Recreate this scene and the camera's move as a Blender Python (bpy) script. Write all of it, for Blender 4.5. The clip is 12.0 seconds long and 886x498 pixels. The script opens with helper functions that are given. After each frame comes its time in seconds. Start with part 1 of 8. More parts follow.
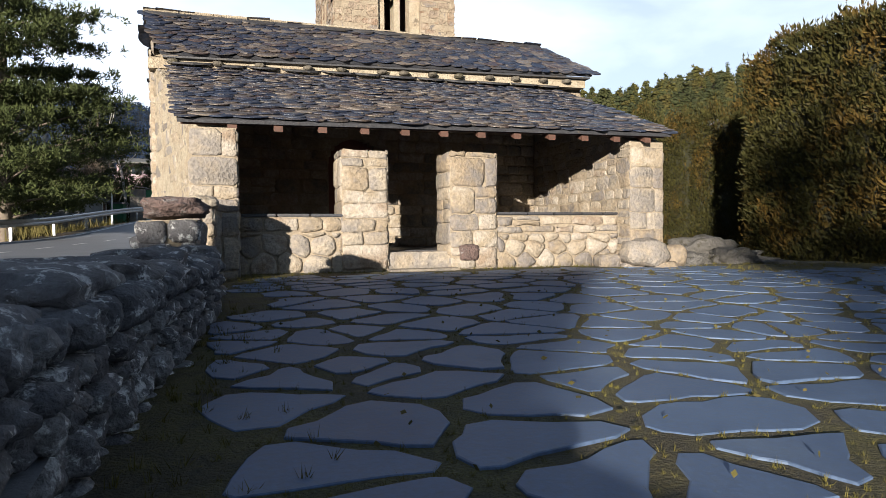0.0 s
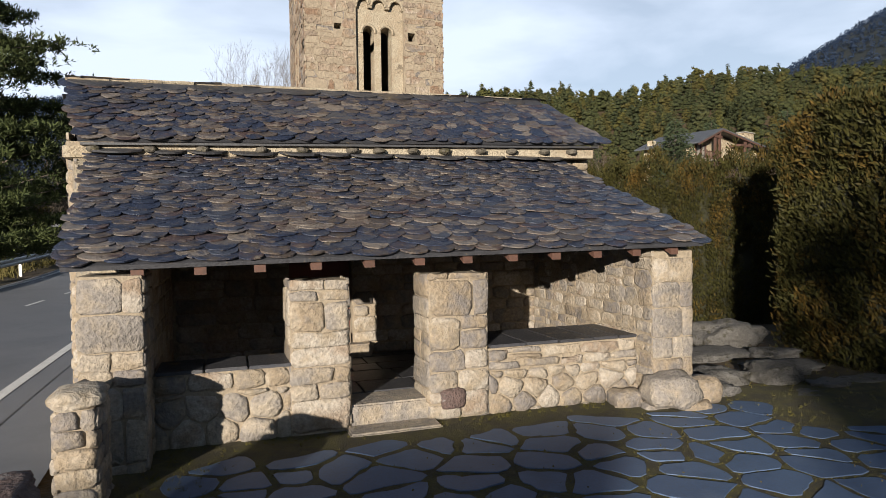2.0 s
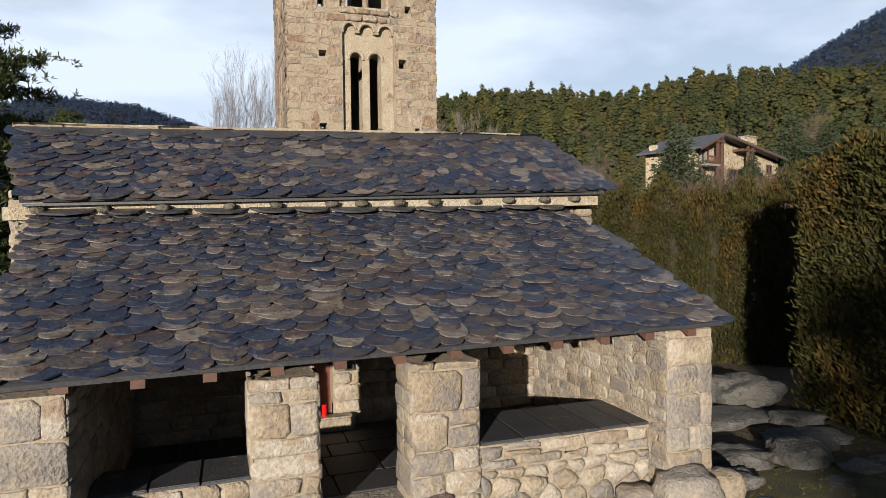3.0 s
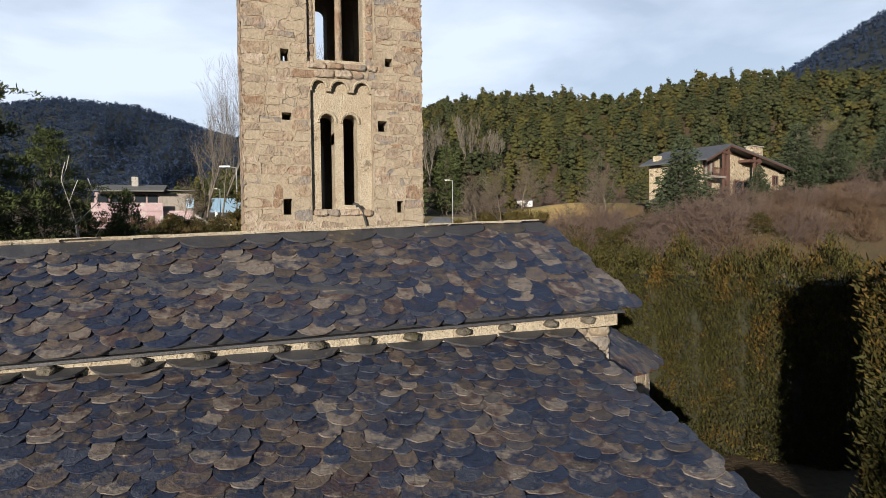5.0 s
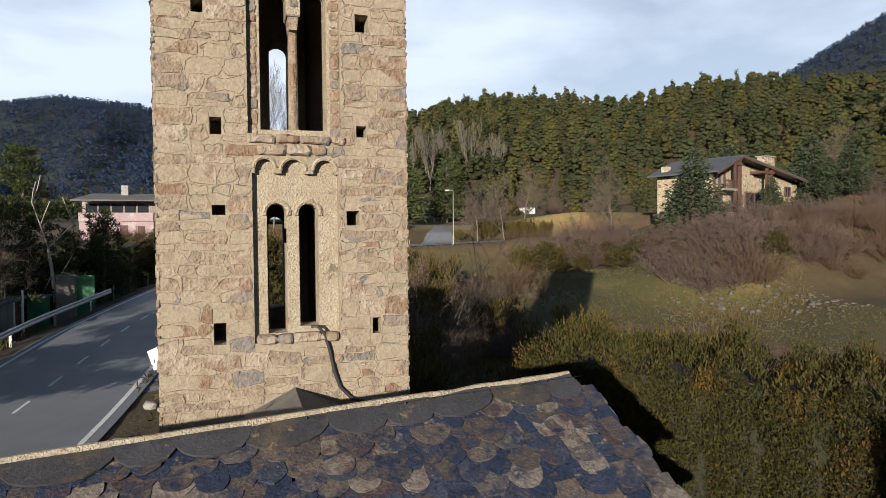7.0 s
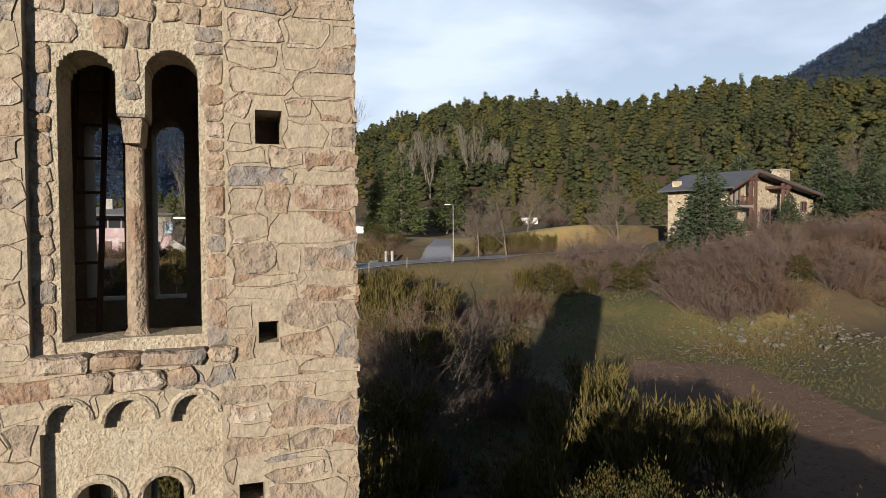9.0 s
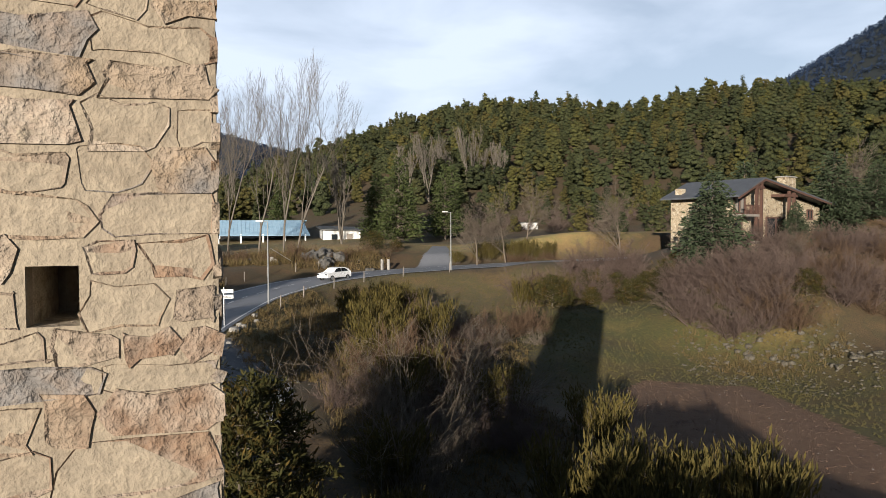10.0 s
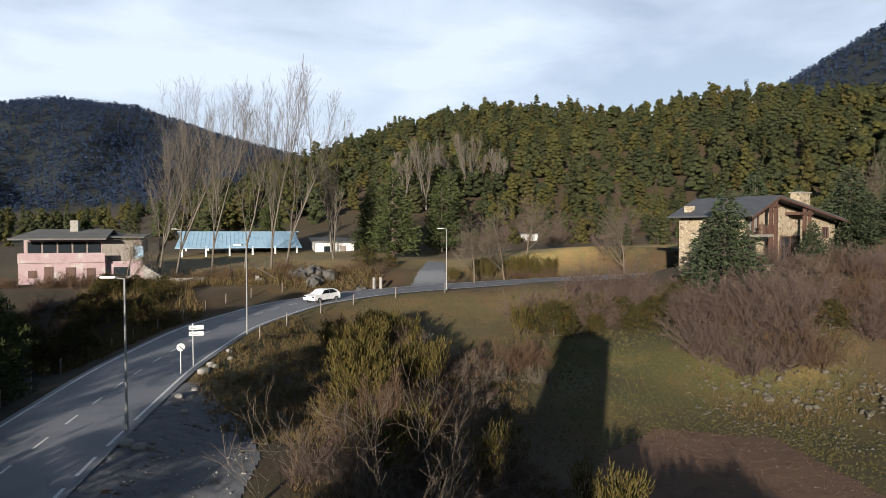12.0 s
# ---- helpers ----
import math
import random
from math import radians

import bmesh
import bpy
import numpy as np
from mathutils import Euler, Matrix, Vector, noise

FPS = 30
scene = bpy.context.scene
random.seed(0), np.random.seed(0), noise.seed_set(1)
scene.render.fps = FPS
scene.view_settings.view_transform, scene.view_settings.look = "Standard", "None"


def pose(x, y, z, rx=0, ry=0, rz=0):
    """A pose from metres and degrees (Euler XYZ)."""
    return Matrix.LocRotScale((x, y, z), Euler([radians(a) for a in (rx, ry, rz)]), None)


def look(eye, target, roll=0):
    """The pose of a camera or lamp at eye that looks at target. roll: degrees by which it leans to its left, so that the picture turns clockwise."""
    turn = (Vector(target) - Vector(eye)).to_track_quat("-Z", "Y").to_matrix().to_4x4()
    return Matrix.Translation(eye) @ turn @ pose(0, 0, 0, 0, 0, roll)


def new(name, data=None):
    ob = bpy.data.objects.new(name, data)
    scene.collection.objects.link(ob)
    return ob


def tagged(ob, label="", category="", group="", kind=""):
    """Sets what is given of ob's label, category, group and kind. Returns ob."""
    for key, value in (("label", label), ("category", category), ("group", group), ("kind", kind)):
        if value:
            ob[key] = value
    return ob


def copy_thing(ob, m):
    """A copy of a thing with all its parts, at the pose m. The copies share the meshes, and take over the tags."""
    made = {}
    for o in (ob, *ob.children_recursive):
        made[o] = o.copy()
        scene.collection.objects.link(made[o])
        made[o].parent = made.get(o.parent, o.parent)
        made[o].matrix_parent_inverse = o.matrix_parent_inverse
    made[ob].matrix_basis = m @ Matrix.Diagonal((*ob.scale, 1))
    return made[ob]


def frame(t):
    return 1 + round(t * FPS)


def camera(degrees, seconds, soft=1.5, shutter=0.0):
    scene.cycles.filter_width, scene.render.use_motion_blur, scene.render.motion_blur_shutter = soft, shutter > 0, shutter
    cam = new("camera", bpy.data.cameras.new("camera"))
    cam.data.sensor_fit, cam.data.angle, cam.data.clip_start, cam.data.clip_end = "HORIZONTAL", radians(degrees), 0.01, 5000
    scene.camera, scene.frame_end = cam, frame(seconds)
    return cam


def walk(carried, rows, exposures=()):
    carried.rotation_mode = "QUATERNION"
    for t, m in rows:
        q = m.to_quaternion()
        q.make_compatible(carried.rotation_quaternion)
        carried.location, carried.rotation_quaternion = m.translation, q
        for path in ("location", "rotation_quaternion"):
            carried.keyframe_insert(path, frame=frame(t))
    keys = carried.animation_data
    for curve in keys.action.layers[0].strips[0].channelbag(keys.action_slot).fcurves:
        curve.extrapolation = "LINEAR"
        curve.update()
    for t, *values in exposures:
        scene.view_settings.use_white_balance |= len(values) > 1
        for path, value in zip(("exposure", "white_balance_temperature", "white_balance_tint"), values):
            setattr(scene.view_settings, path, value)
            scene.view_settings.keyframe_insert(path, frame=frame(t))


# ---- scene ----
cam = camera(70.6, 12.0, 0.8)
PATH = [
    (0, (0.431, 0.289, 1.402), (1.076, 2.181, 1.345), -0.51),
    (0.5, (0.621, 0.649, 1.722), (1.267, 2.541, 1.664), -0.60),
    (1, (0.826, 1.048, 2.126), (1.472, 2.94, 2.069), -0.68),
    (1.5, (1.04, 1.465, 2.554), (1.687, 3.357, 2.496), -0.69),
    (2, (1.262, 1.899, 2.978), (1.908, 3.791, 2.921), -0.70),
    (2.5, (1.484, 2.308, 3.393), (2.129, 4.2, 3.335), -0.71),
    (3, (1.705, 2.707, 3.804), (2.349, 4.599, 3.744), -0.71),
    (3.5, (1.916, 3.114, 4.202), (2.56, 5.007, 4.143), -0.71),
    (5.5, (2.798, 4.979, 5.717), (3.439, 6.873, 5.658), -0.68),
    (6, (3.057, 5.615, 6.095), (3.696, 7.509, 6.036), -0.67),
    (6.5, (3.323, 6.331, 6.5), (3.962, 8.225, 6.44), -0.59),
    (7, (3.6, 7.08, 6.969), (4.239, 8.974, 6.907), -0.45),
    (9, (4.94, 10.613, 8.862), (5.578, 12.508, 8.802), -0.33),
    (9.5, (5.363, 11.43, 9.32), (6.001, 13.325, 9.261), -0.27),
    (10, (5.792, 12.272, 9.773), (6.431, 14.167, 9.714), -0.22),
    (10.5, (6.221, 13.128, 10.244), (6.858, 15.022, 10.186), -0.17),
    (11, (6.67, 14.011, 10.714), (7.308, 15.905, 10.657), -0.12),
    (11.5, (7.131, 14.9, 11.18), (7.77, 16.794, 11.123), -0.07),
    (12, (7.561, 15.834, 11.642), (8.2, 17.728, 11.586), -0.03),
]
walk(cam, [(t, look(eye, target, roll)) for t, eye, target, roll in PATH], exposures=[(0, 1.26, 6050, 10), (1.2, 0.98, 6050, 10), (3, 0.78, 6050, 10), (12, 0.76, 6050, 10)])


# ---- world, sun ----
SUN_AZ = radians(34.7)      # way the light travels, from +y towards +x
SUN_EL = radians(10.3)
world = bpy.data.worlds.new("world")
scene.world = world
world.use_nodes = True
wn = world.node_tree
sky = wn.nodes.new("ShaderNodeTexSky")
sky.sky_type = 'NISHITA'
sky.sun_disc = False
sky.sun_elevation = SUN_EL
sky.sun_rotation = SUN_AZ + math.pi
sky.air_density, sky.dust_density, sky.altitude = 1.0, 1.0, 1300
bg = wn.nodes["Background"]
bg.inputs["Strength"].default_value = 0.052
# thin high cloud over the whole sky
tc = wn.nodes.new("ShaderNodeTexCoord")
mp = wn.nodes.new("ShaderNodeMapping")
mp.inputs["Scale"].default_value = (1.0, 1.0, 3.2)
wn.links.new(tc.outputs["Generated"], mp.inputs[0])
cn = wn.nodes.new("ShaderNodeTexNoise")
cn.inputs["Scale"].default_value, cn.inputs["Detail"].default_value, cn.inputs["Roughness"].default_value, cn.inputs["Distortion"].default_value = 2.2, 6.0, 0.5, 0.4
wn.links.new(mp.outputs[0], cn.inputs["Vector"])
cr = wn.nodes.new("ShaderNodeValToRGB")
cr.color_ramp.elements[0].position, cr.color_ramp.elements[1].position = 0.36, 0.60
cr.color_ramp.elements[0].color, cr.color_ramp.elements[1].color = (0.48, 0.48, 0.48, 1), (0.92, 0.95, 0.95, 1)
wn.links.new(cn.outputs["Fac"], cr.inputs[0])
cm = wn.nodes.new("ShaderNodeMix")
cm.data_type = 'RGBA'
cm.inputs["B"].default_value = (10.2, 11.0, 12.2, 1)
# the veil of cloud is thick towards the horizon, where one looks along it, and thin overhead
sx = wn.nodes.new("ShaderNodeSeparateXYZ")
wn.links.new(tc.outputs["Generated"], sx.inputs[0])
th = wn.nodes.new("ShaderNodeMapRange")
th.interpolation_type = 'SMOOTHSTEP'
th.inputs[1].default_value, th.inputs[2].default_value, th.inputs[3].default_value, th.inputs[4].default_value = 0.30, 0.70, 1.0, 0.06
wn.links.new(sx.outputs["Z"], th.inputs[0])
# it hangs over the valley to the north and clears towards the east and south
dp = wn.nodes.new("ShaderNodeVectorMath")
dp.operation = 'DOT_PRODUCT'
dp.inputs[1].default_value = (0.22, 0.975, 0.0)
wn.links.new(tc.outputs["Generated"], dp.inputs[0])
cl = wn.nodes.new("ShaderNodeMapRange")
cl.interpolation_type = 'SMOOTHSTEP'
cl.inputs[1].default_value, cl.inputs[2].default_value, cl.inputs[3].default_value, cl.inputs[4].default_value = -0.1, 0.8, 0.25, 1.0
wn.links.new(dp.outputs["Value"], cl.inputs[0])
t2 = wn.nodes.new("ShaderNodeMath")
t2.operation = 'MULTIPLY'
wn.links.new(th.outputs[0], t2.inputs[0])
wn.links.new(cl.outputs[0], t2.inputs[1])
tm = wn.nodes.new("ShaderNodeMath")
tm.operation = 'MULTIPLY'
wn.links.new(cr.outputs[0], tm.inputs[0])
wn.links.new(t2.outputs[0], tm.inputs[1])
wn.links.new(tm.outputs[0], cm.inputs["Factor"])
wn.links.new(sky.outputs[0], cm.inputs["A"])
wn.links.new(cm.outputs["Result"], bg.inputs[0])
sun = new("sun", bpy.data.lights.new("sun", 'SUN'))
sun.data.energy, sun.data.angle, sun.data.color = 5.0, radians(0.6), (1.0, 0.87, 0.70)
travel = Vector((math.sin(SUN_AZ) * math.cos(SUN_EL), math.cos(SUN_AZ) * math.cos(SUN_EL), -math.sin(SUN_EL)))
sun.matrix_world = look((-30, -40, 20), Vector((-30, -40, 20)) + travel)


# ---- materials ----
def surface(name, colours, scale=3.0, fine=35.0, rough=0.85, spread=0.12, bump=0.4, depth=0.01, pick=0.0, metal=0.0, grain=(1, 1, 1), dark=0.35, spec=0.5, blotch=None):
    """A procedural surface: colours along a ramp chosen by coarse noise (and by piece, in the share pick), fine grain over it, relief of two scales.
    blotch: (colour, share, scale) of lichen, moss or dirt with ragged edges."""
    m = bpy.data.materials.new(name)
    m.use_nodes = True
    nt = m.node_tree
    nd, ln = nt.nodes, nt.links
    b = nd["Principled BSDF"]
    geo = nd.new("ShaderNodeNewGeometry")
    mp = nd.new("ShaderNodeMapping")
    mp.inputs["Scale"].default_value = grain
    ln.new(geo.outputs["Position"], mp.inputs["Vector"])
    n1, n2 = nd.new("ShaderNodeTexNoise"), nd.new("ShaderNodeTexNoise")
    for n, s, d in ((n1, scale, 5.0), (n2, fine, 4.0)):
        n.inputs["Scale"].default_value, n.inputs["Detail"].default_value, n.inputs["Roughness"].default_value = s, d, 0.62
        ln.new(mp.outputs[0], n.inputs["Vector"])
    ramp = nd.new("ShaderNodeValToRGB")
    while len(ramp.color_ramp.elements) < len(colours):
        ramp.color_ramp.elements.new(0.5)
    for i, (e, c) in enumerate(zip(ramp.color_ramp.elements, colours)):
        e.position, e.color = i / max(1, len(colours) - 1), (*c, 1)
    stretch = nd.new("ShaderNodeMapRange")
    stretch.inputs[1].default_value, stretch.inputs[2].default_value = 0.28, 0.72
    ln.new(n1.outputs["Fac"], stretch.inputs[0])
    value = stretch.outputs[0]
    if pick > 0:
        info = nd.new("ShaderNodeObjectInfo")
        add = nd.new("ShaderNodeMath")
        add.operation = 'ADD'
        ln.new(info.outputs["Random"], add.inputs[0])
        ln.new(geo.outputs["Random Per Island"], add.inputs[1])
        fr = nd.new("ShaderNodeMath")
        fr.operation = 'FRACT'
        ln.new(add.outputs[0], fr.inputs[0])
        mx = nd.new("ShaderNodeMix")
        mx.inputs[0].default_value = pick
        ln.new(value, mx.inputs[2])
        ln.new(fr.outputs[0], mx.inputs[3])
        value = mx.outputs[0]
    ln.new(value, ramp.inputs[0])
    colour = ramp.outputs[0]
    if blotch:
        n3 = nd.new("ShaderNodeTexNoise")
        n3.inputs["Scale"].default_value, n3.inputs["Detail"].default_value, n3.inputs["Roughness"].default_value = blotch[2], 8.0, 0.7
        ln.new(geo.outputs["Position"], n3.inputs["Vector"])
        cut = nd.new("ShaderNodeMapRange")
        cut.inputs[1].default_value, cut.inputs[2].default_value = 0.72 - blotch[1] * 0.5, 0.78 - blotch[1] * 0.5
        ln.new(n3.outputs["Fac"], cut.inputs[0])
        bm_ = nd.new("ShaderNodeMix")
        bm_.data_type = 'RGBA'
        ln.new(cut.outputs[0], bm_.inputs["Factor"])
        ln.new(colour, bm_.inputs["A"])
        bm_.inputs["B"].default_value = (*blotch[0], 1)
        colour = bm_.outputs["Result"]
    over = nd.new("ShaderNodeMix")
    over.data_type, over.blend_type = 'RGBA', 'MULTIPLY'
    over.inputs["Factor"].default_value = 1.0
    gr = nd.new("ShaderNodeMapRange")
    gr.inputs[1].default_value, gr.inputs[2].default_value, gr.inputs[3].default_value, gr.inputs[4].default_value = 0.25, 0.7, 1 - dark, 1 + dark * 0.35
    ln.new(n2.outputs["Fac"], gr.inputs[0])
    ln.new(colour, over.inputs["A"])
    ln.new(gr.outputs[0], over.inputs["B"])
    ln.new(over.outputs["Result"], b.inputs["Base Color"])
    rr = nd.new("ShaderNodeMapRange")
    rr.inputs[1].default_value, rr.inputs[2].default_value, rr.inputs[3].default_value, rr.inputs[4].default_value = 0.3, 0.7, max(0.05, rough - spread), min(1, rough + spread)
    ln.new(n2.outputs["Fac"], rr.inputs[0])
    ln.new(rr.outputs[0], b.inputs["Roughness"])
    b.inputs["Metallic"].default_value = metal
    b.inputs["Specular IOR Level"].default_value = spec
    if bump > 0:
        sm = nd.new("ShaderNodeMath")
        sm.operation = 'ADD'
        ln.new(n1.outputs["Fac"], sm.inputs[0])
        ln.new(n2.outputs["Fac"], sm.inputs[1])
        bp = nd.new("ShaderNodeBump")
        bp.inputs["Strength"].default_value, bp.inputs["Distance"].default_value = bump, depth
        ln.new(sm.outputs[0], bp.inputs["Height"])
        ln.new(bp.outputs[0], b.inputs["Normal"])
    return m


GRANITE = surface("granite", [(0.202, 0.168, 0.129), (0.311, 0.259, 0.192), (0.223, 0.201, 0.180), (0.349, 0.299, 0.232), (0.270, 0.213, 0.145), (0.182, 0.164, 0.152), (0.296, 0.240, 0.167), (0.370, 0.330, 0.276), (0.249, 0.187, 0.131), (0.318, 0.272, 0.218)],
                  2.6, 24, 0.9, pick=0.70, bump=1.0, depth=0.03, dark=0.42, blotch=((0.219, 0.184, 0.139), 0.12, 5))
TOWERSTONE = surface("tower_stone", [(0.240, 0.181, 0.123), (0.296, 0.233, 0.170), (0.220, 0.173, 0.130), (0.283, 0.219, 0.154), (0.197, 0.124, 0.078), (0.355, 0.296, 0.232), (0.259, 0.191, 0.127), (0.182, 0.167, 0.154), (0.272, 0.190, 0.126), (0.331, 0.272, 0.204)],
                     1.6, 14, 0.93, pick=0.68, bump=1.0, depth=0.06, dark=0.42, blotch=((0.300, 0.250, 0.182), 0.24, 2.2))
MORTAR = surface("mortar", [(0.226, 0.182, 0.130), (0.292, 0.242, 0.175), (0.256, 0.209, 0.151)], 3, 26, 0.95, bump=0.8, depth=0.025, dark=0.3, blotch=((0.184, 0.147, 0.106), 0.14, 4))
PLASTER = surface("plaster", [(0.294, 0.245, 0.171), (0.421, 0.363, 0.268), (0.353, 0.287, 0.200), (0.453, 0.394, 0.301)], 3.2, 38, 0.93, bump=1.0, depth=0.035, dark=0.45, blotch=((0.190, 0.154, 0.110), 0.26, 5))
DRYSTONE = surface("field_stone", [(0.066, 0.067, 0.072), (0.160, 0.156, 0.160), (0.100, 0.096, 0.100), (0.250, 0.244, 0.240), (0.130, 0.104, 0.098)], 5, 40, 0.85, pick=0.6, bump=1.0, depth=0.02, dark=0.6, blotch=((0.600, 0.600, 0.585), 0.34, 11))
REDSTONE = surface("red_sandstone", [(0.085, 0.056, 0.050), (0.145, 0.098, 0.086), (0.10, 0.075, 0.070)], 6, 30, 0.85, bump=1.0, depth=0.05, dark=0.5, blotch=((0.22, 0.20, 0.19), 0.30, 8))
BANKROCK = surface("half_buried_rock", [(0.070, 0.060, 0.046), (0.135, 0.118, 0.092), (0.095, 0.082, 0.062)], 2.5, 20, 0.95, bump=1.0, depth=0.05, pick=0.4, dark=0.5, blotch=((0.065, 0.056, 0.024), 0.40, 4))
SLATE = surface("roof_slate", [(0.013, 0.019, 0.040), (0.025, 0.034, 0.065), (0.017, 0.024, 0.047), (0.081, 0.064, 0.051), (0.021, 0.030, 0.060), (0.049, 0.056, 0.077), (0.014, 0.021, 0.046), (0.118, 0.092, 0.071), (0.028, 0.035, 0.062), (0.063, 0.042, 0.039), (0.189, 0.162, 0.137), (0.019, 0.026, 0.052), (0.099, 0.087, 0.079), (0.022, 0.029, 0.053)],
                7, 38, 0.42, 0.18, pick=0.84, bump=0.9, depth=0.012, dark=0.5, blotch=((0.186, 0.159, 0.125), 0.21, 7))
RIDGESLATE = surface("ridge_slate", [(0.024, 0.028, 0.040), (0.052, 0.052, 0.058), (0.036, 0.036, 0.040), (0.105, 0.080, 0.050)], 3, 40, 0.55, 0.14, pick=0.5, bump=0.6, depth=0.012, blotch=((0.16, 0.12, 0.07), 0.22, 5))
FLAG = surface("flagstone", [(0.056, 0.090, 0.161), (0.091, 0.137, 0.229), (0.071, 0.109, 0.193), (0.110, 0.152, 0.229)], 2.2, 45, 0.58, 0.10, pick=0.45, bump=0.22, depth=0.005, dark=0.35, spec=0.55, blotch=((0.083, 0.110, 0.143), 0.16, 9))
MOSS = surface("mossy_joint_soil", [(0.045, 0.037, 0.021), (0.098, 0.088, 0.027), (0.060, 0.051, 0.029), (0.143, 0.123, 0.040)], 2.2, 70, 0.98, bump=1.0, depth=0.03, dark=0.6)
BEAM = surface("rafter_wood", [(0.055, 0.027, 0.018), (0.094, 0.045, 0.030), (0.072, 0.036, 0.024)], 5, 60, 0.75, bump=0.5, depth=0.006, grain=(1, 0.2, 1))
DARKWOOD = surface("dark_wood", [(0.055, 0.028, 0.02), (0.10, 0.05, 0.035), (0.07, 0.038, 0.028)], 4, 50, 0.7, bump=0.4, depth=0.006, grain=(1, 1, 0.2))
GREYWOOD = surface("weathered_board", [(0.16, 0.14, 0.12), (0.25, 0.22, 0.19), (0.20, 0.18, 0.15)], 4, 50, 0.85, bump=0.4, depth=0.006, grain=(1, 1, 0.2))
REDPAINT = surface("red_door_paint", [(0.13, 0.038, 0.025), (0.18, 0.05, 0.032)], 5, 60, 0.6, bump=0.2, depth=0.004)
CABLE = surface("black_cable", [(0.02, 0.02, 0.02), (0.035, 0.033, 0.03)], 6, 60, 0.6, bump=0.1, depth=0.002)
ASPHALT = surface("asphalt", [(0.130, 0.137, 0.154), (0.184, 0.190, 0.208), (0.154, 0.161, 0.177)], 0.35, 90, 0.62, bump=0.5, depth=0.006, blotch=((0.134, 0.140, 0.155), 0.2, 0.8))
LINE = surface("road_paint", [(0.60, 0.60, 0.59), (0.78, 0.78, 0.77)], 4, 60, 0.75, bump=0.2, depth=0.003, blotch=((0.3, 0.3, 0.3), 0.12, 12))
STEEL = surface("galvanised_steel", [(0.42, 0.43, 0.44), (0.55, 0.56, 0.57)], 5, 40, 0.45, 0.12, bump=0.1, depth=0.003, metal=0.85)
LAMPGREY = surface("lamp_post_paint", [(0.252, 0.259, 0.259), (0.322, 0.329, 0.329)], 4, 40, 0.5, bump=0.1, depth=0.002, metal=0.3)
WHITE = surface("white_paint", [(0.72, 0.72, 0.70), (0.82, 0.82, 0.80)], 2, 30, 0.6, bump=0.15, depth=0.004, blotch=((0.5, 0.48, 0.44), 0.1, 3))
PINK = surface("faded_pink_render", [(0.299, 0.200, 0.209), (0.374, 0.274, 0.284), (0.337, 0.237, 0.245)], 0.7, 12, 0.9, bump=0.3, depth=0.01, blotch=((0.414, 0.366, 0.342), 0.36, 0.8))
HOUSESTONE = surface("house_stone_wall", [(0.198, 0.149, 0.090), (0.468, 0.396, 0.279), (0.324, 0.252, 0.162), (0.540, 0.477, 0.360), (0.270, 0.225, 0.171)], 2.0, 9, 0.92, bump=0.9, depth=0.04, dark=0.5, blotch=((0.153, 0.113, 0.072), 0.34, 2.2))
BLUEROOF = surface("blue_sheet_roof", [(0.22, 0.36, 0.50), (0.32, 0.47, 0.60), (0.27, 0.41, 0.55)], 0.8, 20, 0.5, bump=0.2, depth=0.01, blotch=((0.48, 0.55, 0.60), 0.16, 1.5))
GREYROOF = surface("grey_house_roof", [(0.06, 0.065, 0.075), (0.10, 0.105, 0.115)], 1.2, 18, 0.6, bump=0.4, depth=0.02)
SHEETROOF = surface("old_sheet_roof", [(0.09, 0.09, 0.085), (0.15, 0.15, 0.14)], 0.8, 18, 0.8, bump=0.4, depth=0.02)
CONCRETE = surface("concrete", [(0.22, 0.205, 0.185), (0.33, 0.31, 0.28), (0.27, 0.255, 0.23)], 2, 40, 0.9, bump=0.4, depth=0.008, blotch=((0.13, 0.115, 0.09), 0.28, 2))
GREENPAINT = surface("green_paint", [(0.02, 0.12, 0.05), (0.03, 0.17, 0.07)], 3, 30, 0.5, bump=0.1, depth=0.003)
DARKGREY = surface("grey_panel", [(0.12, 0.125, 0.13), (0.18, 0.185, 0.19)], 1.5, 25, 0.6, bump=0.15, depth=0.004)
BARK = surface("bark", [(0.09, 0.07, 0.055), (0.16, 0.13, 0.10), (0.12, 0.095, 0.075)], 4, 40, 0.95, bump=0.8, depth=0.02, grain=(1, 1, 0.3))
PALEBARK = surface("pale_bark", [(0.092, 0.076, 0.060), (0.160, 0.138, 0.110), (0.125, 0.104, 0.084)], 2, 30, 0.95, bump=0.5, depth=0.02)
TWIG = surface("brown_twigs", [(0.066, 0.046, 0.037), (0.126, 0.091, 0.076), (0.091, 0.065, 0.053)], 0.8, 12, 0.95, pick=0.4, bump=0, spec=0.18)
GREYTWIG = surface("grey_twigs", [(0.090, 0.072, 0.054), (0.160, 0.130, 0.100), (0.122, 0.096, 0.074)], 0.8, 12, 0.95, pick=0.4, bump=0, spec=0.18)
RUSTTWIG = surface("rusty_twigs", [(0.072, 0.045, 0.030), (0.120, 0.078, 0.048), (0.093, 0.060, 0.042)], 0.8, 12, 0.95, pick=0.4, bump=0, spec=0.18)
PINE = surface("pine_needles", [(0.028, 0.038, 0.013), (0.060, 0.074, 0.022), (0.042, 0.056, 0.019), (0.080, 0.092, 0.029)], 0.5, 9, 0.75, pick=0.45, bump=0, dark=0.5, spec=0.18)
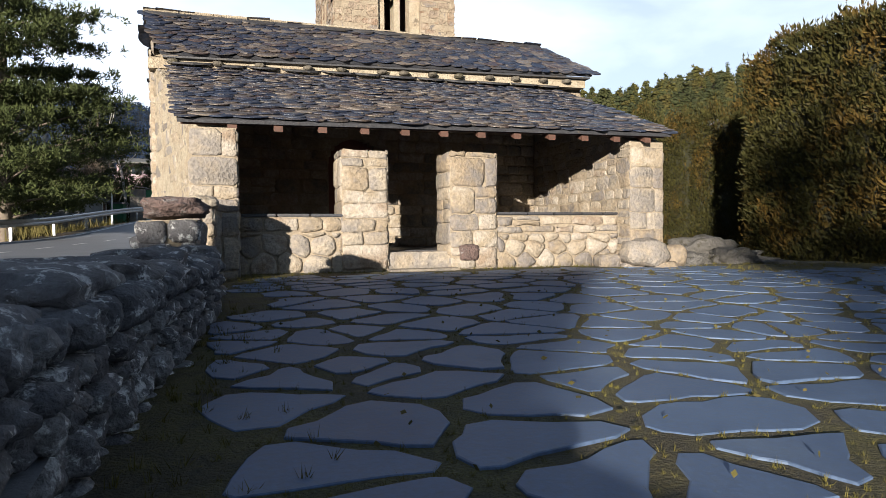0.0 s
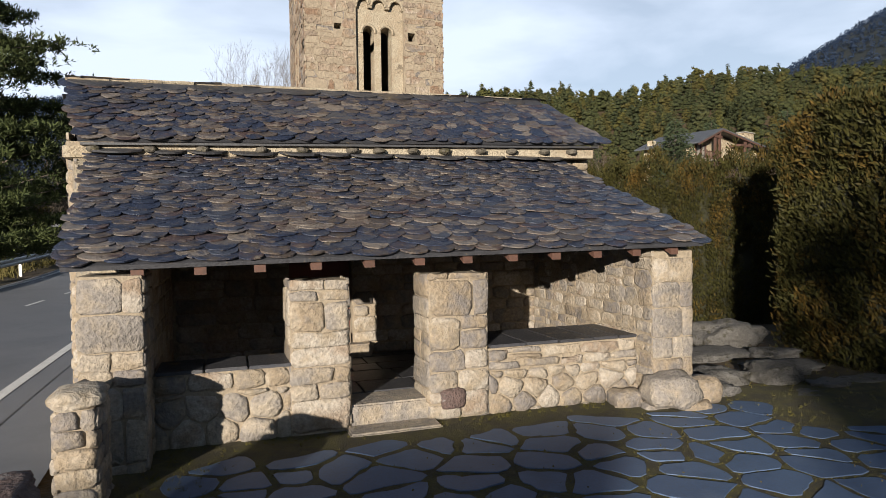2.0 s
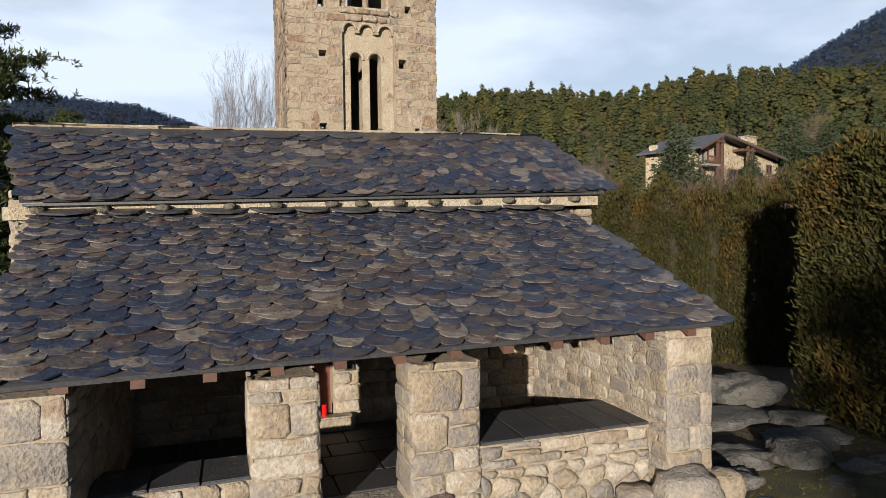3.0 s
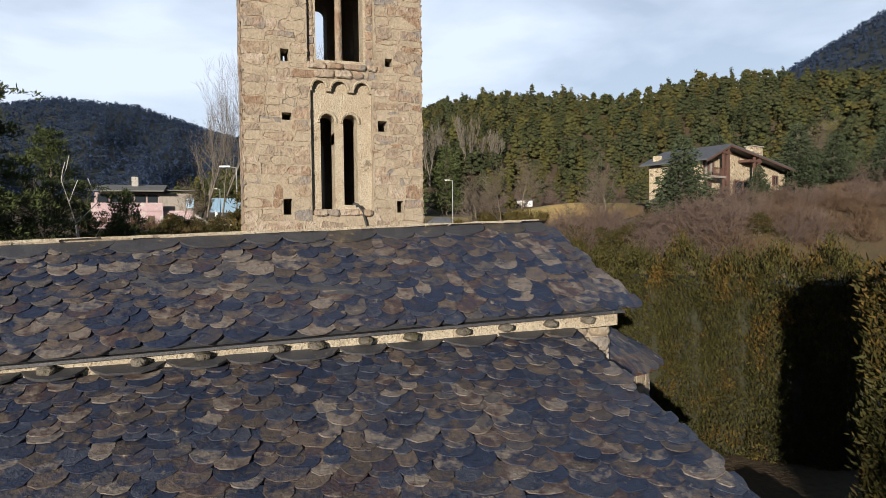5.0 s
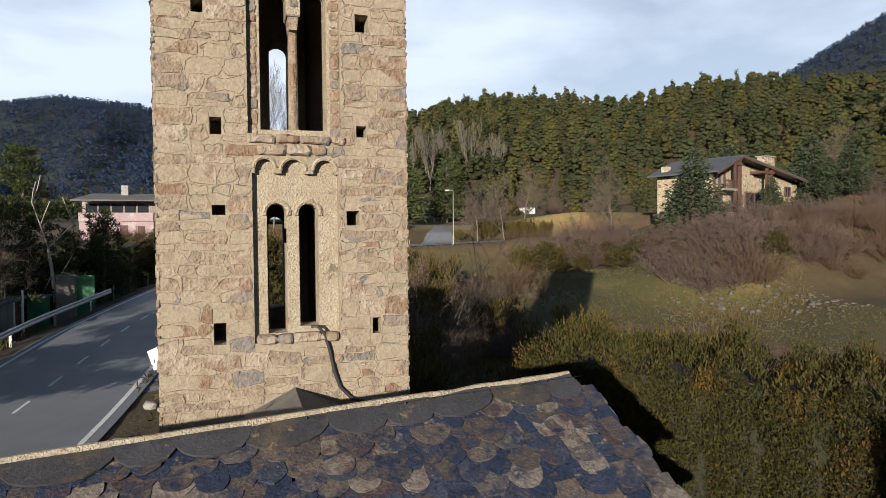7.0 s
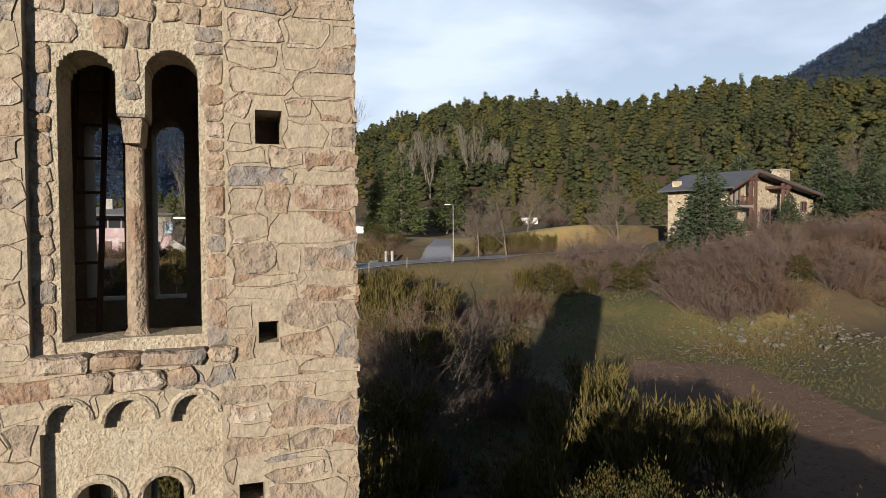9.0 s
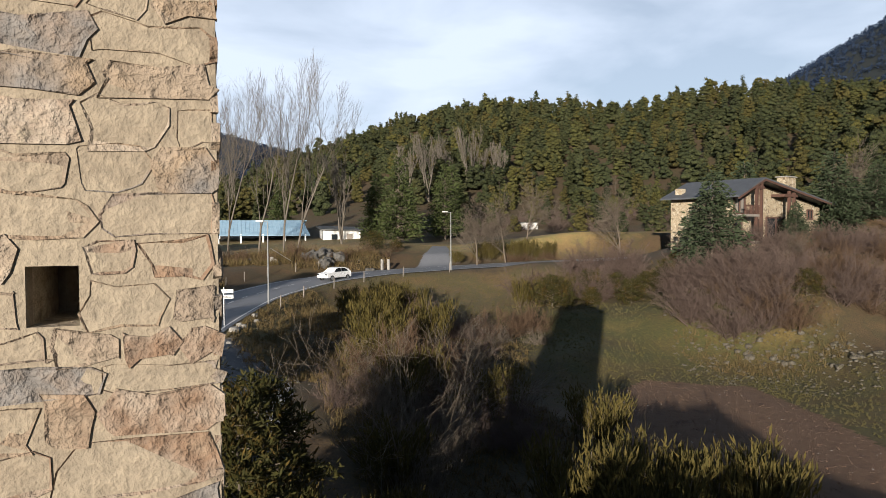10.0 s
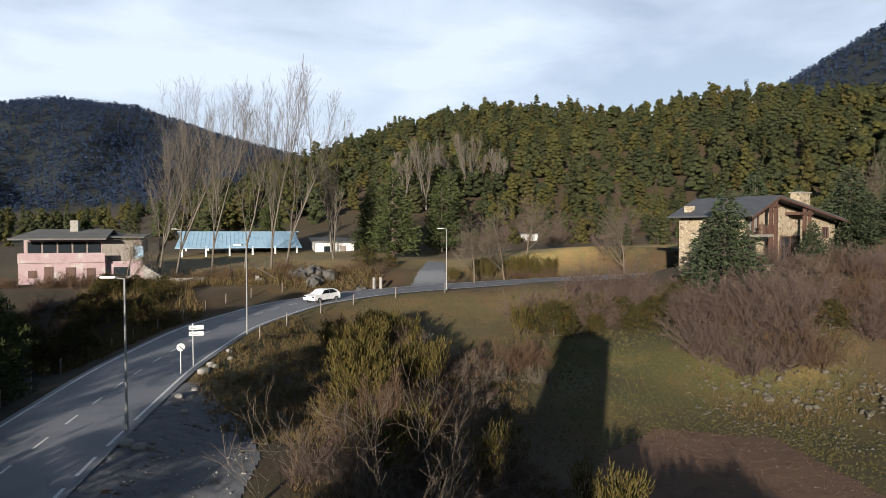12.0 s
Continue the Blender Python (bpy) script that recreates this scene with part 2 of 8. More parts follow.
FORESTPINE = surface("forest_pine_needles", [(0.054, 0.062, 0.024), (0.110, 0.110, 0.041), (0.072, 0.080, 0.032), (0.125, 0.118, 0.045)], 0.9, 3.6, 0.9, bump=1.0, depth=0.8, dark=0.75, spec=0.2)
DARKPINE = surface("dark_evergreen_leaves", [(0.016, 0.024, 0.009), (0.034, 0.044, 0.014), (0.024, 0.034, 0.012), (0.052, 0.056, 0.018)], 0.6, 6, 0.8, pick=0.4, bump=0, dark=0.5, spec=0.18)
# the far firs carry distance haze in their needle colour, as blue
FARFIR = surface("hazed_fir_needles", [(0.014, 0.027, 0.057), (0.030, 0.050, 0.098), (0.021, 0.037, 0.075)], 0.012, 0.8, 0.95, pick=0.2, bump=0, dark=0.35, spec=0.2)
FIR = surface("fir_needles", [(0.021, 0.033, 0.017), (0.046, 0.060, 0.030), (0.033, 0.046, 0.022)], 0.5, 9, 0.75, pick=0.55, bump=0, dark=0.5, spec=0.18)
HEDGE = surface("hedge_leaves", [(0.020, 0.022, 0.006), (0.050, 0.045, 0.010), (0.032, 0.032, 0.008), (0.090, 0.058, 0.012), (0.104, 0.060, 0.014)], 1.3, 6, 0.75, pick=0.25, bump=0, dark=0.5, spec=0.18)
BROOM = surface("broom_stems", [(0.048, 0.042, 0.012), (0.098, 0.074, 0.019), (0.068, 0.058, 0.016), (0.124, 0.084, 0.024)], 0.9, 10, 0.85, pick=0.5, bump=0, dark=0.5, spec=0.18)
DRYGRASS = surface("dry_grass", [(0.074, 0.058, 0.019), (0.126, 0.105, 0.039), (0.090, 0.080, 0.024), (0.149, 0.120, 0.055)], 0.35, 8, 0.95, pick=0.35, bump=0, spec=0.18)
BROWNGRASS = surface("rough_brown_grass", [(0.078, 0.052, 0.024), (0.140, 0.100, 0.046), (0.095, 0.073, 0.028), (0.168, 0.114, 0.058), (0.071, 0.067, 0.020)], 0.5, 9, 0.95, pick=0.4, bump=0, spec=0.18)
LUSHGRASS = surface("joint_grass", [(0.058, 0.058, 0.013), (0.130, 0.112, 0.028), (0.088, 0.084, 0.020)], 1.5, 12, 0.95, pick=0.5, bump=0, spec=0.18)
PALEROCK = surface("pale_boulder", [(0.22, 0.21, 0.19), (0.36, 0.34, 0.31), (0.28, 0.265, 0.24)], 2.5, 20, 0.9, bump=1.0, depth=0.04, dark=0.4, blotch=((0.15, 0.135, 0.11), 0.2, 5))
ROCK = surface("rock", [(0.061, 0.060, 0.058), (0.129, 0.122, 0.114), (0.088, 0.082, 0.073), (0.163, 0.156, 0.146)], 2.5, 25, 0.9, bump=1.0, depth=0.05, pick=0.3, dark=0.5, blotch=((0.051, 0.046, 0.031), 0.34, 4))
PLOUGHED = surface("tilled_earth", [(0.101, 0.055, 0.031), (0.169, 0.098, 0.057), (0.132, 0.077, 0.044)], 1.2, 26, 0.98, bump=1.0, depth=0.06, dark=0.5)
GRAVEL = surface("gravel", [(0.108, 0.112, 0.119), (0.180, 0.180, 0.187), (0.133, 0.133, 0.137)], 0.9, 30, 0.95, bump=1.0, depth=0.04, dark=0.55, blotch=((0.076, 0.066, 0.045), 0.22, 0.9))
CARPAINT = surface("white_car_paint", [(0.80, 0.80, 0.80), (0.84, 0.84, 0.84)], 1, 10, 0.25, 0.05, bump=0)
TYRE = surface("rubber", [(0.02, 0.02, 0.02), (0.03, 0.03, 0.03)], 5, 30, 0.85, bump=0)


def glass(name, colour=(0.02, 0.025, 0.03)):
    m = bpy.data.materials.new(name)
    m.use_nodes = True
    b = m.node_tree.nodes["Principled BSDF"]
    b.inputs["Base Color"].default_value = (*colour, 1)
    b.inputs["Roughness"].default_value = 0.08
    b.inputs["Specular IOR Level"].default_value = 0.7
    return m


GLASS = glass("dark_window_glass")
REDGLASS = glass("red_glass", (0.5, 0.01, 0.01))


# ---- makers ----
def mesh_of(name, bm, mat):
    me = bpy.data.meshes.new(name)
    bm.to_mesh(me)
    bm.free()
    if mat:
        me.materials.append(mat)
    return me


def thing(name, bm, mat, label, category, group="", kind=""):
    return tagged(new(name, mesh_of(name, bm, mat)), label, category, group, kind)


def empty(name, place, label, category, group=""):
    ob = new(name)
    ob.location = place
    return tagged(ob, label, category, group)


def placed(o):
    """Where an object stands in the world."""
    if o.parent is None:
        return o.matrix_basis.copy()
    return placed(o.parent) @ o.matrix_parent_inverse @ o.matrix_basis


def adopt(ob, parent):
    """Makes ob, which is built in world places, a part of parent."""
    ob.parent = parent
    ob.matrix_parent_inverse = placed(parent).inverted()
    return ob


def part(name, bm, mat, parent, label="", kind=""):
    return tagged(adopt(new(name, mesh_of(name, bm, mat)), parent), label, kind=kind)


def raw(name, verts, faces, mat, smooth=False):
    me = bpy.data.meshes.new(name)
    me.from_pydata(verts, [], faces)
    if smooth:
        me.polygons.foreach_set("use_smooth", [True] * len(me.polygons))
    me.materials.append(mat)
    return me


def part_raw(name, verts, faces, mat, parent, label="", kind="", smooth=False):
    return tagged(adopt(new(name, raw(name, verts, faces, mat, smooth)), parent), label, kind=kind)


def box(bm, x0, y0, z0, x1, y1, z1):
    v = [bm.verts.new(p) for p in ((x0, y0, z0), (x1, y0, z0), (x1, y1, z0), (x0, y1, z0), (x0, y0, z1), (x1, y0, z1), (x1, y1, z1), (x0, y1, z1))]
    for f in ((3, 2, 1, 0), (4, 5, 6, 7), (0, 1, 5, 4), (1, 2, 6, 5), (2, 3, 7, 6), (3, 0, 4, 7)):
        bm.faces.new([v[i] for i in f])
    return v


def boxed(x0, y0, z0, x1, y1, z1, bevel=0.0):
    bm = bmesh.new()
    box(bm, x0, y0, z0, x1, y1, z1)
    if bevel:
        bmesh.ops.bevel(bm, geom=bm.edges[:], offset=bevel, segments=2, affect='EDGES')
    return bm


def tube(bm, pts, radii, n=6, cap=True):
    """A round bar along pts, with the radius at each point."""
    rings = []
    for i, p in enumerate(pts):
        p = Vector(p)
        d = Vector(pts[min(i + 1, len(pts) - 1)]) - Vector(pts[max(i - 1, 0)])
        q = d.to_track_quat('Z', 'Y')
        r = radii[i] if hasattr(radii, "__len__") else radii
        rings.append([bm.verts.new(p + q @ Vector((r * math.cos(2 * math.pi * k / n), r * math.sin(2 * math.pi * k / n), 0))) for k in range(n)])
    for a, b in zip(rings[:-1], rings[1:]):
        for k in range(n):
            bm.faces.new((a[k], a[(k + 1) % n], b[(k + 1) % n], b[k]))
    if cap:
        bm.faces.new(rings[0][::-1])
        bm.faces.new(rings[-1])


def lump(bm, centre, size, seed=0, sub=2, rough=0.25, flat=0.0):
    """A rounded, uneven stone."""
    g = bmesh.ops.create_icosphere(bm, subdivisions=sub, radius=1)
    off = Vector((seed * 7.3, seed * 3.1, seed * 1.7))
    for v in g["verts"]:
        d = v.co.normalized()
        cube = d / max(abs(d.x), abs(d.y), abs(d.z))
        d = d.lerp(cube, 0.45)
        k = 1 + rough * noise.noise(d * 1.3 + off) + rough * 0.5 * noise.noise(d * 3.1 + off) + (rough * 0.22 * noise.noise(d * 7.3 + off) if sub > 2 else 0)
        p = d * k
        v.co = Vector((p.x * size[0], p.y * size[1], p.z * size[2])) + Vector(centre)
        for f in v.link_faces:
            f.smooth = True
    return g["verts"]


# ---- terrain ----
ROAD = [(-2.0, -60, 0.4), (-2.6, -20, 0.75), (-3.9, 0, 0.9), (-4.4, 9, 0.92), (-4.3, 18, 0.98), (-2.9, 29, 1.25), (-1.5, 40.6, 2.15), (0.35, 48.7, 2.75),
        (2.45, 58.3, 3.25), (6.35, 69.6, 3.9), (13.1, 79.3, 4.45), (21.1, 83.7, 4.85), (30, 85.5, 5.1), (42, 86.5, 5.4), (60, 84, 6.0), (80, 74, 7.0)]
SPOTS = [(0, -8, .75), (4, 2, .75), (8, 6, .82), (4, 8, .86), (12, 2, .75), (14, -8, .7), (10, 10, .8), (0.5, 12, .9), (3, 22, .8), (8, 16, .6), (0, 30, 1.4),
         (38, 45, -.4), (30, 43, -.3), (26, 40, -.5), (37, 64, 2.6), (28, 55, 1.2), (20, 40, .2), (15, 30, 0), (12, 22, .1), (25, 20, -.5), (40, 20, -1), (50, 40, 1),
         (50, 55, 5), (58, 66, 8.0), (66, 66, 8.2), (73, 67, 8.6), (70, 60, 7.2), (45, 78, 6), (60, 92, 10), (14, 60, 3), (10, 45, 1.8), (-9, 20, .6), (-10, 48, 1.4), (-8, 62, 2.4), (-14, 92, 6), (0, 92, 5.8),
         (10, 100, 6.8), (24, 108, 7.8), (0, 140, 7), (30, 150, 9), (-40, 60, 2), (-40, 0, 0), (-40, 120, 6), (60, 0, -1), (80, 40, 6), (80, 70, 14), (0, -60, 0), (60, -60, -1)]
RIDGE = [(-90, 1), (-30, 0.6), (-12, 0.7), (-7, 1.4), (0, 3.4), (3.7, 5.0), (9.5, 7.2), (15, 8.95), (19.5, 9.9), (24.7, 10.45), (34.6, 9.5), (40, 10.4), (43.6, 10.8), (48, 10.3), (54, 9.8), (75, 9), (120, 7), (170, 4), (270, 3)]
FAR = [(-90, 8), (-40, 8), (-25, 8.6), (-16.6, 9.0), (-13, 9.8), (-7.3, 9.6), (-1.5, 7.9), (3.7, 6.7), (12, 5), (30, 5), (42, 7.3), (47.6, 11.4), (53.7, 14.5), (62, 17.4), (80, 17.4), (120, 9), (170, 5), (270, 8)]
_rx, _ry, _rz = (np.array(c, float) for c in zip(*ROAD))
_s = np.linspace(0, len(ROAD) - 1, 400)
ROADLINE = np.stack([np.interp(_s, range(len(ROAD)), c) for c in (_rx, _ry, _rz)], 1)
for _ in range(60):
    ROADLINE[1:-1] = (ROADLINE[:-2] + 2 * ROADLINE[1:-1] + ROADLINE[2:]) / 4


def ease(a, b, v):
    v = np.clip((v - a) / (b - a), 0, 1)
    return v * v * (3 - 2 * v)


def heights(x, y):
    """The ground's height over arrays of places."""
    x, y = np.asarray(x, float), np.asarray(y, float)
    sp = np.array(SPOTS)
    d2 = (x[..., None] - sp[:, 0]) ** 2 + (y[..., None] - sp[:, 1]) ** 2
    w = 1 / (d2 + 4) ** 2
    near = (w * sp[:, 2]).sum(-1) / w.sum(-1)
    rx, ry = x - 8, y - 16
    r, az = np.hypot(rx, ry), np.degrees(np.arctan2(rx, ry))
    az = np.where(az < -90, az + 360, az)
    ridge = 11 + 270 * np.tan(np.radians(np.interp(az, *zip(*RIDGE))))
    far = 11 + 1300 * np.tan(np.radians(np.interp(az, *zip(*FAR))))
    up = np.clip((r - 95) / 175, 0, 1)
    hill = 8 + (ridge - 8) * (0.25 * up + 0.75 * up * up * (1.6 - 0.6 * up))
    k = ease(75, 125, r)
    z = near * (1 - k) + hill * k
    back = ease(275, 420, r)
    z = z * (1 - back) + (25 + (ridge - 25) * 0.35) * back
    m = ease(420, 1300, r)
    z = z + (far - z) * m ** 1.3
    z = z - ease(1350, 3000, r) * far * 0.6
    spur = np.cos(np.radians(az * 26 + r * 0.34)) + 0.6 * np.cos(np.radians(az * 61 - r * 0.5 + 40))
    z = z + 9 * spur * ease(480, 760, r) * (1 - ease(900, 1200, r))
    d = np.full(x.shape, 1e9)
    zr = np.zeros(x.shape)
    for px, py, pz in ROADLINE[::2]:
        e = (x - px) ** 2 + (y - py) ** 2
        zr = np.where(e < d, pz, zr)
        d = np.minimum(d, e)
    q = 1 - ease(3.4, 7.5, np.sqrt(d))
    plaza = ease(-0.9, -0.2, x) * (1 - ease(20, 24, y)) * (1 - ease(22, 30, x))
    return z * (1 - q * (1 - plaza)) + (zr - 0.04) * q * (1 - plaza)


def height(x, y):
    return float(heights(np.array([x]), np.array([y]))[0])


def steps(knots):
    out = [knots[0][0]]
    for (a, s), (b, _) in zip(knots[:-1], knots[1:]):
        n = max(1, int((b - a) / s))
        out += [a + (b - a) * (i + 1) / n for i in range(n)]
    return out


gx = np.array(steps([(-3000, 300), (-900, 60), (-300, 15), (-60, 2.0), (-12, 0.6), (45, 1.5), (110, 6), (400, 40), (1400, 200), (3000, 1)]))
gy = np.array(steps([(-1500, 200), (-200, 25), (-30, 1.5), (-2, 0.6), (60, 1.0), (130, 4), (330, 12), (500, 40), (1700, 200), (3200, 1)]))
GX, GY = np.meshgrid(gx, gy)
GZ = np.vstack([heights(GX[i:i + 20], GY[i:i + 20]) for i in range(0, len(gy), 20)])
nx_, ny_ = len(gx), len(gy)
vs = np.stack([GX, GY, GZ], -1).reshape(-1, 3).tolist()
fs = [(j * nx_ + i, j * nx_ + i + 1, (j + 1) * nx_ + i + 1, (j + 1) * nx_ + i) for j in range(ny_ - 1) for i in range(nx_ - 1)]
gm = bpy.data.meshes.new("ground")
gm.from_pydata(vs, [], fs)
gm.polygons.foreach_set("use_smooth", [True] * len(gm.polygons))
# the ground's tint: what grows or lies where, a darkened bank, and far haze
P2 = np.stack([GX, GY], -1).reshape(-1, 2)
R2 = np.hypot(P2[:, 0] - 8, P2[:, 1] - 16)
tint = np.tile(np.array([0.108, 0.078, 0.042]), (len(P2), 1))


def zone(cx, cy, rx, ry, colour, soft=0.35):
    d = np.sqrt(((P2[:, 0] - cx) / rx) ** 2 + ((P2[:, 1] - cy) / ry) ** 2)
    k = (1 - ease(1 - soft, 1 + soft, d))[:, None]
    tint[:] = tint * (1 - k) + np.array(colour) * k


zone(36, 52, 11, 13, (0.122, 0.112, 0.040))
zone(30, 40, 14, 8, (0.120, 0.100, 0.038))
zone(41, 40, 8, 9, (0.150, 0.125, 0.050))
zone(24, 72, 16, 10, (0.185, 0.142, 0.066))
zone(9, 60, 5, 16, (0.210, 0.172, 0.080))
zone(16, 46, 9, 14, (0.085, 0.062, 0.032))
# much darker along the bank across the road
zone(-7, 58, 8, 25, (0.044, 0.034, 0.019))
zone(6, 90, 17, 6, (0.165, 0.112, 0.056))
zone(58, 98, 26, 7, (0.46, 0.37, 0.17))
zone(10, 110, 26, 16, (0.330, 0.262, 0.125))
k = ease(100, 135, R2)[:, None]
tint = tint * (1 - k) + np.array([0.100, 0.070, 0.030]) * k
# past 400 m the tint turns dark blue: distance haze mixed into the ground
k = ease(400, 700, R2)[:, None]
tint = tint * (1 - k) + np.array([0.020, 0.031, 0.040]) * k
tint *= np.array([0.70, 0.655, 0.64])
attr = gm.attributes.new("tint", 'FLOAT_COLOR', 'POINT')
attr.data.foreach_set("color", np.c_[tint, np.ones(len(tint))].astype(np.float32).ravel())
EARTH = surface("earth_and_grass", [(0.55, 0.50, 0.42), (1.15, 1.05, 0.9), (0.85, 0.95, 0.75), (1.5, 1.35, 1.1)], 0.22, 7, 0.97, bump=1.0, depth=0.06, dark=0.6)


def tinted(mat):
    """Multiplies a material's colour by the tint that the mesh carries."""
    en = mat.node_tree
    ea = en.nodes.new("ShaderNodeAttribute")
    ea.attribute_name = "tint"
    em = en.nodes.new("ShaderNodeMix")
    em.data_type, em.blend_type = 'RGBA', 'MULTIPLY'
    em.inputs["Factor"].default_value = 1.0
    eb = en.nodes["Principled BSDF"]
    was = eb.inputs["Base Color"].links[0].from_socket
    en.links.new(was, em.inputs["A"])
    en.links.new(ea.outputs["Color"], em.inputs["B"])
    en.links.new(em.outputs["Result"], eb.inputs["Base Color"])


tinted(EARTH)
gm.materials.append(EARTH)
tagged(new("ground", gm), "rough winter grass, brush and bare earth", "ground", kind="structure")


def bed(name, poly, lift, mat, label, category, cell=0.5, bumps=0.0):
    """A patch of ground of its own, draped over the terrain inside a polygon."""
    px, py = [p[0] for p in poly], [p[1] for p in poly]
    xs, ys = np.arange(min(px), max(px) + cell, cell), np.arange(min(py), max(py) + cell, cell)
    X, Y = np.meshgrid(xs, ys)
    inside = np.zeros(X.shape, bool)
    for (x1, y1), (x2, y2) in zip(poly, poly[1:] + poly[:1]):
        inside ^= ((y1 > Y) != (y2 > Y)) & (X < (x2 - x1) * (Y - y1) / (y2 - y1 + 1e-9) + x1)
    Z = heights(X, Y) + lift
    if bumps:
        Z += np.array([[noise.noise(Vector((x * 2.3, y * 2.3, 0))) for x in xs] for y in ys]) * bumps
    verts, faces, ids = [], [], -np.ones(X.shape, int)
    for j in range(len(ys) - 1):
        for i in range(len(xs) - 1):
            if inside[j, i] or inside[j + 1, i] or inside[j, i + 1]:
                f = []
                for a, b in ((j, i), (j, i + 1), (j + 1, i + 1), (j + 1, i)):
                    if ids[a, b] < 0:
                        ids[a, b] = len(verts)
                        verts.append((X[a, b], Y[a, b], Z[a, b]))
                    f.append(int(ids[a, b]))
                faces.append(f)
    return tagged(new(name, raw(name, verts, faces, mat, True)), label, category, kind="structure")


def along(k):
    """Place and way of the road's middle line at its k-th part of 400."""
    k = min(max(k, 0), len(ROADLINE) - 2)
    i = int(k)
    p = Vector(ROADLINE[i]) * (1 - k + i) + Vector(ROADLINE[i + 1]) * (k - i)
    return p, (Vector(ROADLINE[i + 1]) - Vector(ROADLINE[i])).normalized()


ROAD_RUN = np.r_[0, np.cumsum(np.linalg.norm(np.diff(ROADLINE, axis=0), axis=1))]


def at_metre(m):
    return along(float(np.interp(m, ROAD_RUN, np.arange(len(ROADLINE)))))


def metre_at_y(y):
    k = int(np.argmax(ROADLINE[:, 1])) + 1
    return float(np.interp(y, ROADLINE[:k, 1], ROAD_RUN[:k]))


def ribbon(m0, m1, left, right, lift, step=1.0):
    """Vertices and faces of a strip along the road between two offsets from its middle."""
    n = max(1, int((m1 - m0) / step))
    vs, fs = [], []
    for i in range(n + 1):
        p, d = at_metre(m0 + (m1 - m0) * i / n)
        side = Vector((d.y, -d.x, 0)).normalized()
        for o in (left, right):
            q = p + side * o
            vs.append((q.x, q.y, p.z + lift))
    fs = [(2 * i, 2 * i + 1, 2 * i + 3, 2 * i + 2) for i in range(n)]
    return vs, fs


# ---- masonry ----
class Frame:
    """A wall's face: u along it, v up, n out of it."""
    def __init__(self, o, u, v, n):
        self.o, self.u, self.v, self.n = Vector(o), Vector(u).normalized(), Vector(v).normalized(), Vector(n).normalized()

    def at(self, u, v, n=0.0):
        return self.o + self.u * u + self.v * v + self.n * n


def rng_of(seed):
    return random.Random(seed)


def outline(rng, u0, u1, v0, v1, jit=0.012, cut=0.28):
    """A stone's rounded, uneven outline."""
    w, h = u1 - u0, v1 - v0
    c = min(w, h) * cut
    j = lambda: rng.uniform(-jit, jit)  # noqa: E731
    a = [rng.uniform(0.4, 1.1) * c for _ in range(8)]
    pts = [(u0 + a[0], v0), (u1 - a[1], v0), (u1, v0 + a[2]), (u1, v1 - a[3]), (u1 - a[4], v1), (u0 + a[5], v1), (u0, v1 - a[6]), (u0, v0 + a[7])]
    if w > 1.6 * h:
        pts.insert(5, ((u0 + u1) / 2 + j(), v1))
        pts.insert(1, ((u0 + u1) / 2 + j(), v0))
    return [(p + j(), q + j()) for p, q in pts]


def stone_geo(pts, fr, sunk, proud, rng):
    """Vertices and faces of one stone: sides, a worn edge and an uneven face."""
    cu, cv = sum(p[0] for p in pts) / len(pts), sum(p[1] for p in pts) / len(pts)
    n, bevel = len(pts), (0.034 if proud > 0.012 else 0.014)
    tilt_u, tilt_v = rng.uniform(-0.04, 0.04), rng.uniform(-0.04, 0.04)
    vs = [fr.at(u, v, -sunk) for u, v in pts]
    vs += [fr.at(u, v, proud * 0.3) for u, v in pts]
    for u, v in pts:
        k = min(0.3, bevel * rng.uniform(0.6, 1.4) / max(0.02, math.hypot(u - cu, v - cv)))
        vs.append(fr.at(u + (cu - u) * k, v + (cv - v) * k, proud * rng.uniform(0.8, 1.15) + (u - cu) * tilt_u + (v - cv) * tilt_v))
    fs = []
    for r in (0, n):
        for i in range(n):
            k = (i + 1) % n
            fs.append((r + i, r + k, r + n + k, r + n + i))
    fs.append(tuple(range(2 * n, 3 * n)))
    if fr.u.cross(fr.v).dot(fr.n) < 0:
        fs = [f[::-1] for f in fs]
    return [tuple(v) for v in vs], fs


def spans(u0, u1, v0, v1, holes, margin=0.0):
    """What is left of u0..u1 between heights v0 and v1 beside the openings."""
    cuts = []
    for kind, a, b, c, d in holes:
        r = (b - a) / 2
        for v in (v0, (v0 + v1) / 2, v1):
            if c - margin < v < d + margin:
                half = r
                if kind == "arch" and v > d - r:
                    half = math.sqrt(max(0.0, r * r - (v - d + r) ** 2))
                if half > 0.01:
                    cuts.append(((a + b) / 2 - half - margin, (a + b) / 2 + half + margin))
    cuts.sort()
    out, at = [], u0
    for a, b in cuts:
        if a > at:
            out.append((at, min(a, u1)))
        at = max(at, b)
    if at < u1:
        out.append((at, u1))
    return [(a, b) for a, b in out if b - a > 0.015]


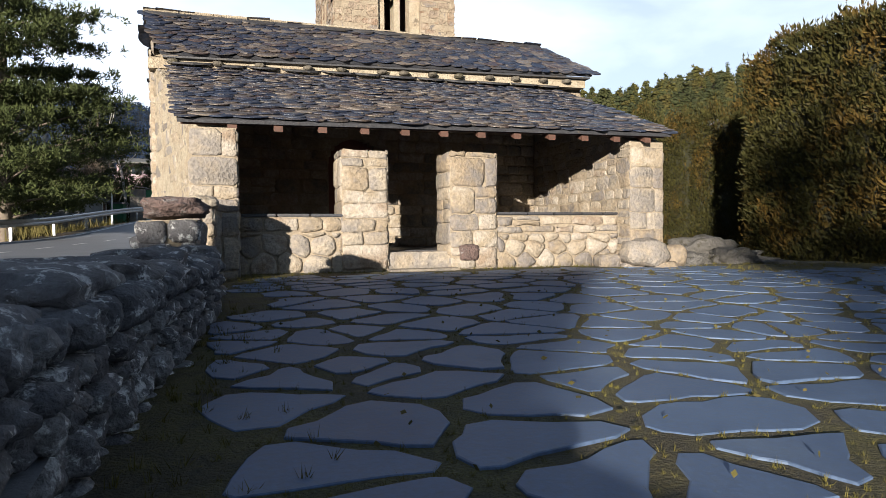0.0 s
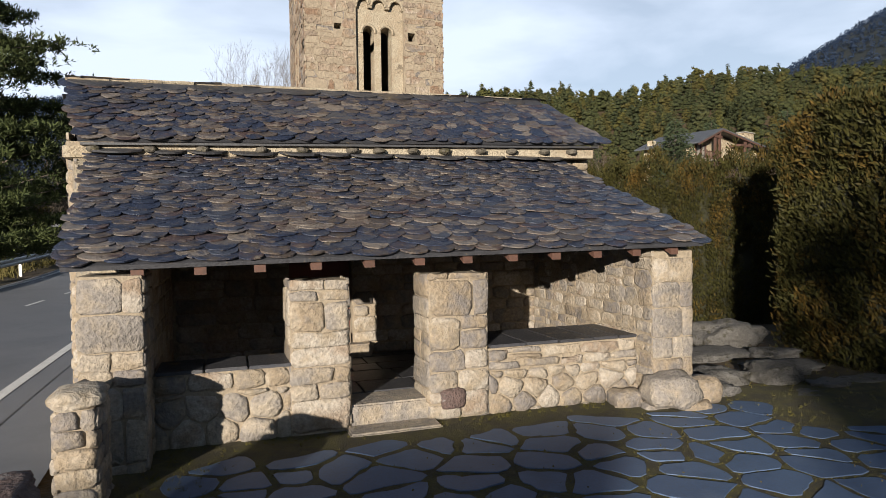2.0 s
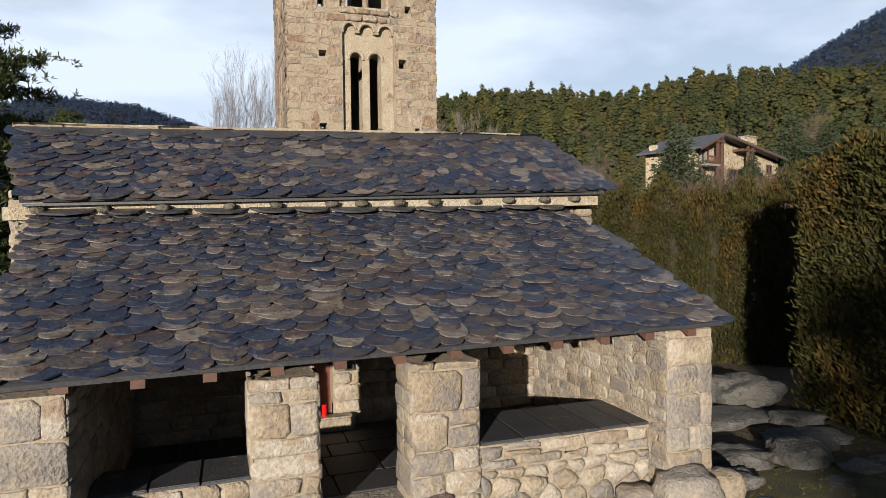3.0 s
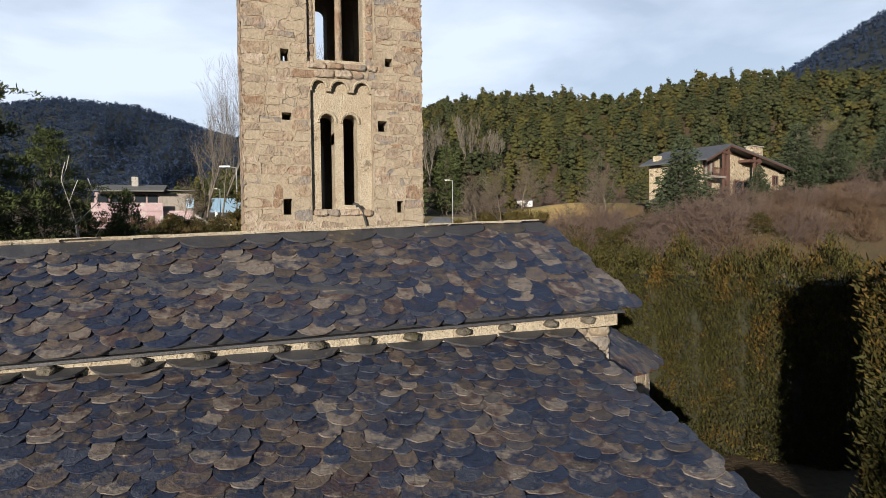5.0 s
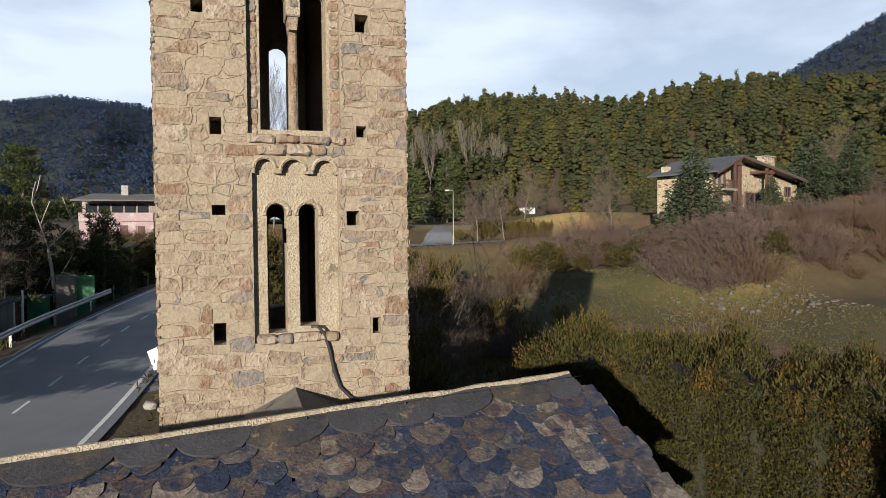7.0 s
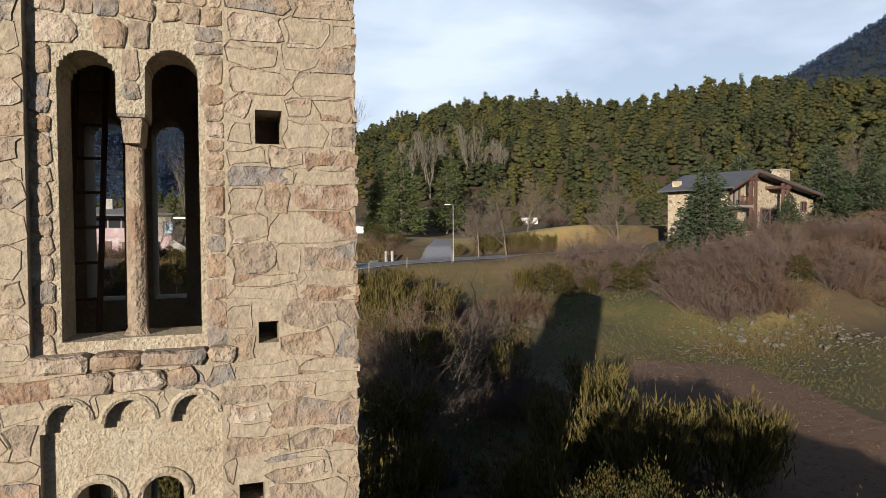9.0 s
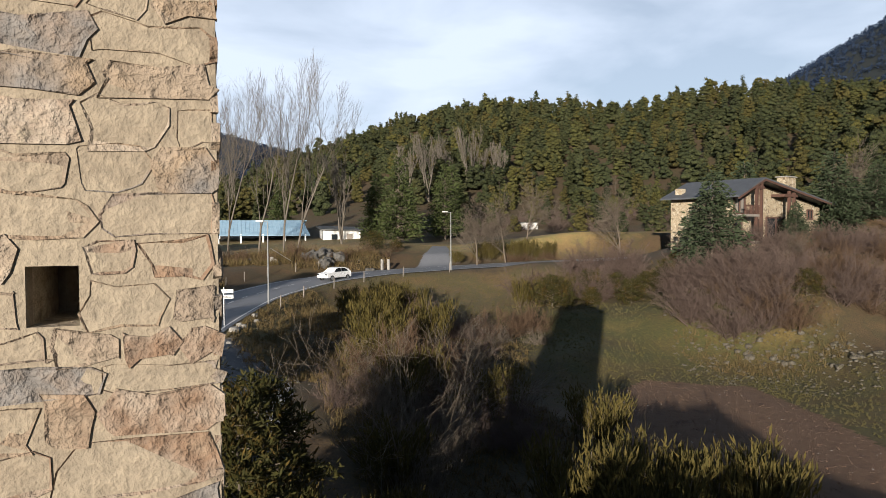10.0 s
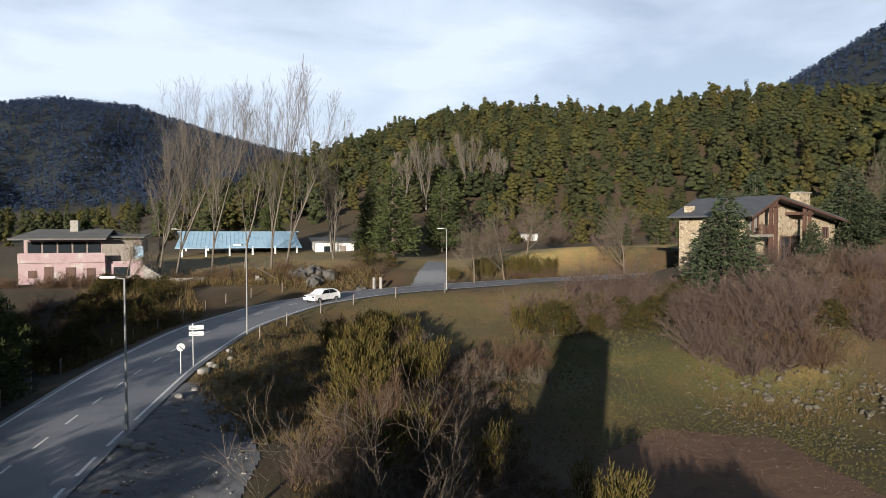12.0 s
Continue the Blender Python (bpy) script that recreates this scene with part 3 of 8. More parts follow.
def coursed(seed, fr, u0, u1, v0, v1, hs, ws, holes=(), gap=0.012, proud=(0.008, 0.028), sunk=0.04, jit=0.01, top=None, cut=0.28):
    """Stones laid in uneven courses over a face, round its openings. top: the height of the face's upper edge at u."""
    rng = rng_of(seed)
    out, v = [], v0
    while v < v1 - 0.03:
        h = rng.uniform(*hs)
        if v1 - v - h < hs[0] * 0.6:
            h = v1 - v
        for a, b in spans(u0, u1, v, v + h, holes, 0.012):
            u = a
            while u < b - 0.02:
                w = rng.uniform(*ws) * (0.75 + 0.5 * h / hs[1])
                if b - u - w < ws[0] * 0.6:
                    w = b - u
                lo, hi = v, v + h
                if top is not None:
                    hi = min(hi, top(u + w / 2))
                if hi - lo > 0.05:
                    if h > (hs[0] + hs[1]) * 0.55 and rng.random() < 0.22 and w > ws[0]:
                        m = lo + (hi - lo) * rng.uniform(0.4, 0.6)
                        cells = [(lo, m), (m, hi)]
                    else:
                        cells = [(lo, hi)]
                    for c, d in cells:
                        if d - c > 0.04:
                            pts = outline(rng, u + gap / 2, u + w - gap / 2, c + gap / 2, d - gap / 2, jit, cut)
                            out.append((stone_geo(pts, fr, sunk, rng.uniform(*proud), rng), fr.at(u + w / 2, (c + d) / 2)))
                u += w
        v += h
    return out


def cell_of(pts, i, half, reach):
    """The polygon of the places nearer to point i than to any other."""
    x, y = pts[i]
    poly = [(x - half, y - half), (x + half, y - half), (x + half, y + half), (x - half, y + half)]
    for j, (a, b) in enumerate(pts):
        if j == i or abs(a - x) > reach or abs(b - y) > reach:
            continue
        mx, my, nx, ny = (x + a) / 2, (y + b) / 2, a - x, b - y
        res = []
        for (x1, y1), (x2, y2) in zip(poly, poly[1:] + poly[:1]):
            d1, d2 = (x1 - mx) * nx + (y1 - my) * ny, (x2 - mx) * nx + (y2 - my) * ny
            if d1 <= 0:
                res.append((x1, y1))
            if (d1 < 0) != (d2 < 0):
                t = d1 / (d1 - d2)
                res.append((x1 + (x2 - x1) * t, y1 + (y2 - y1) * t))
        poly = res
        if not poly:
            break
    return poly


def rubble(seed, fr, u0, u1, v0, v1, hs, ws, gap=0.012, proud=(0.008, 0.03), sunk=0.03, top=None):
    """Uneven many-sided stones fitted together over a face."""
    rng = rng_of(seed)
    pts, v = [], v0 - hs[1]
    while v < v1 + hs[1]:
        h = rng.uniform(*hs)
        u = u0 - ws[1] * rng.uniform(0.3, 1.2)
        while u < u1 + ws[1]:
            w = rng.uniform(*ws)
            pts.append((u + w / 2 + rng.uniform(-0.18, 0.18) * w, v + h / 2 + rng.uniform(-0.17, 0.17) * h))
            u += w
        v += h
    out = []
    for i, (x, y) in enumerate(pts):
        poly = [(min(max(a, u0), u1), min(max(b, v0), v1 if top is None else min(v1, top(min(max(a, u0), u1))))) for a, b in cell_of(pts, i, ws[1] * 2, ws[1] * 3)]
        if len(poly) < 3:
            continue
        if max(p[0] for p in poly) - min(p[0] for p in poly) < 0.07 or max(p[1] for p in poly) - min(p[1] for p in poly) < 0.05:
            continue
        cu, cv = sum(p[0] for p in poly) / len(poly), sum(p[1] for p in poly) / len(poly)
        ring = []
        for k in range(len(poly)):
            p, q, r = Vector(poly[k - 1]), Vector(poly[k]), Vector(poly[(k + 1) % len(poly)])
            for a in (p, r):
                e = a - q
                if e.length > 0.03:
                    ring.append(q + e * min(0.45, 0.035 / e.length) * rng.uniform(0.6, 1.4))
        c = Vector((cu, cv))
        ring = [p + (c - p).normalized() * gap * rng.uniform(0.3, 0.9) for p in ring]
        if len(ring) < 3:
            continue
        ring.sort(key=lambda p: math.atan2(p.y - cv, p.x - cu))
        out.append((stone_geo([(p.x, p.y) for p in ring], fr, sunk, rng.uniform(*proud), rng), fr.at(cu, cv)))
    return out


def holed(bm, fr, u0, u1, v0, v1, thick, holes, step=0.06):
    """A wall's body with its openings through it, its face at n = 0 and its back at -thick."""
    levels = {v0, v1}
    for kind, a, b, c, d in holes:
        levels |= {max(v0, c), min(v1, d)}
        if kind == "arch":
            r = (b - a) / 2
            levels |= {d - r + r * math.sin(math.radians(k)) for k in (0, 18, 34, 48, 60, 70, 78, 84)}
    levels = sorted(x for x in levels if v0 <= x <= v1)
    for lo, hi in zip(levels[:-1], levels[1:]):
        if hi - lo < 1e-4:
            continue
        m = (lo + hi) / 2
        for a, b in spans(u0, u1, m, m, holes):
            v = [bm.verts.new(fr.at(u, w, n)) for n in (-thick, 0) for u, w in ((a, lo), (b, lo), (b, hi), (a, hi))]
            for f in ((0, 3, 2, 1), (4, 5, 6, 7), (0, 1, 5, 4), (1, 2, 6, 5), (2, 3, 7, 6), (3, 0, 4, 7)):
                bm.faces.new([v[i] for i in f])
    bmesh.ops.remove_doubles(bm, verts=bm.verts[:], dist=0.0005)


LAID = []   # stones, slates and flags, laid at the end of the file


def lay(name, stones, mat, parent, near=None, most=300, joined="masonry"):
    LAID.append((name, stones, mat, parent, near, most, joined))


# ---- church ----
church = empty("church", (3.2, 11, 0.8), "small Romanesque stone church with slate roofs and an open porch", "church")
SOUTH = dict(u=(1, 0, 0), v=(0, 0, 1), n=(0, -1, 0))


def block(name, x0, y0, z0, x1, y1, z1, mat=MORTAR, parent=church, label=""):
    bm = bmesh.new()
    box(bm, x0, y0, z0, x1, y1, z1)
    return part(name, bm, mat, parent, label)


def faces_of(seed, parent, x0, y0, x1, y1, z0, z1, hs, ws, sides="SWE", top=None, mat=GRANITE, proud=(0.01, 0.035), jit=0.012, gap=0.012, cut=0.28, most=300):
    """Stones on the outer faces of an upright block. S faces -y, N +y, W -x, E +x."""
    got = []
    if "S" in sides:
        got += coursed(seed, Frame((x0, y0, 0), (1, 0, 0), (0, 0, 1), (0, -1, 0)), 0, x1 - x0, z0, z1, hs, ws, (), gap, proud, 0.03, jit, None, cut)
    if "N" in sides:
        got += coursed(seed + 1, Frame((x0, y1, 0), (1, 0, 0), (0, 0, 1), (0, 1, 0)), 0, x1 - x0, z0, z1, hs, ws, (), gap, proud, 0.03, jit, None, cut)
    if "W" in sides:
        got += coursed(seed + 2, Frame((x0, y0, 0), (0, 1, 0), (0, 0, 1), (-1, 0, 0)), 0, y1 - y0, z0, z1, hs, ws, (), gap, proud, 0.03, jit, top, cut)
    if "E" in sides:
        got += coursed(seed + 3, Frame((x1, y0, 0), (0, 1, 0), (0, 0, 1), (1, 0, 0)), 0, y1 - y0, z0, z1, hs, ws, (), gap, proud, 0.03, jit, top, cut)
    lay("stone", got, mat, parent, None, most)


Z0 = 0.62
# corner and middle pillars of the porch
pillar_w = block("corner_pillar", 0.008, 7.978, Z0, 0.522, 8.62, 2.62)
faces_of(11, pillar_w, 0.0, 7.97, 0.53, 8.62, 0.72, 2.60, (0.10, 0.40), (0.24, 0.44), "SE", proud=(0.004, 0.022), jit=0.013, gap=0.011, cut=0.2)
pillar_a = block("pillar", 1.838, 8.488, Z0, 2.442, 9.042, 2.47)
faces_of(21, pillar_a, 1.83, 8.48, 2.45, 9.05, 0.74, 2.49, (0.10, 0.40), (0.26, 0.5), "SWEN", proud=(0.004, 0.024), jit=0.014, gap=0.011, cut=0.2)
pillar_b = block("pillar", 3.338, 8.488, Z0, 4.032, 9.042, 2.49)
faces_of(31, pillar_b, 3.33, 8.48, 4.04, 9.05, 0.76, 2.51, (0.11, 0.42), (0.28, 0.54), "SWEN", proud=(0.004, 0.024), jit=0.014, gap=0.011, cut=0.2)


def porch_top(y):
    return 2.62 + (y - 8.0) * 0.447


end_e = bmesh.new()
for x0_, x1_ in ((6.054, 6.632),):
    v = [end_e.verts.new((x, y, z)) for x in (x0_, x1_) for y, z in ((8.178, Z0), (11.25, Z0), (11.25, porch_top(11.25)), (8.178, porch_top(8.178)))]
    for f in ((0, 1, 2, 3), (7, 6, 5, 4), (0, 4, 5, 1), (1, 5, 6, 2), (2, 6, 7, 3), (3, 7, 4, 0)):
        end_e.faces.new([v[i] for i in f])
end_e = part("end_wall", end_e, MORTAR, church)
faces_of(41, end_e, 6.05, 8.17, 6.64, 11.25, 0.78, 4.1, (0.09, 0.26), (0.14, 0.46), "WE", top=lambda u: porch_top(8.17 + u) - 0.02, proud=(-0.003, 0.008), gap=0.022, jit=0.02, cut=0.3)
lay("stone", coursed(45, Frame((6.05, 8.17, 0), (1, 0, 0), (0, 0, 1), (0, -1, 0)), 0, 0.59, 0.95, 2.63, (0.14, 0.40), (0.24, 0.5), (), 0.009, (0.006, 0.024), 0.03, 0.008, None, 0.14), GRANITE, end_e)

end_w = bmesh.new()      # it runs askew, out to the nave's corner
v = [end_w.verts.new((x, y, z)) for k in (0, 1) for x, y, z in ((0.01 if k == 0 else 0.50, 8.64, Z0), (-0.66 if k == 0 else 0.50, 11.25, Z0), (-0.66 if k == 0 else 0.50, 11.25, porch_top(11.25)), (0.01 if k == 0 else 0.50, 8.64, porch_top(8.64)))]
for f in ((0, 1, 2, 3), (7, 6, 5, 4), (0, 4, 5, 1), (1, 5, 6, 2), (2, 6, 7, 3), (3, 7, 4, 0)):
    end_w.faces.new([v[i] for i in f])
end_w = part("end_wall", end_w, PLASTER, church, "rough pale plastered end wall")
lay("stone", coursed(51, Frame((0.01, 8.64, 0), (-0.67, 2.61, 0), (0, 0, 1), (-0.9686, -0.2487, 0)), 0, 2.68, 0.78, 4.0, (0.12, 0.26), (0.18, 0.45), (), 0.03, (-0.006, 0.006), 0.03, 0.02, lambda u: porch_top(8.64 + u * 0.97) - 0.03, 0.3), GRANITE, end_w)
lay("stone", coursed(52, Frame((0.505, 8.64, 0), (0, 1, 0), (0, 0, 1), (1, 0, 0)), 0, 2.6, 1.14, 4.0, (0.12, 0.26), (0.18, 0.45), (), 0.02, (-0.003, 0.01), 0.03, 0.012, lambda u: porch_top(8.64 + u) - 0.1), GRANITE, end_w)

# low walls between the pillars
low_w = block("parapet_wall", 0.53, 8.512, Z0, 1.84, 9.0, 1.60)
LOWFACE = Frame((0.53, 8.50, 0), **SOUTH)
lay("stone", rubble(61, LOWFACE, 0, 1.31, 0.66, 1.40, (0.20, 0.34), (0.24, 0.50), 0.016, (0.012, 0.045)), GRANITE, low_w)
lay("stone", coursed(62, LOWFACE, 0, 1.31, 1.405, 1.60, (0.18, 0.2), (0.22, 0.44), (), 0.018, (0.012, 0.04), 0.03, 0.018, None, 0.30), GRANITE, low_w)
low_e = block("parapet_wall", 4.03, 8.512, Z0, 6.06, 9.35, 1.62)
LOWFACE = Frame((4.04, 8.50, 0), **SOUTH)
lay("stone", rubble(71, LOWFACE, 0, 2.02, 0.72, 1.36, (0.17, 0.30), (0.20, 0.44), 0.018, (0.012, 0.06)), GRANITE, low_e)
lay("stone", coursed(72, LOWFACE, 0, 2.02, 1.365, 1.62, (0.10, 0.16), (0.2, 0.5), (), 0.018, (0.004, 0.03), 0.03, 0.02, None, 0.32), GRANITE, low_e)
# slate slabs on the low walls
for name, xs, y0, y1, z in (("coping_slab", (0.55, 1.0, 1.42, 1.85), 8.47, 9.06, 1.605), ("coping_slab", (4.05, 4.52, 4.95, 5.42, 5.78, 6.05), 8.46, 9.42, 1.632)):
    for i, (a, b) in enumerate(zip(xs[:-1], xs[1:])):
        bm = boxed(a + 0.008, y0 + 0.01 * (i % 2), z, b - 0.008, y1, z + 0.035, 0.008)
        part(name, bm, RIDGESLATE, low_w if xs[0] < 1 else low_e)
# battered footing of boulders at the east corner
for i, (c, s) in enumerate((((6.18, 8.02, 1.06), (0.34, 0.26, 0.20)), ((5.76, 8.30, 0.92), (0.2, 0.16, 0.13)), ((6.72, 8.10, 1.0), (0.16, 0.22, 0.17)), ((6.45, 7.94, 0.84), (0.22, 0.15, 0.1)),
                            ((6.02, 8.12, 0.82), (0.2, 0.15, 0.1)), ((6.86, 8.32, 0.92), (0.18, 0.2, 0.12)))):
    bm = bmesh.new()
    lump(bm, c, s, 40 + i, 3, 0.2)
    part("boulder", bm, GRANITE, church)
bm = bmesh.new()
lump(bm, (3.60, 8.47, 1.10), (0.15, 0.07, 0.12), 61, 3, 0.18)
part("red_stone", bm, REDSTONE, church, "dark red sandstone block at the foot of the pillar")
# threshold
for i, (y0, z) in enumerate(((8.22, 0.90), (8.52, 1.12))):
    part("step", boxed(2.40, y0, Z0, 3.40, y0 + 0.5, z, 0.02), GRANITE, church)
bm = bmesh.new()
box(bm, 0.5, 9.0, Z0, 6.07, 11.3, 1.10)
porch_floor = part("porch_floor", bm, MORTAR, church)
rng = rng_of(5)
y = 9.01
while y < 11.2:
    x, d = 0.52, rng.uniform(0.4, 0.6)
    while x < 6.0:
        w = min(rng.uniform(0.4, 0.8), 6.06 - x)
        part("floor_slab", boxed(x + 0.01, y + 0.01, 1.09, x + w - 0.01, min(y + d, 11.28) - 0.01, 1.13, 0.006), RIDGESLATE, porch_floor)
        x += w
    y += d
# nave
NAVE_DOOR = [("arch", 2.80, 3.72, 1.12, 3.05)]
bm = bmesh.new()
holed(bm, Frame((-0.72, 11.27, 0), **SOUTH), 0, 7.80, Z0, 4.22, 0.5, NAVE_DOOR)
nave_s = part("nave_wall", bm, MORTAR, church)
lay("stone", coursed(81, Frame((-0.72, 11.25, 0), **SOUTH), 0, 0.74, 0.7, 4.16, (0.12, 0.24), (0.16, 0.4), (), 0.014, (0.004, 0.02)), GRANITE, nave_s)
lay("stone", coursed(82, Frame((-0.72, 11.25, 0), **SOUTH), 1.25, 6.78, 1.14, 3.9, (0.14, 0.26), (0.2, 0.5), NAVE_DOOR, 0.014, (0.006, 0.025)), GRANITE, nave_s)
door = part("door", boxed(2.02, 11.50, 1.12, 3.06, 11.56, 3.05), REDPAINT, church, "dark red painted timber door")
block("nave_wall", -0.72, 14.05, Z0, 7.08, 14.5, 4.3)
for x0_, x1_ in ((-0.72, -0.25), (6.30, 7.08)):
    bm = bmesh.new()
    prof = ((11.8, Z0), (14.03, Z0), (14.03, 4.35), (12.75 if x0_ > 0 else 12.15, 5.25 if x0_ > 0 else 5.02), (11.8, 4.68))
    va, vb = ([bm.verts.new((x, y_, z_)) for y_, z_ in prof] for x in (x0_, x1_))
    bm.faces.new(va)
    bm.faces.new(vb[::-1])
    for i in range(5):
        bm.faces.new((va[i], vb[i], vb[(i + 1) % 5], va[(i + 1) % 5]))
    bmesh.ops.recalc_face_normals(bm, faces=bm.faces[:])
    g = part("gable_wall", bm, MORTAR, church)
    fr = Frame((x1_ + 0.01 if x0_ > 0 else x0_ - 0.01, 11.27, 0), (0, 1, 0), (0, 0, 1), (1 if x0_ > 0 else -1, 0, 0))
    lay("stone", coursed(83 + int(x0_), fr, 0, 2.7, 0.8, 5.1, (0.13, 0.25), (0.2, 0.45), (), 0.014, (0.006, 0.025), 0.03, 0.012, lambda u: min(4.25 + u * 0.56, 4.7)), GRANITE, g)
# quoins where the nave rises over the porch roof
lay("stone", coursed(88, Frame((6.06, 11.25, 0), **SOUTH), 0, 1.03, 2.4, 4.2, (0.16, 0.26), (0.24, 0.42), (), 0.012, (0.012, 0.035)), GRANITE, nave_s)
# pale mortar band under the upper eave
bm = bmesh.new()
v = box(bm, -0.72, 10.99, 3.98, 7.03, 11.24, 4.13)
for q in v:
    q.co.z += (q.co.x + 0.5) * 0.024
part("mortar_band", bm, PLASTER, church)

# apse
bm = bmesh.new()
ring = [(7.12 + 1.35 * math.sin(math.radians(a)), 12.75 - 1.35 * math.cos(math.radians(a))) for a in range(0, 181, 12)]
lo = [bm.verts.new((x, y, Z0)) for x, y in ring]
hi = [bm.verts.new((x, y, 3.42)) for x, y in ring]
for i in range(len(ring) - 1):
    bm.faces.new((lo[i], lo[i + 1], hi[i + 1], hi[i]))
bm.faces.new(hi)
apse = part("apse_wall", bm, MORTAR, church)
for k in range(0, 15):
    a0, a1 = math.radians(k * 12), math.radians(k * 12 + 12)
    p0 = Vector((7.12 + 1.36 * math.sin(a0), 12.75 - 1.36 * math.cos(a0), 0))
    p1 = Vector((7.12 + 1.36 * math.sin(a1), 12.75 - 1.36 * math.cos(a1), 0))
    if k < 9:
        m = (a0 + a1) / 2
        lay("stone", coursed(900 + k, Frame(p0, p1 - p0, (0, 0, 1), (math.sin(m), -math.cos(m), 0)), 0, (p1 - p0).length, 0.7, 3.4, (0.14, 0.24), (0.2, 0.3), (), 0.012, (0.006, 0.02)), GRANITE, apse)


# ---- roofs ----
def patch(a, b, c, d):
    """A sloped surface from its eave a-b to its top d-c: the place at (s, t), and the frame there."""
    a, b, c, d = (Vector(p) for p in (a, b, c, d))

    def at(s, t):
        return (a * (1 - s) + b * s) * (1 - t) + (d * (1 - s) + c * s) * t
    return at


def slate_geo(o, u, w, n, width, length, thick, rng, lift):
    """One slate with a rounded foot: o its foot's middle, u across, w up the slope, n out."""
    h = width / 2
    r = min(length * 0.8, h * rng.uniform(0.75, 1.1))
    pts = []
    e = rng.uniform(1.75, 2.5)
    for k in range(9):
        a = math.pi * (k / 8 - 0.5)
        sx, cx = math.sin(a), math.cos(a)
        pts.append((h * math.copysign(abs(sx) ** (2 / e), sx), r * (1 - cx ** (2 / e) if cx > 0 else 1)))
    pts = [(p + rng.uniform(-0.008, 0.008), q + rng.uniform(-0.008, 0.008)) for p, q in pts]
    pts += [(h * 0.96, length), (-h * 0.96, length)]
    rot = rng.uniform(-0.13, 0.13)
    vs = []
    for z in (0, -thick):
        for p, q in pts:
            pp, qq = p * math.cos(rot) - q * math.sin(rot), p * math.sin(rot) + q * math.cos(rot)
            up = lift * (1 - min(1.0, q / length)) + z + rng.uniform(-0.0015, 0.0015)
            vs.append(tuple(o + u * pp + w * qq + n * up))
    m = len(pts)
    fs = [tuple(range(m)), ]
    for i in range(m - 2):
        k = (i + 1) % m
        fs.append((i, m + i, m + k, k))
    return vs, fs


def slates(seed, at, rows, size, depth, first=0.0, last=1.0):
    """Rows of round-footed slates over a roof surface; size: widths at the eave and at the top."""
    rng = rng_of(seed)
    out = []
    for i in range(rows):
        t = first + (last - first) * i / rows
        p0, p1, q = at(0, t), at(1, t), at(0.5, min(1, t + 0.02))
        u = (p1 - p0)
        span = u.length
        u.normalize()
        w = (q - at(0.5, t))
        w.normalize()
        n = u.cross(w).normalized()
        w = n.cross(u)
        mean = size[0] + (size[1] - size[0]) * (i / rows)
        x = -rng.uniform(0.0, 0.6) * mean * (i % 2)
        while x < span + 0.02:
            width = mean * rng.choice((0.68, 0.85, 1.0, 1.0, 1.2, 1.5)) * rng.uniform(0.9, 1.1)
            mid = min(max(x + width / 2, 0.04), span - 0.02)
            length = depth * rng.uniform(1.7, 2.3)
            o = p0 + u * mid + w * rng.uniform(-0.042, 0.042) + n * (0.012 + rng.uniform(0, 0.008))
            out.append((slate_geo(o, u, w, n, width * 1.05, length, rng.uniform(0.010, 0.018), rng, rng.uniform(0.014, 0.036)), o))
            x += width
    return out


def slab_roof(name, a, b, c, d, thick, parent):
    """The boarding under the slates."""
    bm = bmesh.new()
    n = (Vector(b) - Vector(a)).cross(Vector(d) - Vector(a)).normalized()
    top = [bm.verts.new(Vector(p)) for p in (a, b, c, d)]
    low = [bm.verts.new(Vector(p) - n * thick) for p in (a, b, c, d)]
    bm.faces.new(top)
    bm.faces.new(low[::-1])
    for i in range(4):
        bm.faces.new((top[i], low[i], low[(i + 1) % 4], top[(i + 1) % 4]))
    return part(name, bm, RIDGESLATE, parent)


LOW = ((-0.13, 7.93, 2.69), (6.66, 7.93, 2.79), (6.40, 11.2, 4.14), (-0.45, 11.2, 4.09))
UP = ((-0.55, 10.86, 4.17), (7.18, 10.86, 4.37), (6.88, 12.75, 5.42), (-0.90, 12.10, 5.18))
NORTH = ((7.1, 14.64, 4.37), (-0.75, 14.64, 4.2), (-0.90, 12.10, 5.18), (6.88, 12.75, 5.42))
low_at, up_at, north_at = patch(*LOW), patch(*UP), patch(*NORTH)
low_roof = slab_roof("porch_roof", low_at(0.004, 0.012), low_at(0.996, 0.012), LOW[2], LOW[3], 0.045, church)
up_roof = slab_roof("nave_roof", up_at(0.004, 0.03), up_at(0.996, 0.03), UP[2], UP[3], 0.04, church)
north_roof = slab_roof("nave_roof", *NORTH, 0.06, church)
lay("slate", slates(101, low_at, 30, (0.30, 0.19), 0.125, 0.0, 0.96), SLATE, low_roof, lambda p: p.y, 300, "slate_cover")
lay("slate", slates(102, up_at, 16, (0.27, 0.23), 0.14, 0.0, 0.92), SLATE, up_roof, lambda p: p.y, 300, "slate_cover")
lay("slate", slates(103, north_at, 12, (0.36, 0.3), 0.18, 0.0, 0.95), SLATE, north_roof, None, 0, "slate_cover")
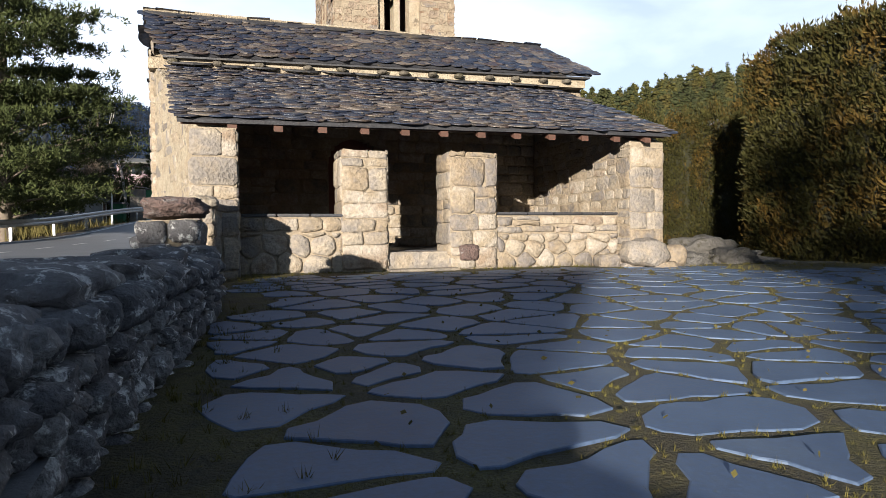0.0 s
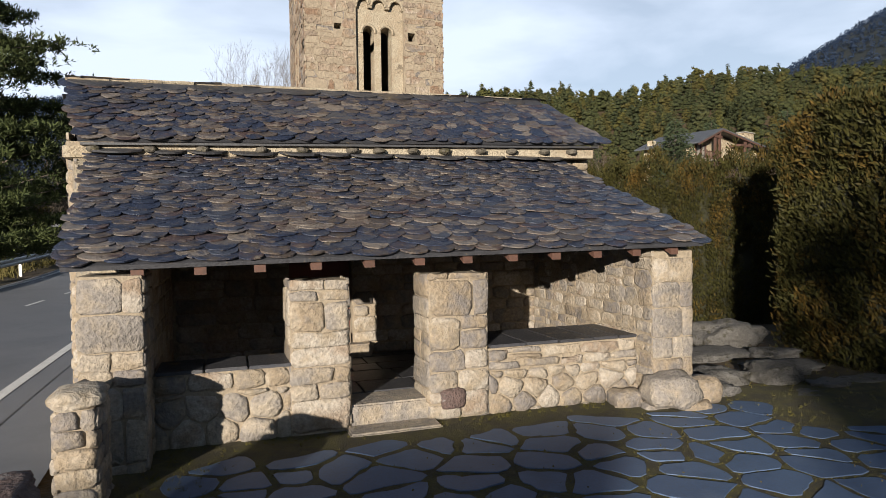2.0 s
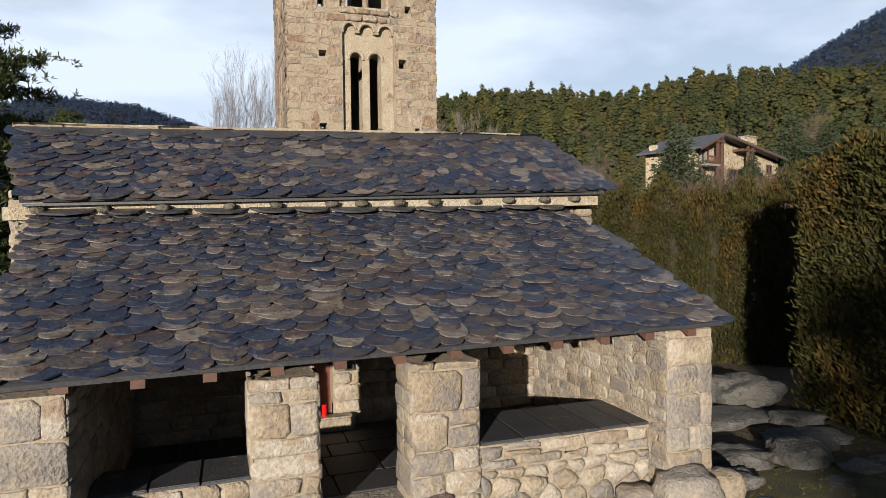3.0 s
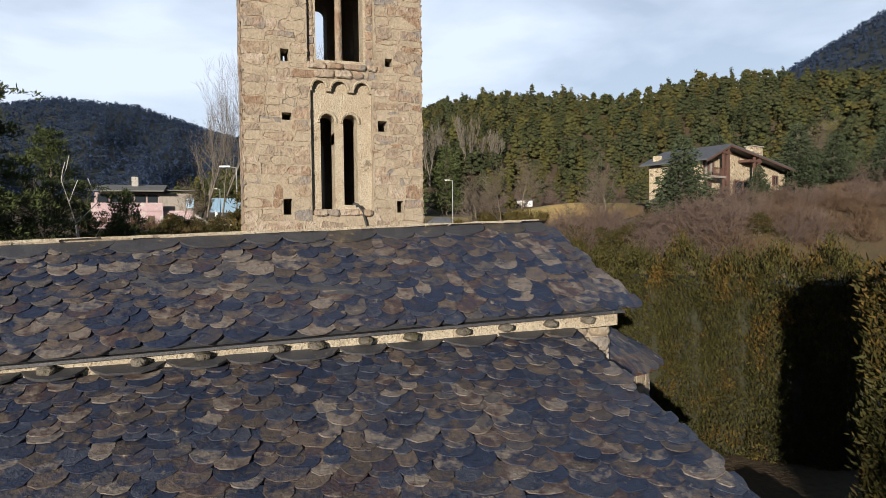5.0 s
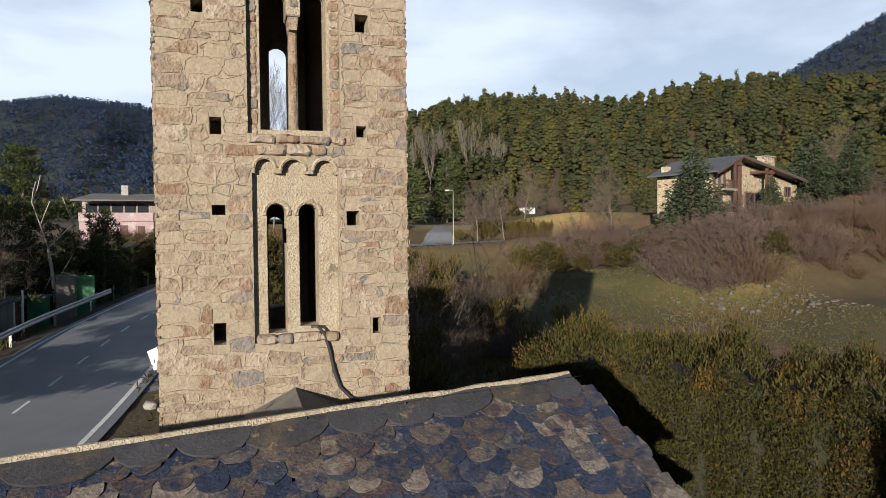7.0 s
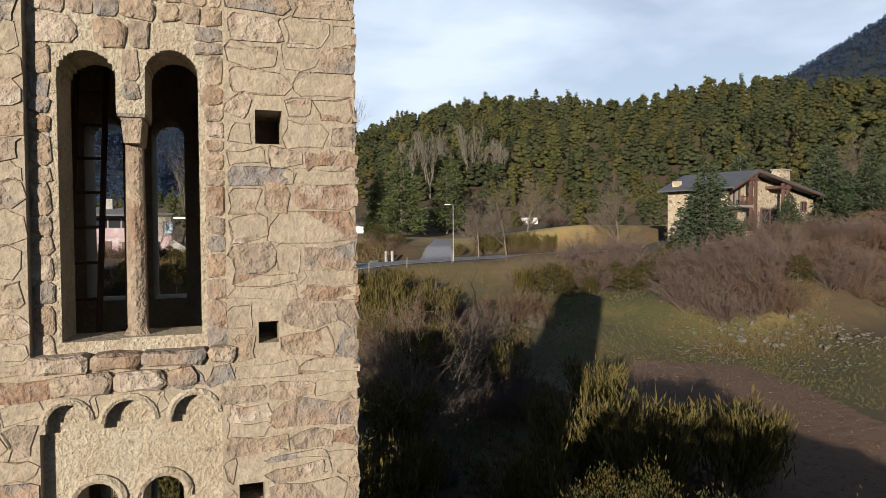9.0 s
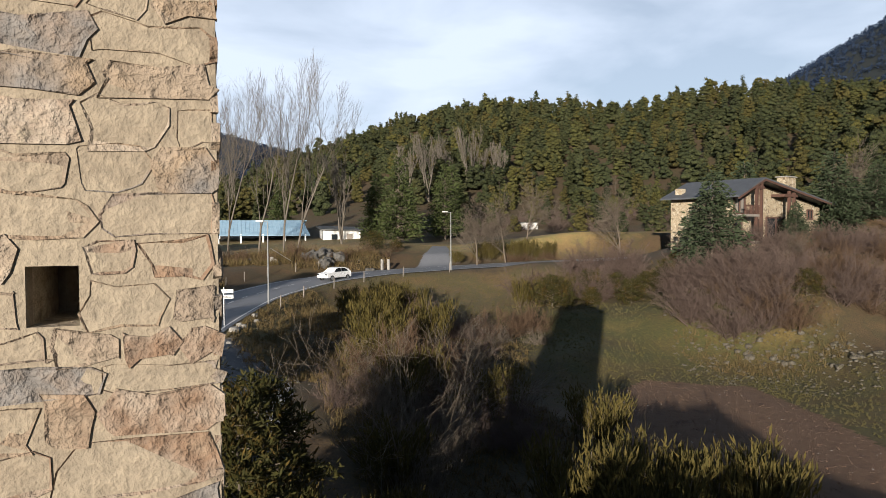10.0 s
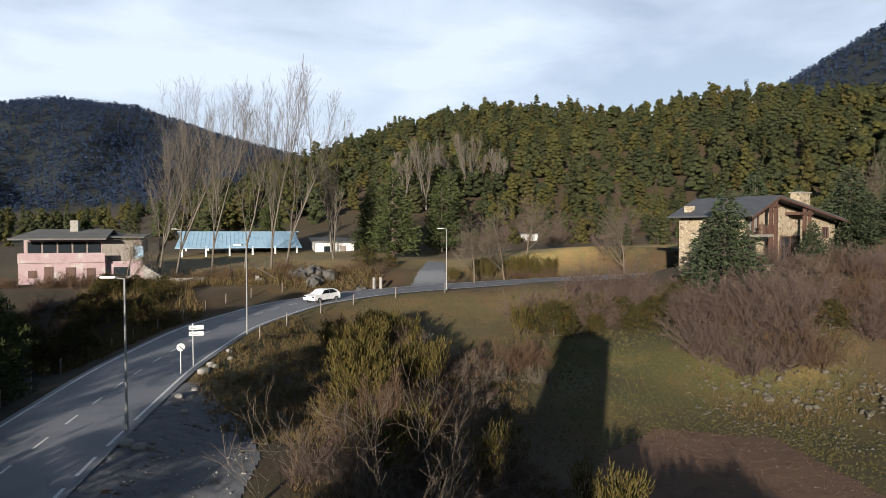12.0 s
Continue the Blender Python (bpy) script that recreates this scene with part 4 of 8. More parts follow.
# big slabs along the ridge and at the porch roof's head
rng = rng_of(104)
got = []
for at, t0, mean, length in ((up_at, 0.865, 0.52, 0.30), (low_at, 0.895, 0.60, 0.42)):
    p0, p1 = at(0, t0), at(1, t0)
    u = (p1 - p0).normalized()
    n = u.cross(at(0.5, 1) - at(0.5, t0)).normalized()
    w = n.cross(u)
    x, span = 0.0, (p1 - p0).length
    while x < span - 0.1:
        width = min(rng.uniform(0.7, 1.4) * mean, span - x)
        o = p0 + u * (x + width / 2) + n * (0.035 if at is up_at else 0.08) + w * rng.uniform(-0.03, 0.02)
        got.append((slate_geo(o, u, w, n, width * 1.08, length, 0.025, rng, rng.uniform(0.015, 0.04)), o))
        x += width
lay("ridge_slab", got, RIDGESLATE, up_roof)
# mortar along the ridge
bm = bmesh.new()
a, b = up_at(0, 1), up_at(1, 1)
pts = [a + (b - a) * (i / 30) + Vector((0, 0.02, 0.045 + 0.012 * noise.noise(Vector((i * 1.7, 0, 0))))) for i in range(31)]
tube(bm, pts, [0.035 + 0.012 * noise.noise(Vector((i * 2.1, 3, 0))) for i in range(31)], 6)
part("ridge_mortar", bm, PLASTER, church)
# rafters and corbels
for i in range(12):
    x = 0.48 + i * 0.524
    bm = bmesh.new()
    v = box(bm, x - 0.05, 8.02, 0.055, x + 0.055, 11.3, 0.125)
    for q in v:
        q.co.z += 2.50 + (q.co.y - 7.93) * 0.437 + x * 0.012
    part("rafter", bm, BEAM, church)
bm = bmesh.new()
v = box(bm, -0.08, 8.10, 2.665, 6.60, 8.13, 2.70)
for q in v:
    q.co.z += (q.co.x + 0.1) * 0.0147
part("eave_board", bm, DARKWOOD, church)
for i, x in enumerate((-0.35, 0.32, 0.95, 1.72, 2.28, 2.98, 3.38, 3.9, 4.4, 5.0, 5.52, 6.1, 6.6)):
    bm = bmesh.new()
    lump(bm, (x, 10.98, 4.09 + x * 0.024), (0.085, 0.12, 0.045), i, 2, 0.25)
    part("corbel_stone", bm, BANKROCK, church)
bm = bmesh.new()
v = box(bm, -0.5, 10.90, 4.13, 7.08, 11.2, 4.16)
for q in v:
    q.co.z += (q.co.x + 0.5) * 0.025
part("eave_slate", bm, RIDGESLATE, church)
# apse roof
rng = rng_of(107)
got = []
for ri, (r0, z) in enumerate(((1.55, 3.42), (1.36, 3.52), (1.17, 3.63), (0.98, 3.74), (0.78, 3.86), (0.55, 3.98), (0.33, 4.1))):
    cnt = max(4, int(math.pi * r0 / 0.30))
    for k in range(cnt + 1):
        a = math.pi * (k + 0.5 * (ri % 2)) / cnt
        out_ = Vector((math.sin(a), -math.cos(a), 0))
        w = (-out_ * 0.78 + Vector((0, 0, 0.62))).normalized()
        u = Vector((math.cos(a), math.sin(a), 0))
        n = u.cross(w).normalized()
        o = Vector((7.12, 12.75, z)) + out_ * r0
        got.append((slate_geo(o, u, w, n, 0.36, 0.36, 0.014, rng, 0.03), o))
lay("slate", got, SLATE, apse)
bm = bmesh.new()
rim = [bm.verts.new((7.12 + 1.5 * math.sin(math.radians(a)), 12.75 - 1.5 * math.cos(math.radians(a)), 3.41)) for a in range(0, 181, 12)]
tip = bm.verts.new((7.12, 12.75, 4.22))
for i in range(len(rim) - 1):
    bm.faces.new((rim[i], rim[i + 1], tip))
bm.faces.new(rim[::-1])
part("apse_roof", bm, DARKWOOD, church)
# small slate hood where the nave roof meets the tower
for sx in (-1, 1):
    bm = bmesh.new()
    v = [bm.verts.new(p) for p in ((4.3, 13.6, 5.02), (4.3, 14.84, 5.06), (4.3 + sx * 0.82, 14.84, 4.66), (4.3 + sx * 0.72, 13.9, 4.68))]
    f = bm.faces.new(v)
    bmesh.ops.solidify(bm, geom=[f], thickness=0.03)
    part("hood_slab", bm, CONCRETE, church, "pale grey stone slab")
# votive candle on a ledge by the door
bm = bmesh.new()
tube(bm, [(2.86, 11.14, 1.32), (2.86, 11.14, 1.48)], 0.035, 12)
candle = thing("votive_candle", bm, REDGLASS, "red glass votive candle on the stone ledge by the door", "candle")
part("ledge_stone", boxed(2.55, 11.02, 1.13, 3.25, 11.24, 1.32, 0.02), GRANITE, church)

# ---- bell tower ----
tower = empty("bell_tower", (4.26, 16.35, 0.7), "tall square Romanesque bell tower of pale tan stone", "tower")
TX0, TX1, TY0, TY1, TTOP = 2.775, 5.75, 14.85, 17.85, 12.55
HOLES = [("rect", u - w / 2, u + w / 2, v - h / 2, v + h / 2) for u, v, w, h in (
    (3.44, 8.2, 0.13, 0.20), (5.16, 8.2, 0.13, 0.14), (3.46, 7.22, 0.15, 0.12), (5.04, 7.12, 0.16, 0.18), (3.45, 5.76, 0.14, 0.26), (5.33, 5.76, 0.11, 0.20),
    (3.26, 9.58, 0.13, 0.18), (5.175, 9.54, 0.17, 0.22), (3.4, 11.1, 0.14, 0.16), (5.1, 11.1, 0.14, 0.16))]
LIGHTS_LOW = [("arch", 4.005, 4.235, 5.72, 7.30), ("arch", 4.385, 4.62, 5.79, 7.30)]
LIGHTS_UP = [("arch", 3.95, 4.27, 8.19, 9.97), ("arch", 4.435, 4.745, 8.22, 10.01), ("rect", 3.95, 4.745, 8.20, 9.60)]
LIGHTS_TOP = [("arch", 3.95, 4.27, 10.95, 12.2), ("arch", 4.435, 4.745, 10.95, 12.2)]
PANEL_LOW, PANEL_UP, PANEL_TOP = ("rect", 3.84, 4.86, 5.62, 7.66), ("rect", 3.80, 4.90, 8.05, 10.42), ("rect", 3.80, 4.90, 10.8, 12.4)
SMALL = [("arch", a, b, 7.60, 7.84) for a, b in ((3.87, 4.10), (4.18, 4.46), (4.56, 4.83))] + [("arch", a, b, 10.36, 10.62) for a, b in ((3.83, 4.13), (4.19, 4.5), (4.56, 4.87))]
face = Frame((0, TY0 + 0.012, 0), **SOUTH)
SET = 0.085
bm = bmesh.new()
holed(bm, face, TX0 + 0.01, TX1 - 0.01, 0.5, TTOP, SET, HOLES + [PANEL_LOW, PANEL_UP, PANEL_TOP] + SMALL)
front = part("front_wall", bm, MORTAR, tower)
inner = Frame((0, TY0 + 0.012 + SET, 0), **SOUTH)
bm = bmesh.new()
holed(bm, inner, TX0 + 0.01, TX1 - 0.09, 0.5, TTOP, 0.36, HOLES + LIGHTS_LOW + LIGHTS_UP + LIGHTS_TOP)
core = part("recessed_wall", bm, PLASTER, tower, "pale plastered recess with paired arched windows")
lay("stone", coursed(201, Frame((0, TY0, 0), **SOUTH), TX0, TX1, 4.6, TTOP, (0.10, 0.235), (0.16, 0.46), HOLES + [PANEL_LOW, PANEL_UP, PANEL_TOP] + SMALL, 0.016, (-0.022, 0.0), 0.03, 0.028, None, 0.30), TOWERSTONE, front,
    lambda p: abs(p.z - 8.2), 300)
# stones round the paired windows of the upper storey, and of the ledges
lay("stone", coursed(202, Frame((0, TY0 + SET + 0.004, 0), **SOUTH), 3.80, 4.90, 8.05, 10.6, (0.10, 0.22), (0.12, 0.3), HOLES + [("arch", 3.93, 4.29, 8.17, 10.0), ("arch", 4.42, 4.765, 8.2, 10.04), ("rect", 3.93, 4.765, 8.17, 9.64)], 0.010, (0.003, 0.014), 0.03), TOWERSTONE, core)
ASKEW = Vector((-0.152, 0.988, 0))    # the east wall runs a little askew
east = Frame((TX1, TY0, 0), ASKEW, (0, 0, 1), (0.988, 0.152, 0))
west = Frame((TX0, TY0, 0), (0, 1, 0), (0, 0, 1), (-1, 0, 0))
SIDE = [("arch", 1.05, 1.38, 8.2, 9.97), ("arch", 1.55, 1.88, 8.2, 9.97), ("arch", 1.1, 1.36, 5.75, 7.2), ("arch", 1.55, 1.8, 5.75, 7.2)]
for nm, fr, x, seed in (("east_wall", east, TX1 - 0.01, 203), ("west_wall", west, TX0 + 0.01, 204)):
    bm = bmesh.new()
    holed(bm, Frame(fr.at(0.62, 0, -0.01), fr.u, (0, 0, 1), fr.n), 0, 3.0 - 0.62, 0.5, TTOP, 0.55, [(k, a - 0.62, b - 0.62, c, d) for k, a, b, c, d in SIDE])
    bm2 = bm
    holed(bm2, Frame(fr.at(0.03, 0, -0.01), fr.u, (0, 0, 1), fr.n), 0, 0.59, 0.5, TTOP, 0.05, [])
    side = part(nm, bm2, MORTAR, tower)
    lay("stone", coursed(seed, fr, 0.0, 3.0, 4.2, TTOP, (0.11, 0.235), (0.18, 0.5), SIDE, 0.014, (-0.012, 0.010), 0.03, 0.022, None, 0.34), TOWERSTONE, side, (lambda p: abs(p.z - 9.5) + abs(p.y - 15.5)) if nm == "east_wall" else None, 160 if nm == "east_wall" else 0)
REAR = [("arch", 3.62, 3.95, 8.2, 9.97), ("arch", 4.2, 4.5, 8.2, 9.97), ("arch", 3.70, 3.95, 5.75, 7.2), ("arch", 4.15, 4.4, 5.75, 7.2)]
bm = bmesh.new()
holed(bm, Frame((0, TY1 - 0.5, 0), **SOUTH), TX0 + 0.57, TX1 - 0.99, 0.5, TTOP, 0.49, REAR)
part("rear_wall", bm, MORTAR, tower)
for i, z in enumerate((5.2, 7.75, 10.6)):
    part("timber_floor", boxed(TX0 + 0.57, TY0 + 0.63, z, TX1 - 1.0, TY1 - 0.52, z + 0.08), DARKWOOD, tower)
# window columns
bm = bmesh.new()
tube(bm, [(4.31, TY0 + 0.22, z) for z in (5.72, 5.9, 6.4, 6.82)], [0.075, 0.068, 0.062, 0.058], 10)
box(bm, 4.235, TY0 + 0.10, 6.82, 4.385, TY0 + 0.5, 7.0)
part("window_column", bm, PLASTER, tower)
bm = bmesh.new()
tube(bm, [(4.352, TY0 + 0.24, z) for z in (8.2, 8.24, 8.9, 9.35, 9.42)], [0.085, 0.062, 0.06, 0.055, 0.055], 12)
v = box(bm, 4.29, TY0 + 0.12, 9.42, 4.415, TY0 + 0.42, 9.58)
for q in v[:4]:
    q.co.x = 4.352 + (q.co.x - 4.352) * 0.75
part("window_column", bm, TOWERSTONE, tower, "slim round stone column with a tapered capital")
bm = bmesh.new()
box(bm, 4.274, TY0 + SET + 0.016, 9.58, 4.431, TY0 + 0.44, 9.66)
part("window_spandrel", bm, TOWERSTONE, tower)
# sills
for seed, u0, u1, v0, v1 in ((205, 3.78, 4.95, 8.02, 8.13), (206, 3.86, 4.84, 5.60, 5.72), (207, 3.9, 4.72, 7.88, 8.01)):
    lay("stone", coursed(seed, Frame((0, TY0 - 0.012, 0), **SOUTH), u0, u1, v0, v1, (0.09, 0.13), (0.14, 0.34), (), 0.01, (0.012, 0.045), 0.12), TOWERSTONE, front)
# arch rings of pale render
for hs_, off in ((LIGHTS_LOW, 0.0),):
    for kind, a, b, c, d in hs_:
        r, cx, cz = (b - a) / 2, (a + b) / 2, d - (b - a) / 2
        bm = bmesh.new()
        tube(bm, [(cx + (r + 0.032) * math.cos(math.radians(k)), TY0 + SET + 0.012, cz + (r + 0.032) * math.sin(math.radians(k))) for k in range(-10, 191, 20)], 0.032, 6)
        part("arch_ring", bm, PLASTER, tower)
for kind, a, b, c, d in SMALL:
    r, cx, cz = (b - a) / 2, (a + b) / 2, d - (b - a) / 2
    bm = bmesh.new()
    tube(bm, [(cx + (r + 0.01) * math.cos(math.radians(k)), TY0 + 0.012, cz + (r + 0.01) * math.sin(math.radians(k))) for k in range(0, 181, 18)], 0.024, 6)
    part("arch_ring", bm, PLASTER, tower)
# roof of the tower
bm = bmesh.new()
base = [bm.verts.new(p) for p in ((TX0 - 0.15, TY0 - 0.15, TTOP), (TX1 + 0.15, TY0 - 0.15, TTOP), (TX1 + 0.15, TY1 + 0.15, TTOP), (TX0 - 0.15, TY1 + 0.15, TTOP))]
tip = bm.verts.new(((TX0 + TX1) / 2, (TY0 + TY1) / 2, TTOP + 1.1))
bm.faces.new(base[::-1])
for i in range(4):
    bm.faces.new((base[i], base[(i + 1) % 4], tip))
part("tower_roof", bm, RIDGESLATE, tower)
# ladder inside
ladder = empty("ladder", (4.0, 17.0, 7.85), "dark wooden ladder standing inside the bell tower", "ladder")
for x in (3.62, 3.86):
    bm = bmesh.new()
    tube(bm, [(x, 16.5, 7.83), (x, 17.2, 10.6)], 0.025, 6)
    part("rail", bm, DARKWOOD, ladder)
for i in range(9):
    bm = bmesh.new()
    y, z = 16.5 + 0.7 * (i + 0.5) / 9, 7.83 + 2.77 * (i + 0.5) / 9
    tube(bm, [(3.62, y, z), (3.86, y, z)], 0.015, 5)
    part("rung", bm, DARKWOOD, ladder)
# cable down the wall
bm = bmesh.new()
tube(bm, [(4.50, TY0 - 0.03, 5.80), (4.58, TY0 - 0.045, 5.80), (4.66, TY0 - 0.04, 5.70), (4.72, TY0 - 0.035, 5.50), (4.77, TY0 - 0.035, 5.25), (4.84, TY0 - 0.035, 5.03), (4.98, TY0 - 0.035, 4.88), (5.2, TY0 - 0.035, 4.79), (5.5, TY0 - 0.04, 4.72)], 0.020, 7)
thing("power_cable", bm, CABLE, "black power cable running down the tower wall", "cable")

# ---- road ----
END = float(ROAD_RUN[-1])
vs, fs = ribbon(0, END, -3.25, 3.25, 0.03, 0.8)
road = tagged(new("road", raw("road", vs, fs, ASPHALT, True)), "two-lane grey asphalt road with white markings", "road", kind="structure")
for o, a, b in ((-2.9, 0, END), (2.85, 0, metre_at_y(37)), (2.85, metre_at_y(48.8), END)):
    vs, fs = ribbon(a, b, o - 0.075, o + 0.075, 0.036, 0.8)
    part_raw("edge_line", vs, fs, LINE, road)
m = metre_at_y(-28)
while m < END - 30:
    vs, fs = ribbon(m, m + 1.2, -0.16, -0.06, 0.036, 0.8)
    part_raw("centre_dash", vs, fs, LINE, road)
    if metre_at_y(37.2) < m < metre_at_y(47.6):
        vs, fs = ribbon(m, m + 1.7, 2.775, 2.925, 0.036, 0.8)
        part_raw("edge_dash", vs, fs, LINE, road)
    m += 2.75
vs, fs = ribbon(metre_at_y(-30), metre_at_y(14.5), 3.22, 4.05, 0.024, 0.8)
tagged(new("pavement", raw("pavement", vs, fs, ASPHALT, True)), "strip of patched asphalt beside the church", "pavement", kind="structure")
bed("track", [(0.0, 31), (6.4, 30), (6.6, 35), (7.4, 39), (8.6, 44), (8.0, 49), (5.8, 54), (4.4, 54), (2.8, 48.7), (1.2, 40.6)], 0.022, GRAVEL, "pale gravel lay-by beside the road", "gravel", 0.12, 0.03)
bed("track", [(27.2, 87.2), (31.6, 87.4), (34.2, 93.0), (35.4, 99.0), (33.6, 99.0), (31.2, 94.0)], 0.05, ASPHALT, "narrow asphalt lane climbing away from the road", "lane", 0.22)

# guard rail on the far side
rail = empty("guard_rail", tuple(at_metre(metre_at_y(10))[0]), "galvanised steel guard rail along the road", "guard rail")
m0, m1 = metre_at_y(-25), metre_at_y(49)
prof = ((0.0, 0.45), (0.05, 0.49), (0.05, 0.55), (0.0, 0.60), (0.05, 0.65), (0.05, 0.71), (0.0, 0.75))
vs, fs = [], []
n = int((m1 - m0) / 1.5)
for i in range(n + 1):
    p, d = at_metre(m0 + (m1 - m0) * i / n)
    side = Vector((d.y, -d.x, 0)).normalized()
    for o, z in prof:
        q = p + side * (-4.0 + o)
        vs.append((q.x, q.y, p.z + z + 0.02))
for i in range(n):
    for k in range(6):
        a = i * 7 + k
        fs.append((a, a + 7, a + 8, a + 1))
beam = part_raw("beam", vs, fs, STEEL, rail)
md = beam.modifiers.new("thickness", 'SOLIDIFY')
md.thickness = 0.012
m = m0
while m < m1:
    p, d = at_metre(m)
    side = Vector((d.y, -d.x, 0)).normalized()
    q = p - side * 4.1
    part("post", boxed(q.x - 0.05, q.y - 0.04, p.z - 0.5, q.x + 0.05, q.y + 0.04, p.z + 0.72), STEEL, rail)
    m += 4.0

# white marker stones by the road near the church
for i, (yy, off, s) in enumerate(((22.5, 3.6, 0.22), (24.4, 3.75, 0.24), (26.5, 3.8, 0.20), (29.5, 3.9, 0.24), (46.0, 3.55, 0.30), (45.8, 4.15, 0.28), (52.2, 3.8, 0.24), (53.6, 4.2, 0.18), (56.9, 3.8, 0.36), (57.9, 4.1, 0.32), (58.6, 3.7, 0.24), (62.0, 3.8, 0.24), (60.4, 4.4, 0.2), (50.4, 4.6, 0.2))):
    p, d = at_metre(metre_at_y(yy))
    side = Vector((d.y, -d.x, 0)).normalized()
    q = p + side * off
    bm = bmesh.new()
    lump(bm, (q.x, q.y, height(q.x, q.y) + s * 0.35), (s, s * 0.8, s * 0.62), 300 + i, 2, 0.3)
    thing("boulder", bm, PALEROCK, "pale rounded boulder beside the road", "boulder", "boulders along the road")

# ---- yard ----
YARD = [(-0.15, -9), (13, -9), (13, 6.5), (8.8, 8.4), (6.7, 8.6), (6.0, 8.6), (0.0, 8.6), (0.2, 5)]
yard = bed("pavement", YARD, 0.014, MOSS, "yard of dark irregular slate flags with mossy joints", "pavement", 0.2, 0.006)


def flags(seed):
    """Irregular flags: cells round scattered points, drawn in from their joints."""
    rng = rng_of(seed)
    pts = []
    y, row = -2.2, 0
    while y < 8.7:
        dy = rng.uniform(0.26, 0.44)
        x = -0.2 - rng.uniform(0, 0.5)
        while x < 11.5:
            dx = rng.uniform(0.34, 0.95)
            pts.append((x + dx / 2 + rng.uniform(-0.12, 0.12), y + dy / 2 + rng.uniform(-0.13, 0.13)))
            x += dx
        y += dy
    out = []
    for i, (x, y) in enumerate(pts):
        left = 0.36 + 0.10 * noise.noise(Vector((y * 1.7, 3, 0))) + (0.22 if y > 5.4 else 0)
        if x < left or (y > 8.0 and x < 7.0) or y > 8.35 or x > 10.4 + 0.5 * noise.noise(Vector((y, 7, 0))) or (x > 7.2 and y > 6.9 + 0.4 * noise.noise(Vector((x, 1, 0)))):
            continue
        poly = [(max(a, 0.22 + 0.05 * y * 0.3), b) for a, b in cell_of(pts, i, 1.2, 2)]
        if len(poly) < 3:
            continue
        cx, cy = sum(p[0] for p in poly) / len(poly), sum(p[1] for p in poly) / len(poly)
        c = Vector((cx, cy))
        gap = rng.uniform(0.022, 0.055)
        ring = []
        n = len(poly)
        for k in range(n):
            q, r = Vector(poly[k]), Vector(poly[(k + 1) % n])
            e = r - q
            if e.length < 0.03:
                continue
            side = Vector((-e.y, e.x)).normalized()
            bow = rng.uniform(-0.012, 0.016) * min(1, e.length * 2.5)
            m = max(1, int(e.length / 0.11))
            for h in range(m):
                f = (h + rng.uniform(0.25, 0.75)) / m
                p = q + e * f + side * (bow * 4 * f * (1 - f) + rng.uniform(-0.009, 0.009))
                ring.append(p + (c - p).normalized() * gap * rng.uniform(0.75, 1.3))
        if len(ring) < 4:
            continue
        ring.sort(key=lambda p: math.atan2(p.y - cy, p.x - cx))
        z = height(cx, cy)
        tx, ty = rng.uniform(-0.010, 0.010), rng.uniform(-0.010, 0.010)
        gx_ = (height(cx + 0.4, cy) - z) / 0.4
        gy_ = (height(cx, cy + 0.4) - z) / 0.4
        lift = rng.uniform(0.019, 0.023)
        m = len(ring)
        up = lambda p, h: (p.x, p.y, z + h + (p.x - cx) * (gx_ + tx) + (p.y - cy) * (gy_ + ty))  # noqa: E731
        vs = [up(p, -0.03) for p in ring] + [up(p, lift - 0.003) for p in ring] + [up(p + (c - p).normalized() * 0.005, lift) for p in ring]
        fs = [tuple(range(2 * m, 3 * m))]
        for r in (0, m):
            for k in range(m):
                fs.append((r + k, r + (k + 1) % m, r + m + (k + 1) % m, r + m + k))
        out.append(((vs, fs), Vector((cx, cy, z))))
    return out


FLAGS = flags(301)
lay("flagstone", FLAGS, FLAG, yard, lambda p: (p - Vector((3, 2, 0.8))).length, 300)

# dry-stone wall between yard and road
wall_x = lambda y: -0.17 + 0.09 * y  # noqa: E731
drywall = empty("stone_wall", (-0.2, 2.5, 0.75), "low dry-stone wall of grey lichened fieldstones with rough capstones", "stone wall")
bm = bmesh.new()
v = box(bm, -0.56, -6.0, 0.5, -0.07, 5.4, 1.16)
for q in v:
    q.co.x += 0.09 * q.co.y - 0.16
core_w = part("core", bm, BANKROCK, drywall)
fr = Frame((wall_x(-6.0) + 0.0, -6.0, 0), (0.09, 1, 0), (0, 0, 1), (1, -0.09, 0))
rng = rng_of(311)
v_ = 0.68
n_ = 0
while v_ < 1.18:
    h_ = rng.uniform(0.08, 0.135)
    u_ = 3.6
    while u_ < 11.3:
        w_ = rng.uniform(0.09, 0.22)
        q = fr.at(u_ + w_ / 2, v_ + h_ / 2, rng.uniform(-0.03, 0.015))
        bm = bmesh.new()
        lump(bm, (0, 0, 0), (rng.uniform(0.07, 0.11), w_ * 0.49, h_ * rng.uniform(0.44, 0.54)), 1000 + n_, 2 if q.y < 0 or q.y > 4.4 else 3, 0.32)
        bmesh.ops.rotate(bm, cent=(0, 0, 0), matrix=Matrix.Rotation(rng.uniform(-0.3, 0.3), 3, 'X'), verts=bm.verts[:])
        bmesh.ops.translate(bm, vec=q, verts=bm.verts[:])
        part("stone", bm, DRYSTONE, core_w)
        n_ += 1
        u_ += w_
    v_ += h_
rng = rng_of(312)
y = -6.0
i = 0
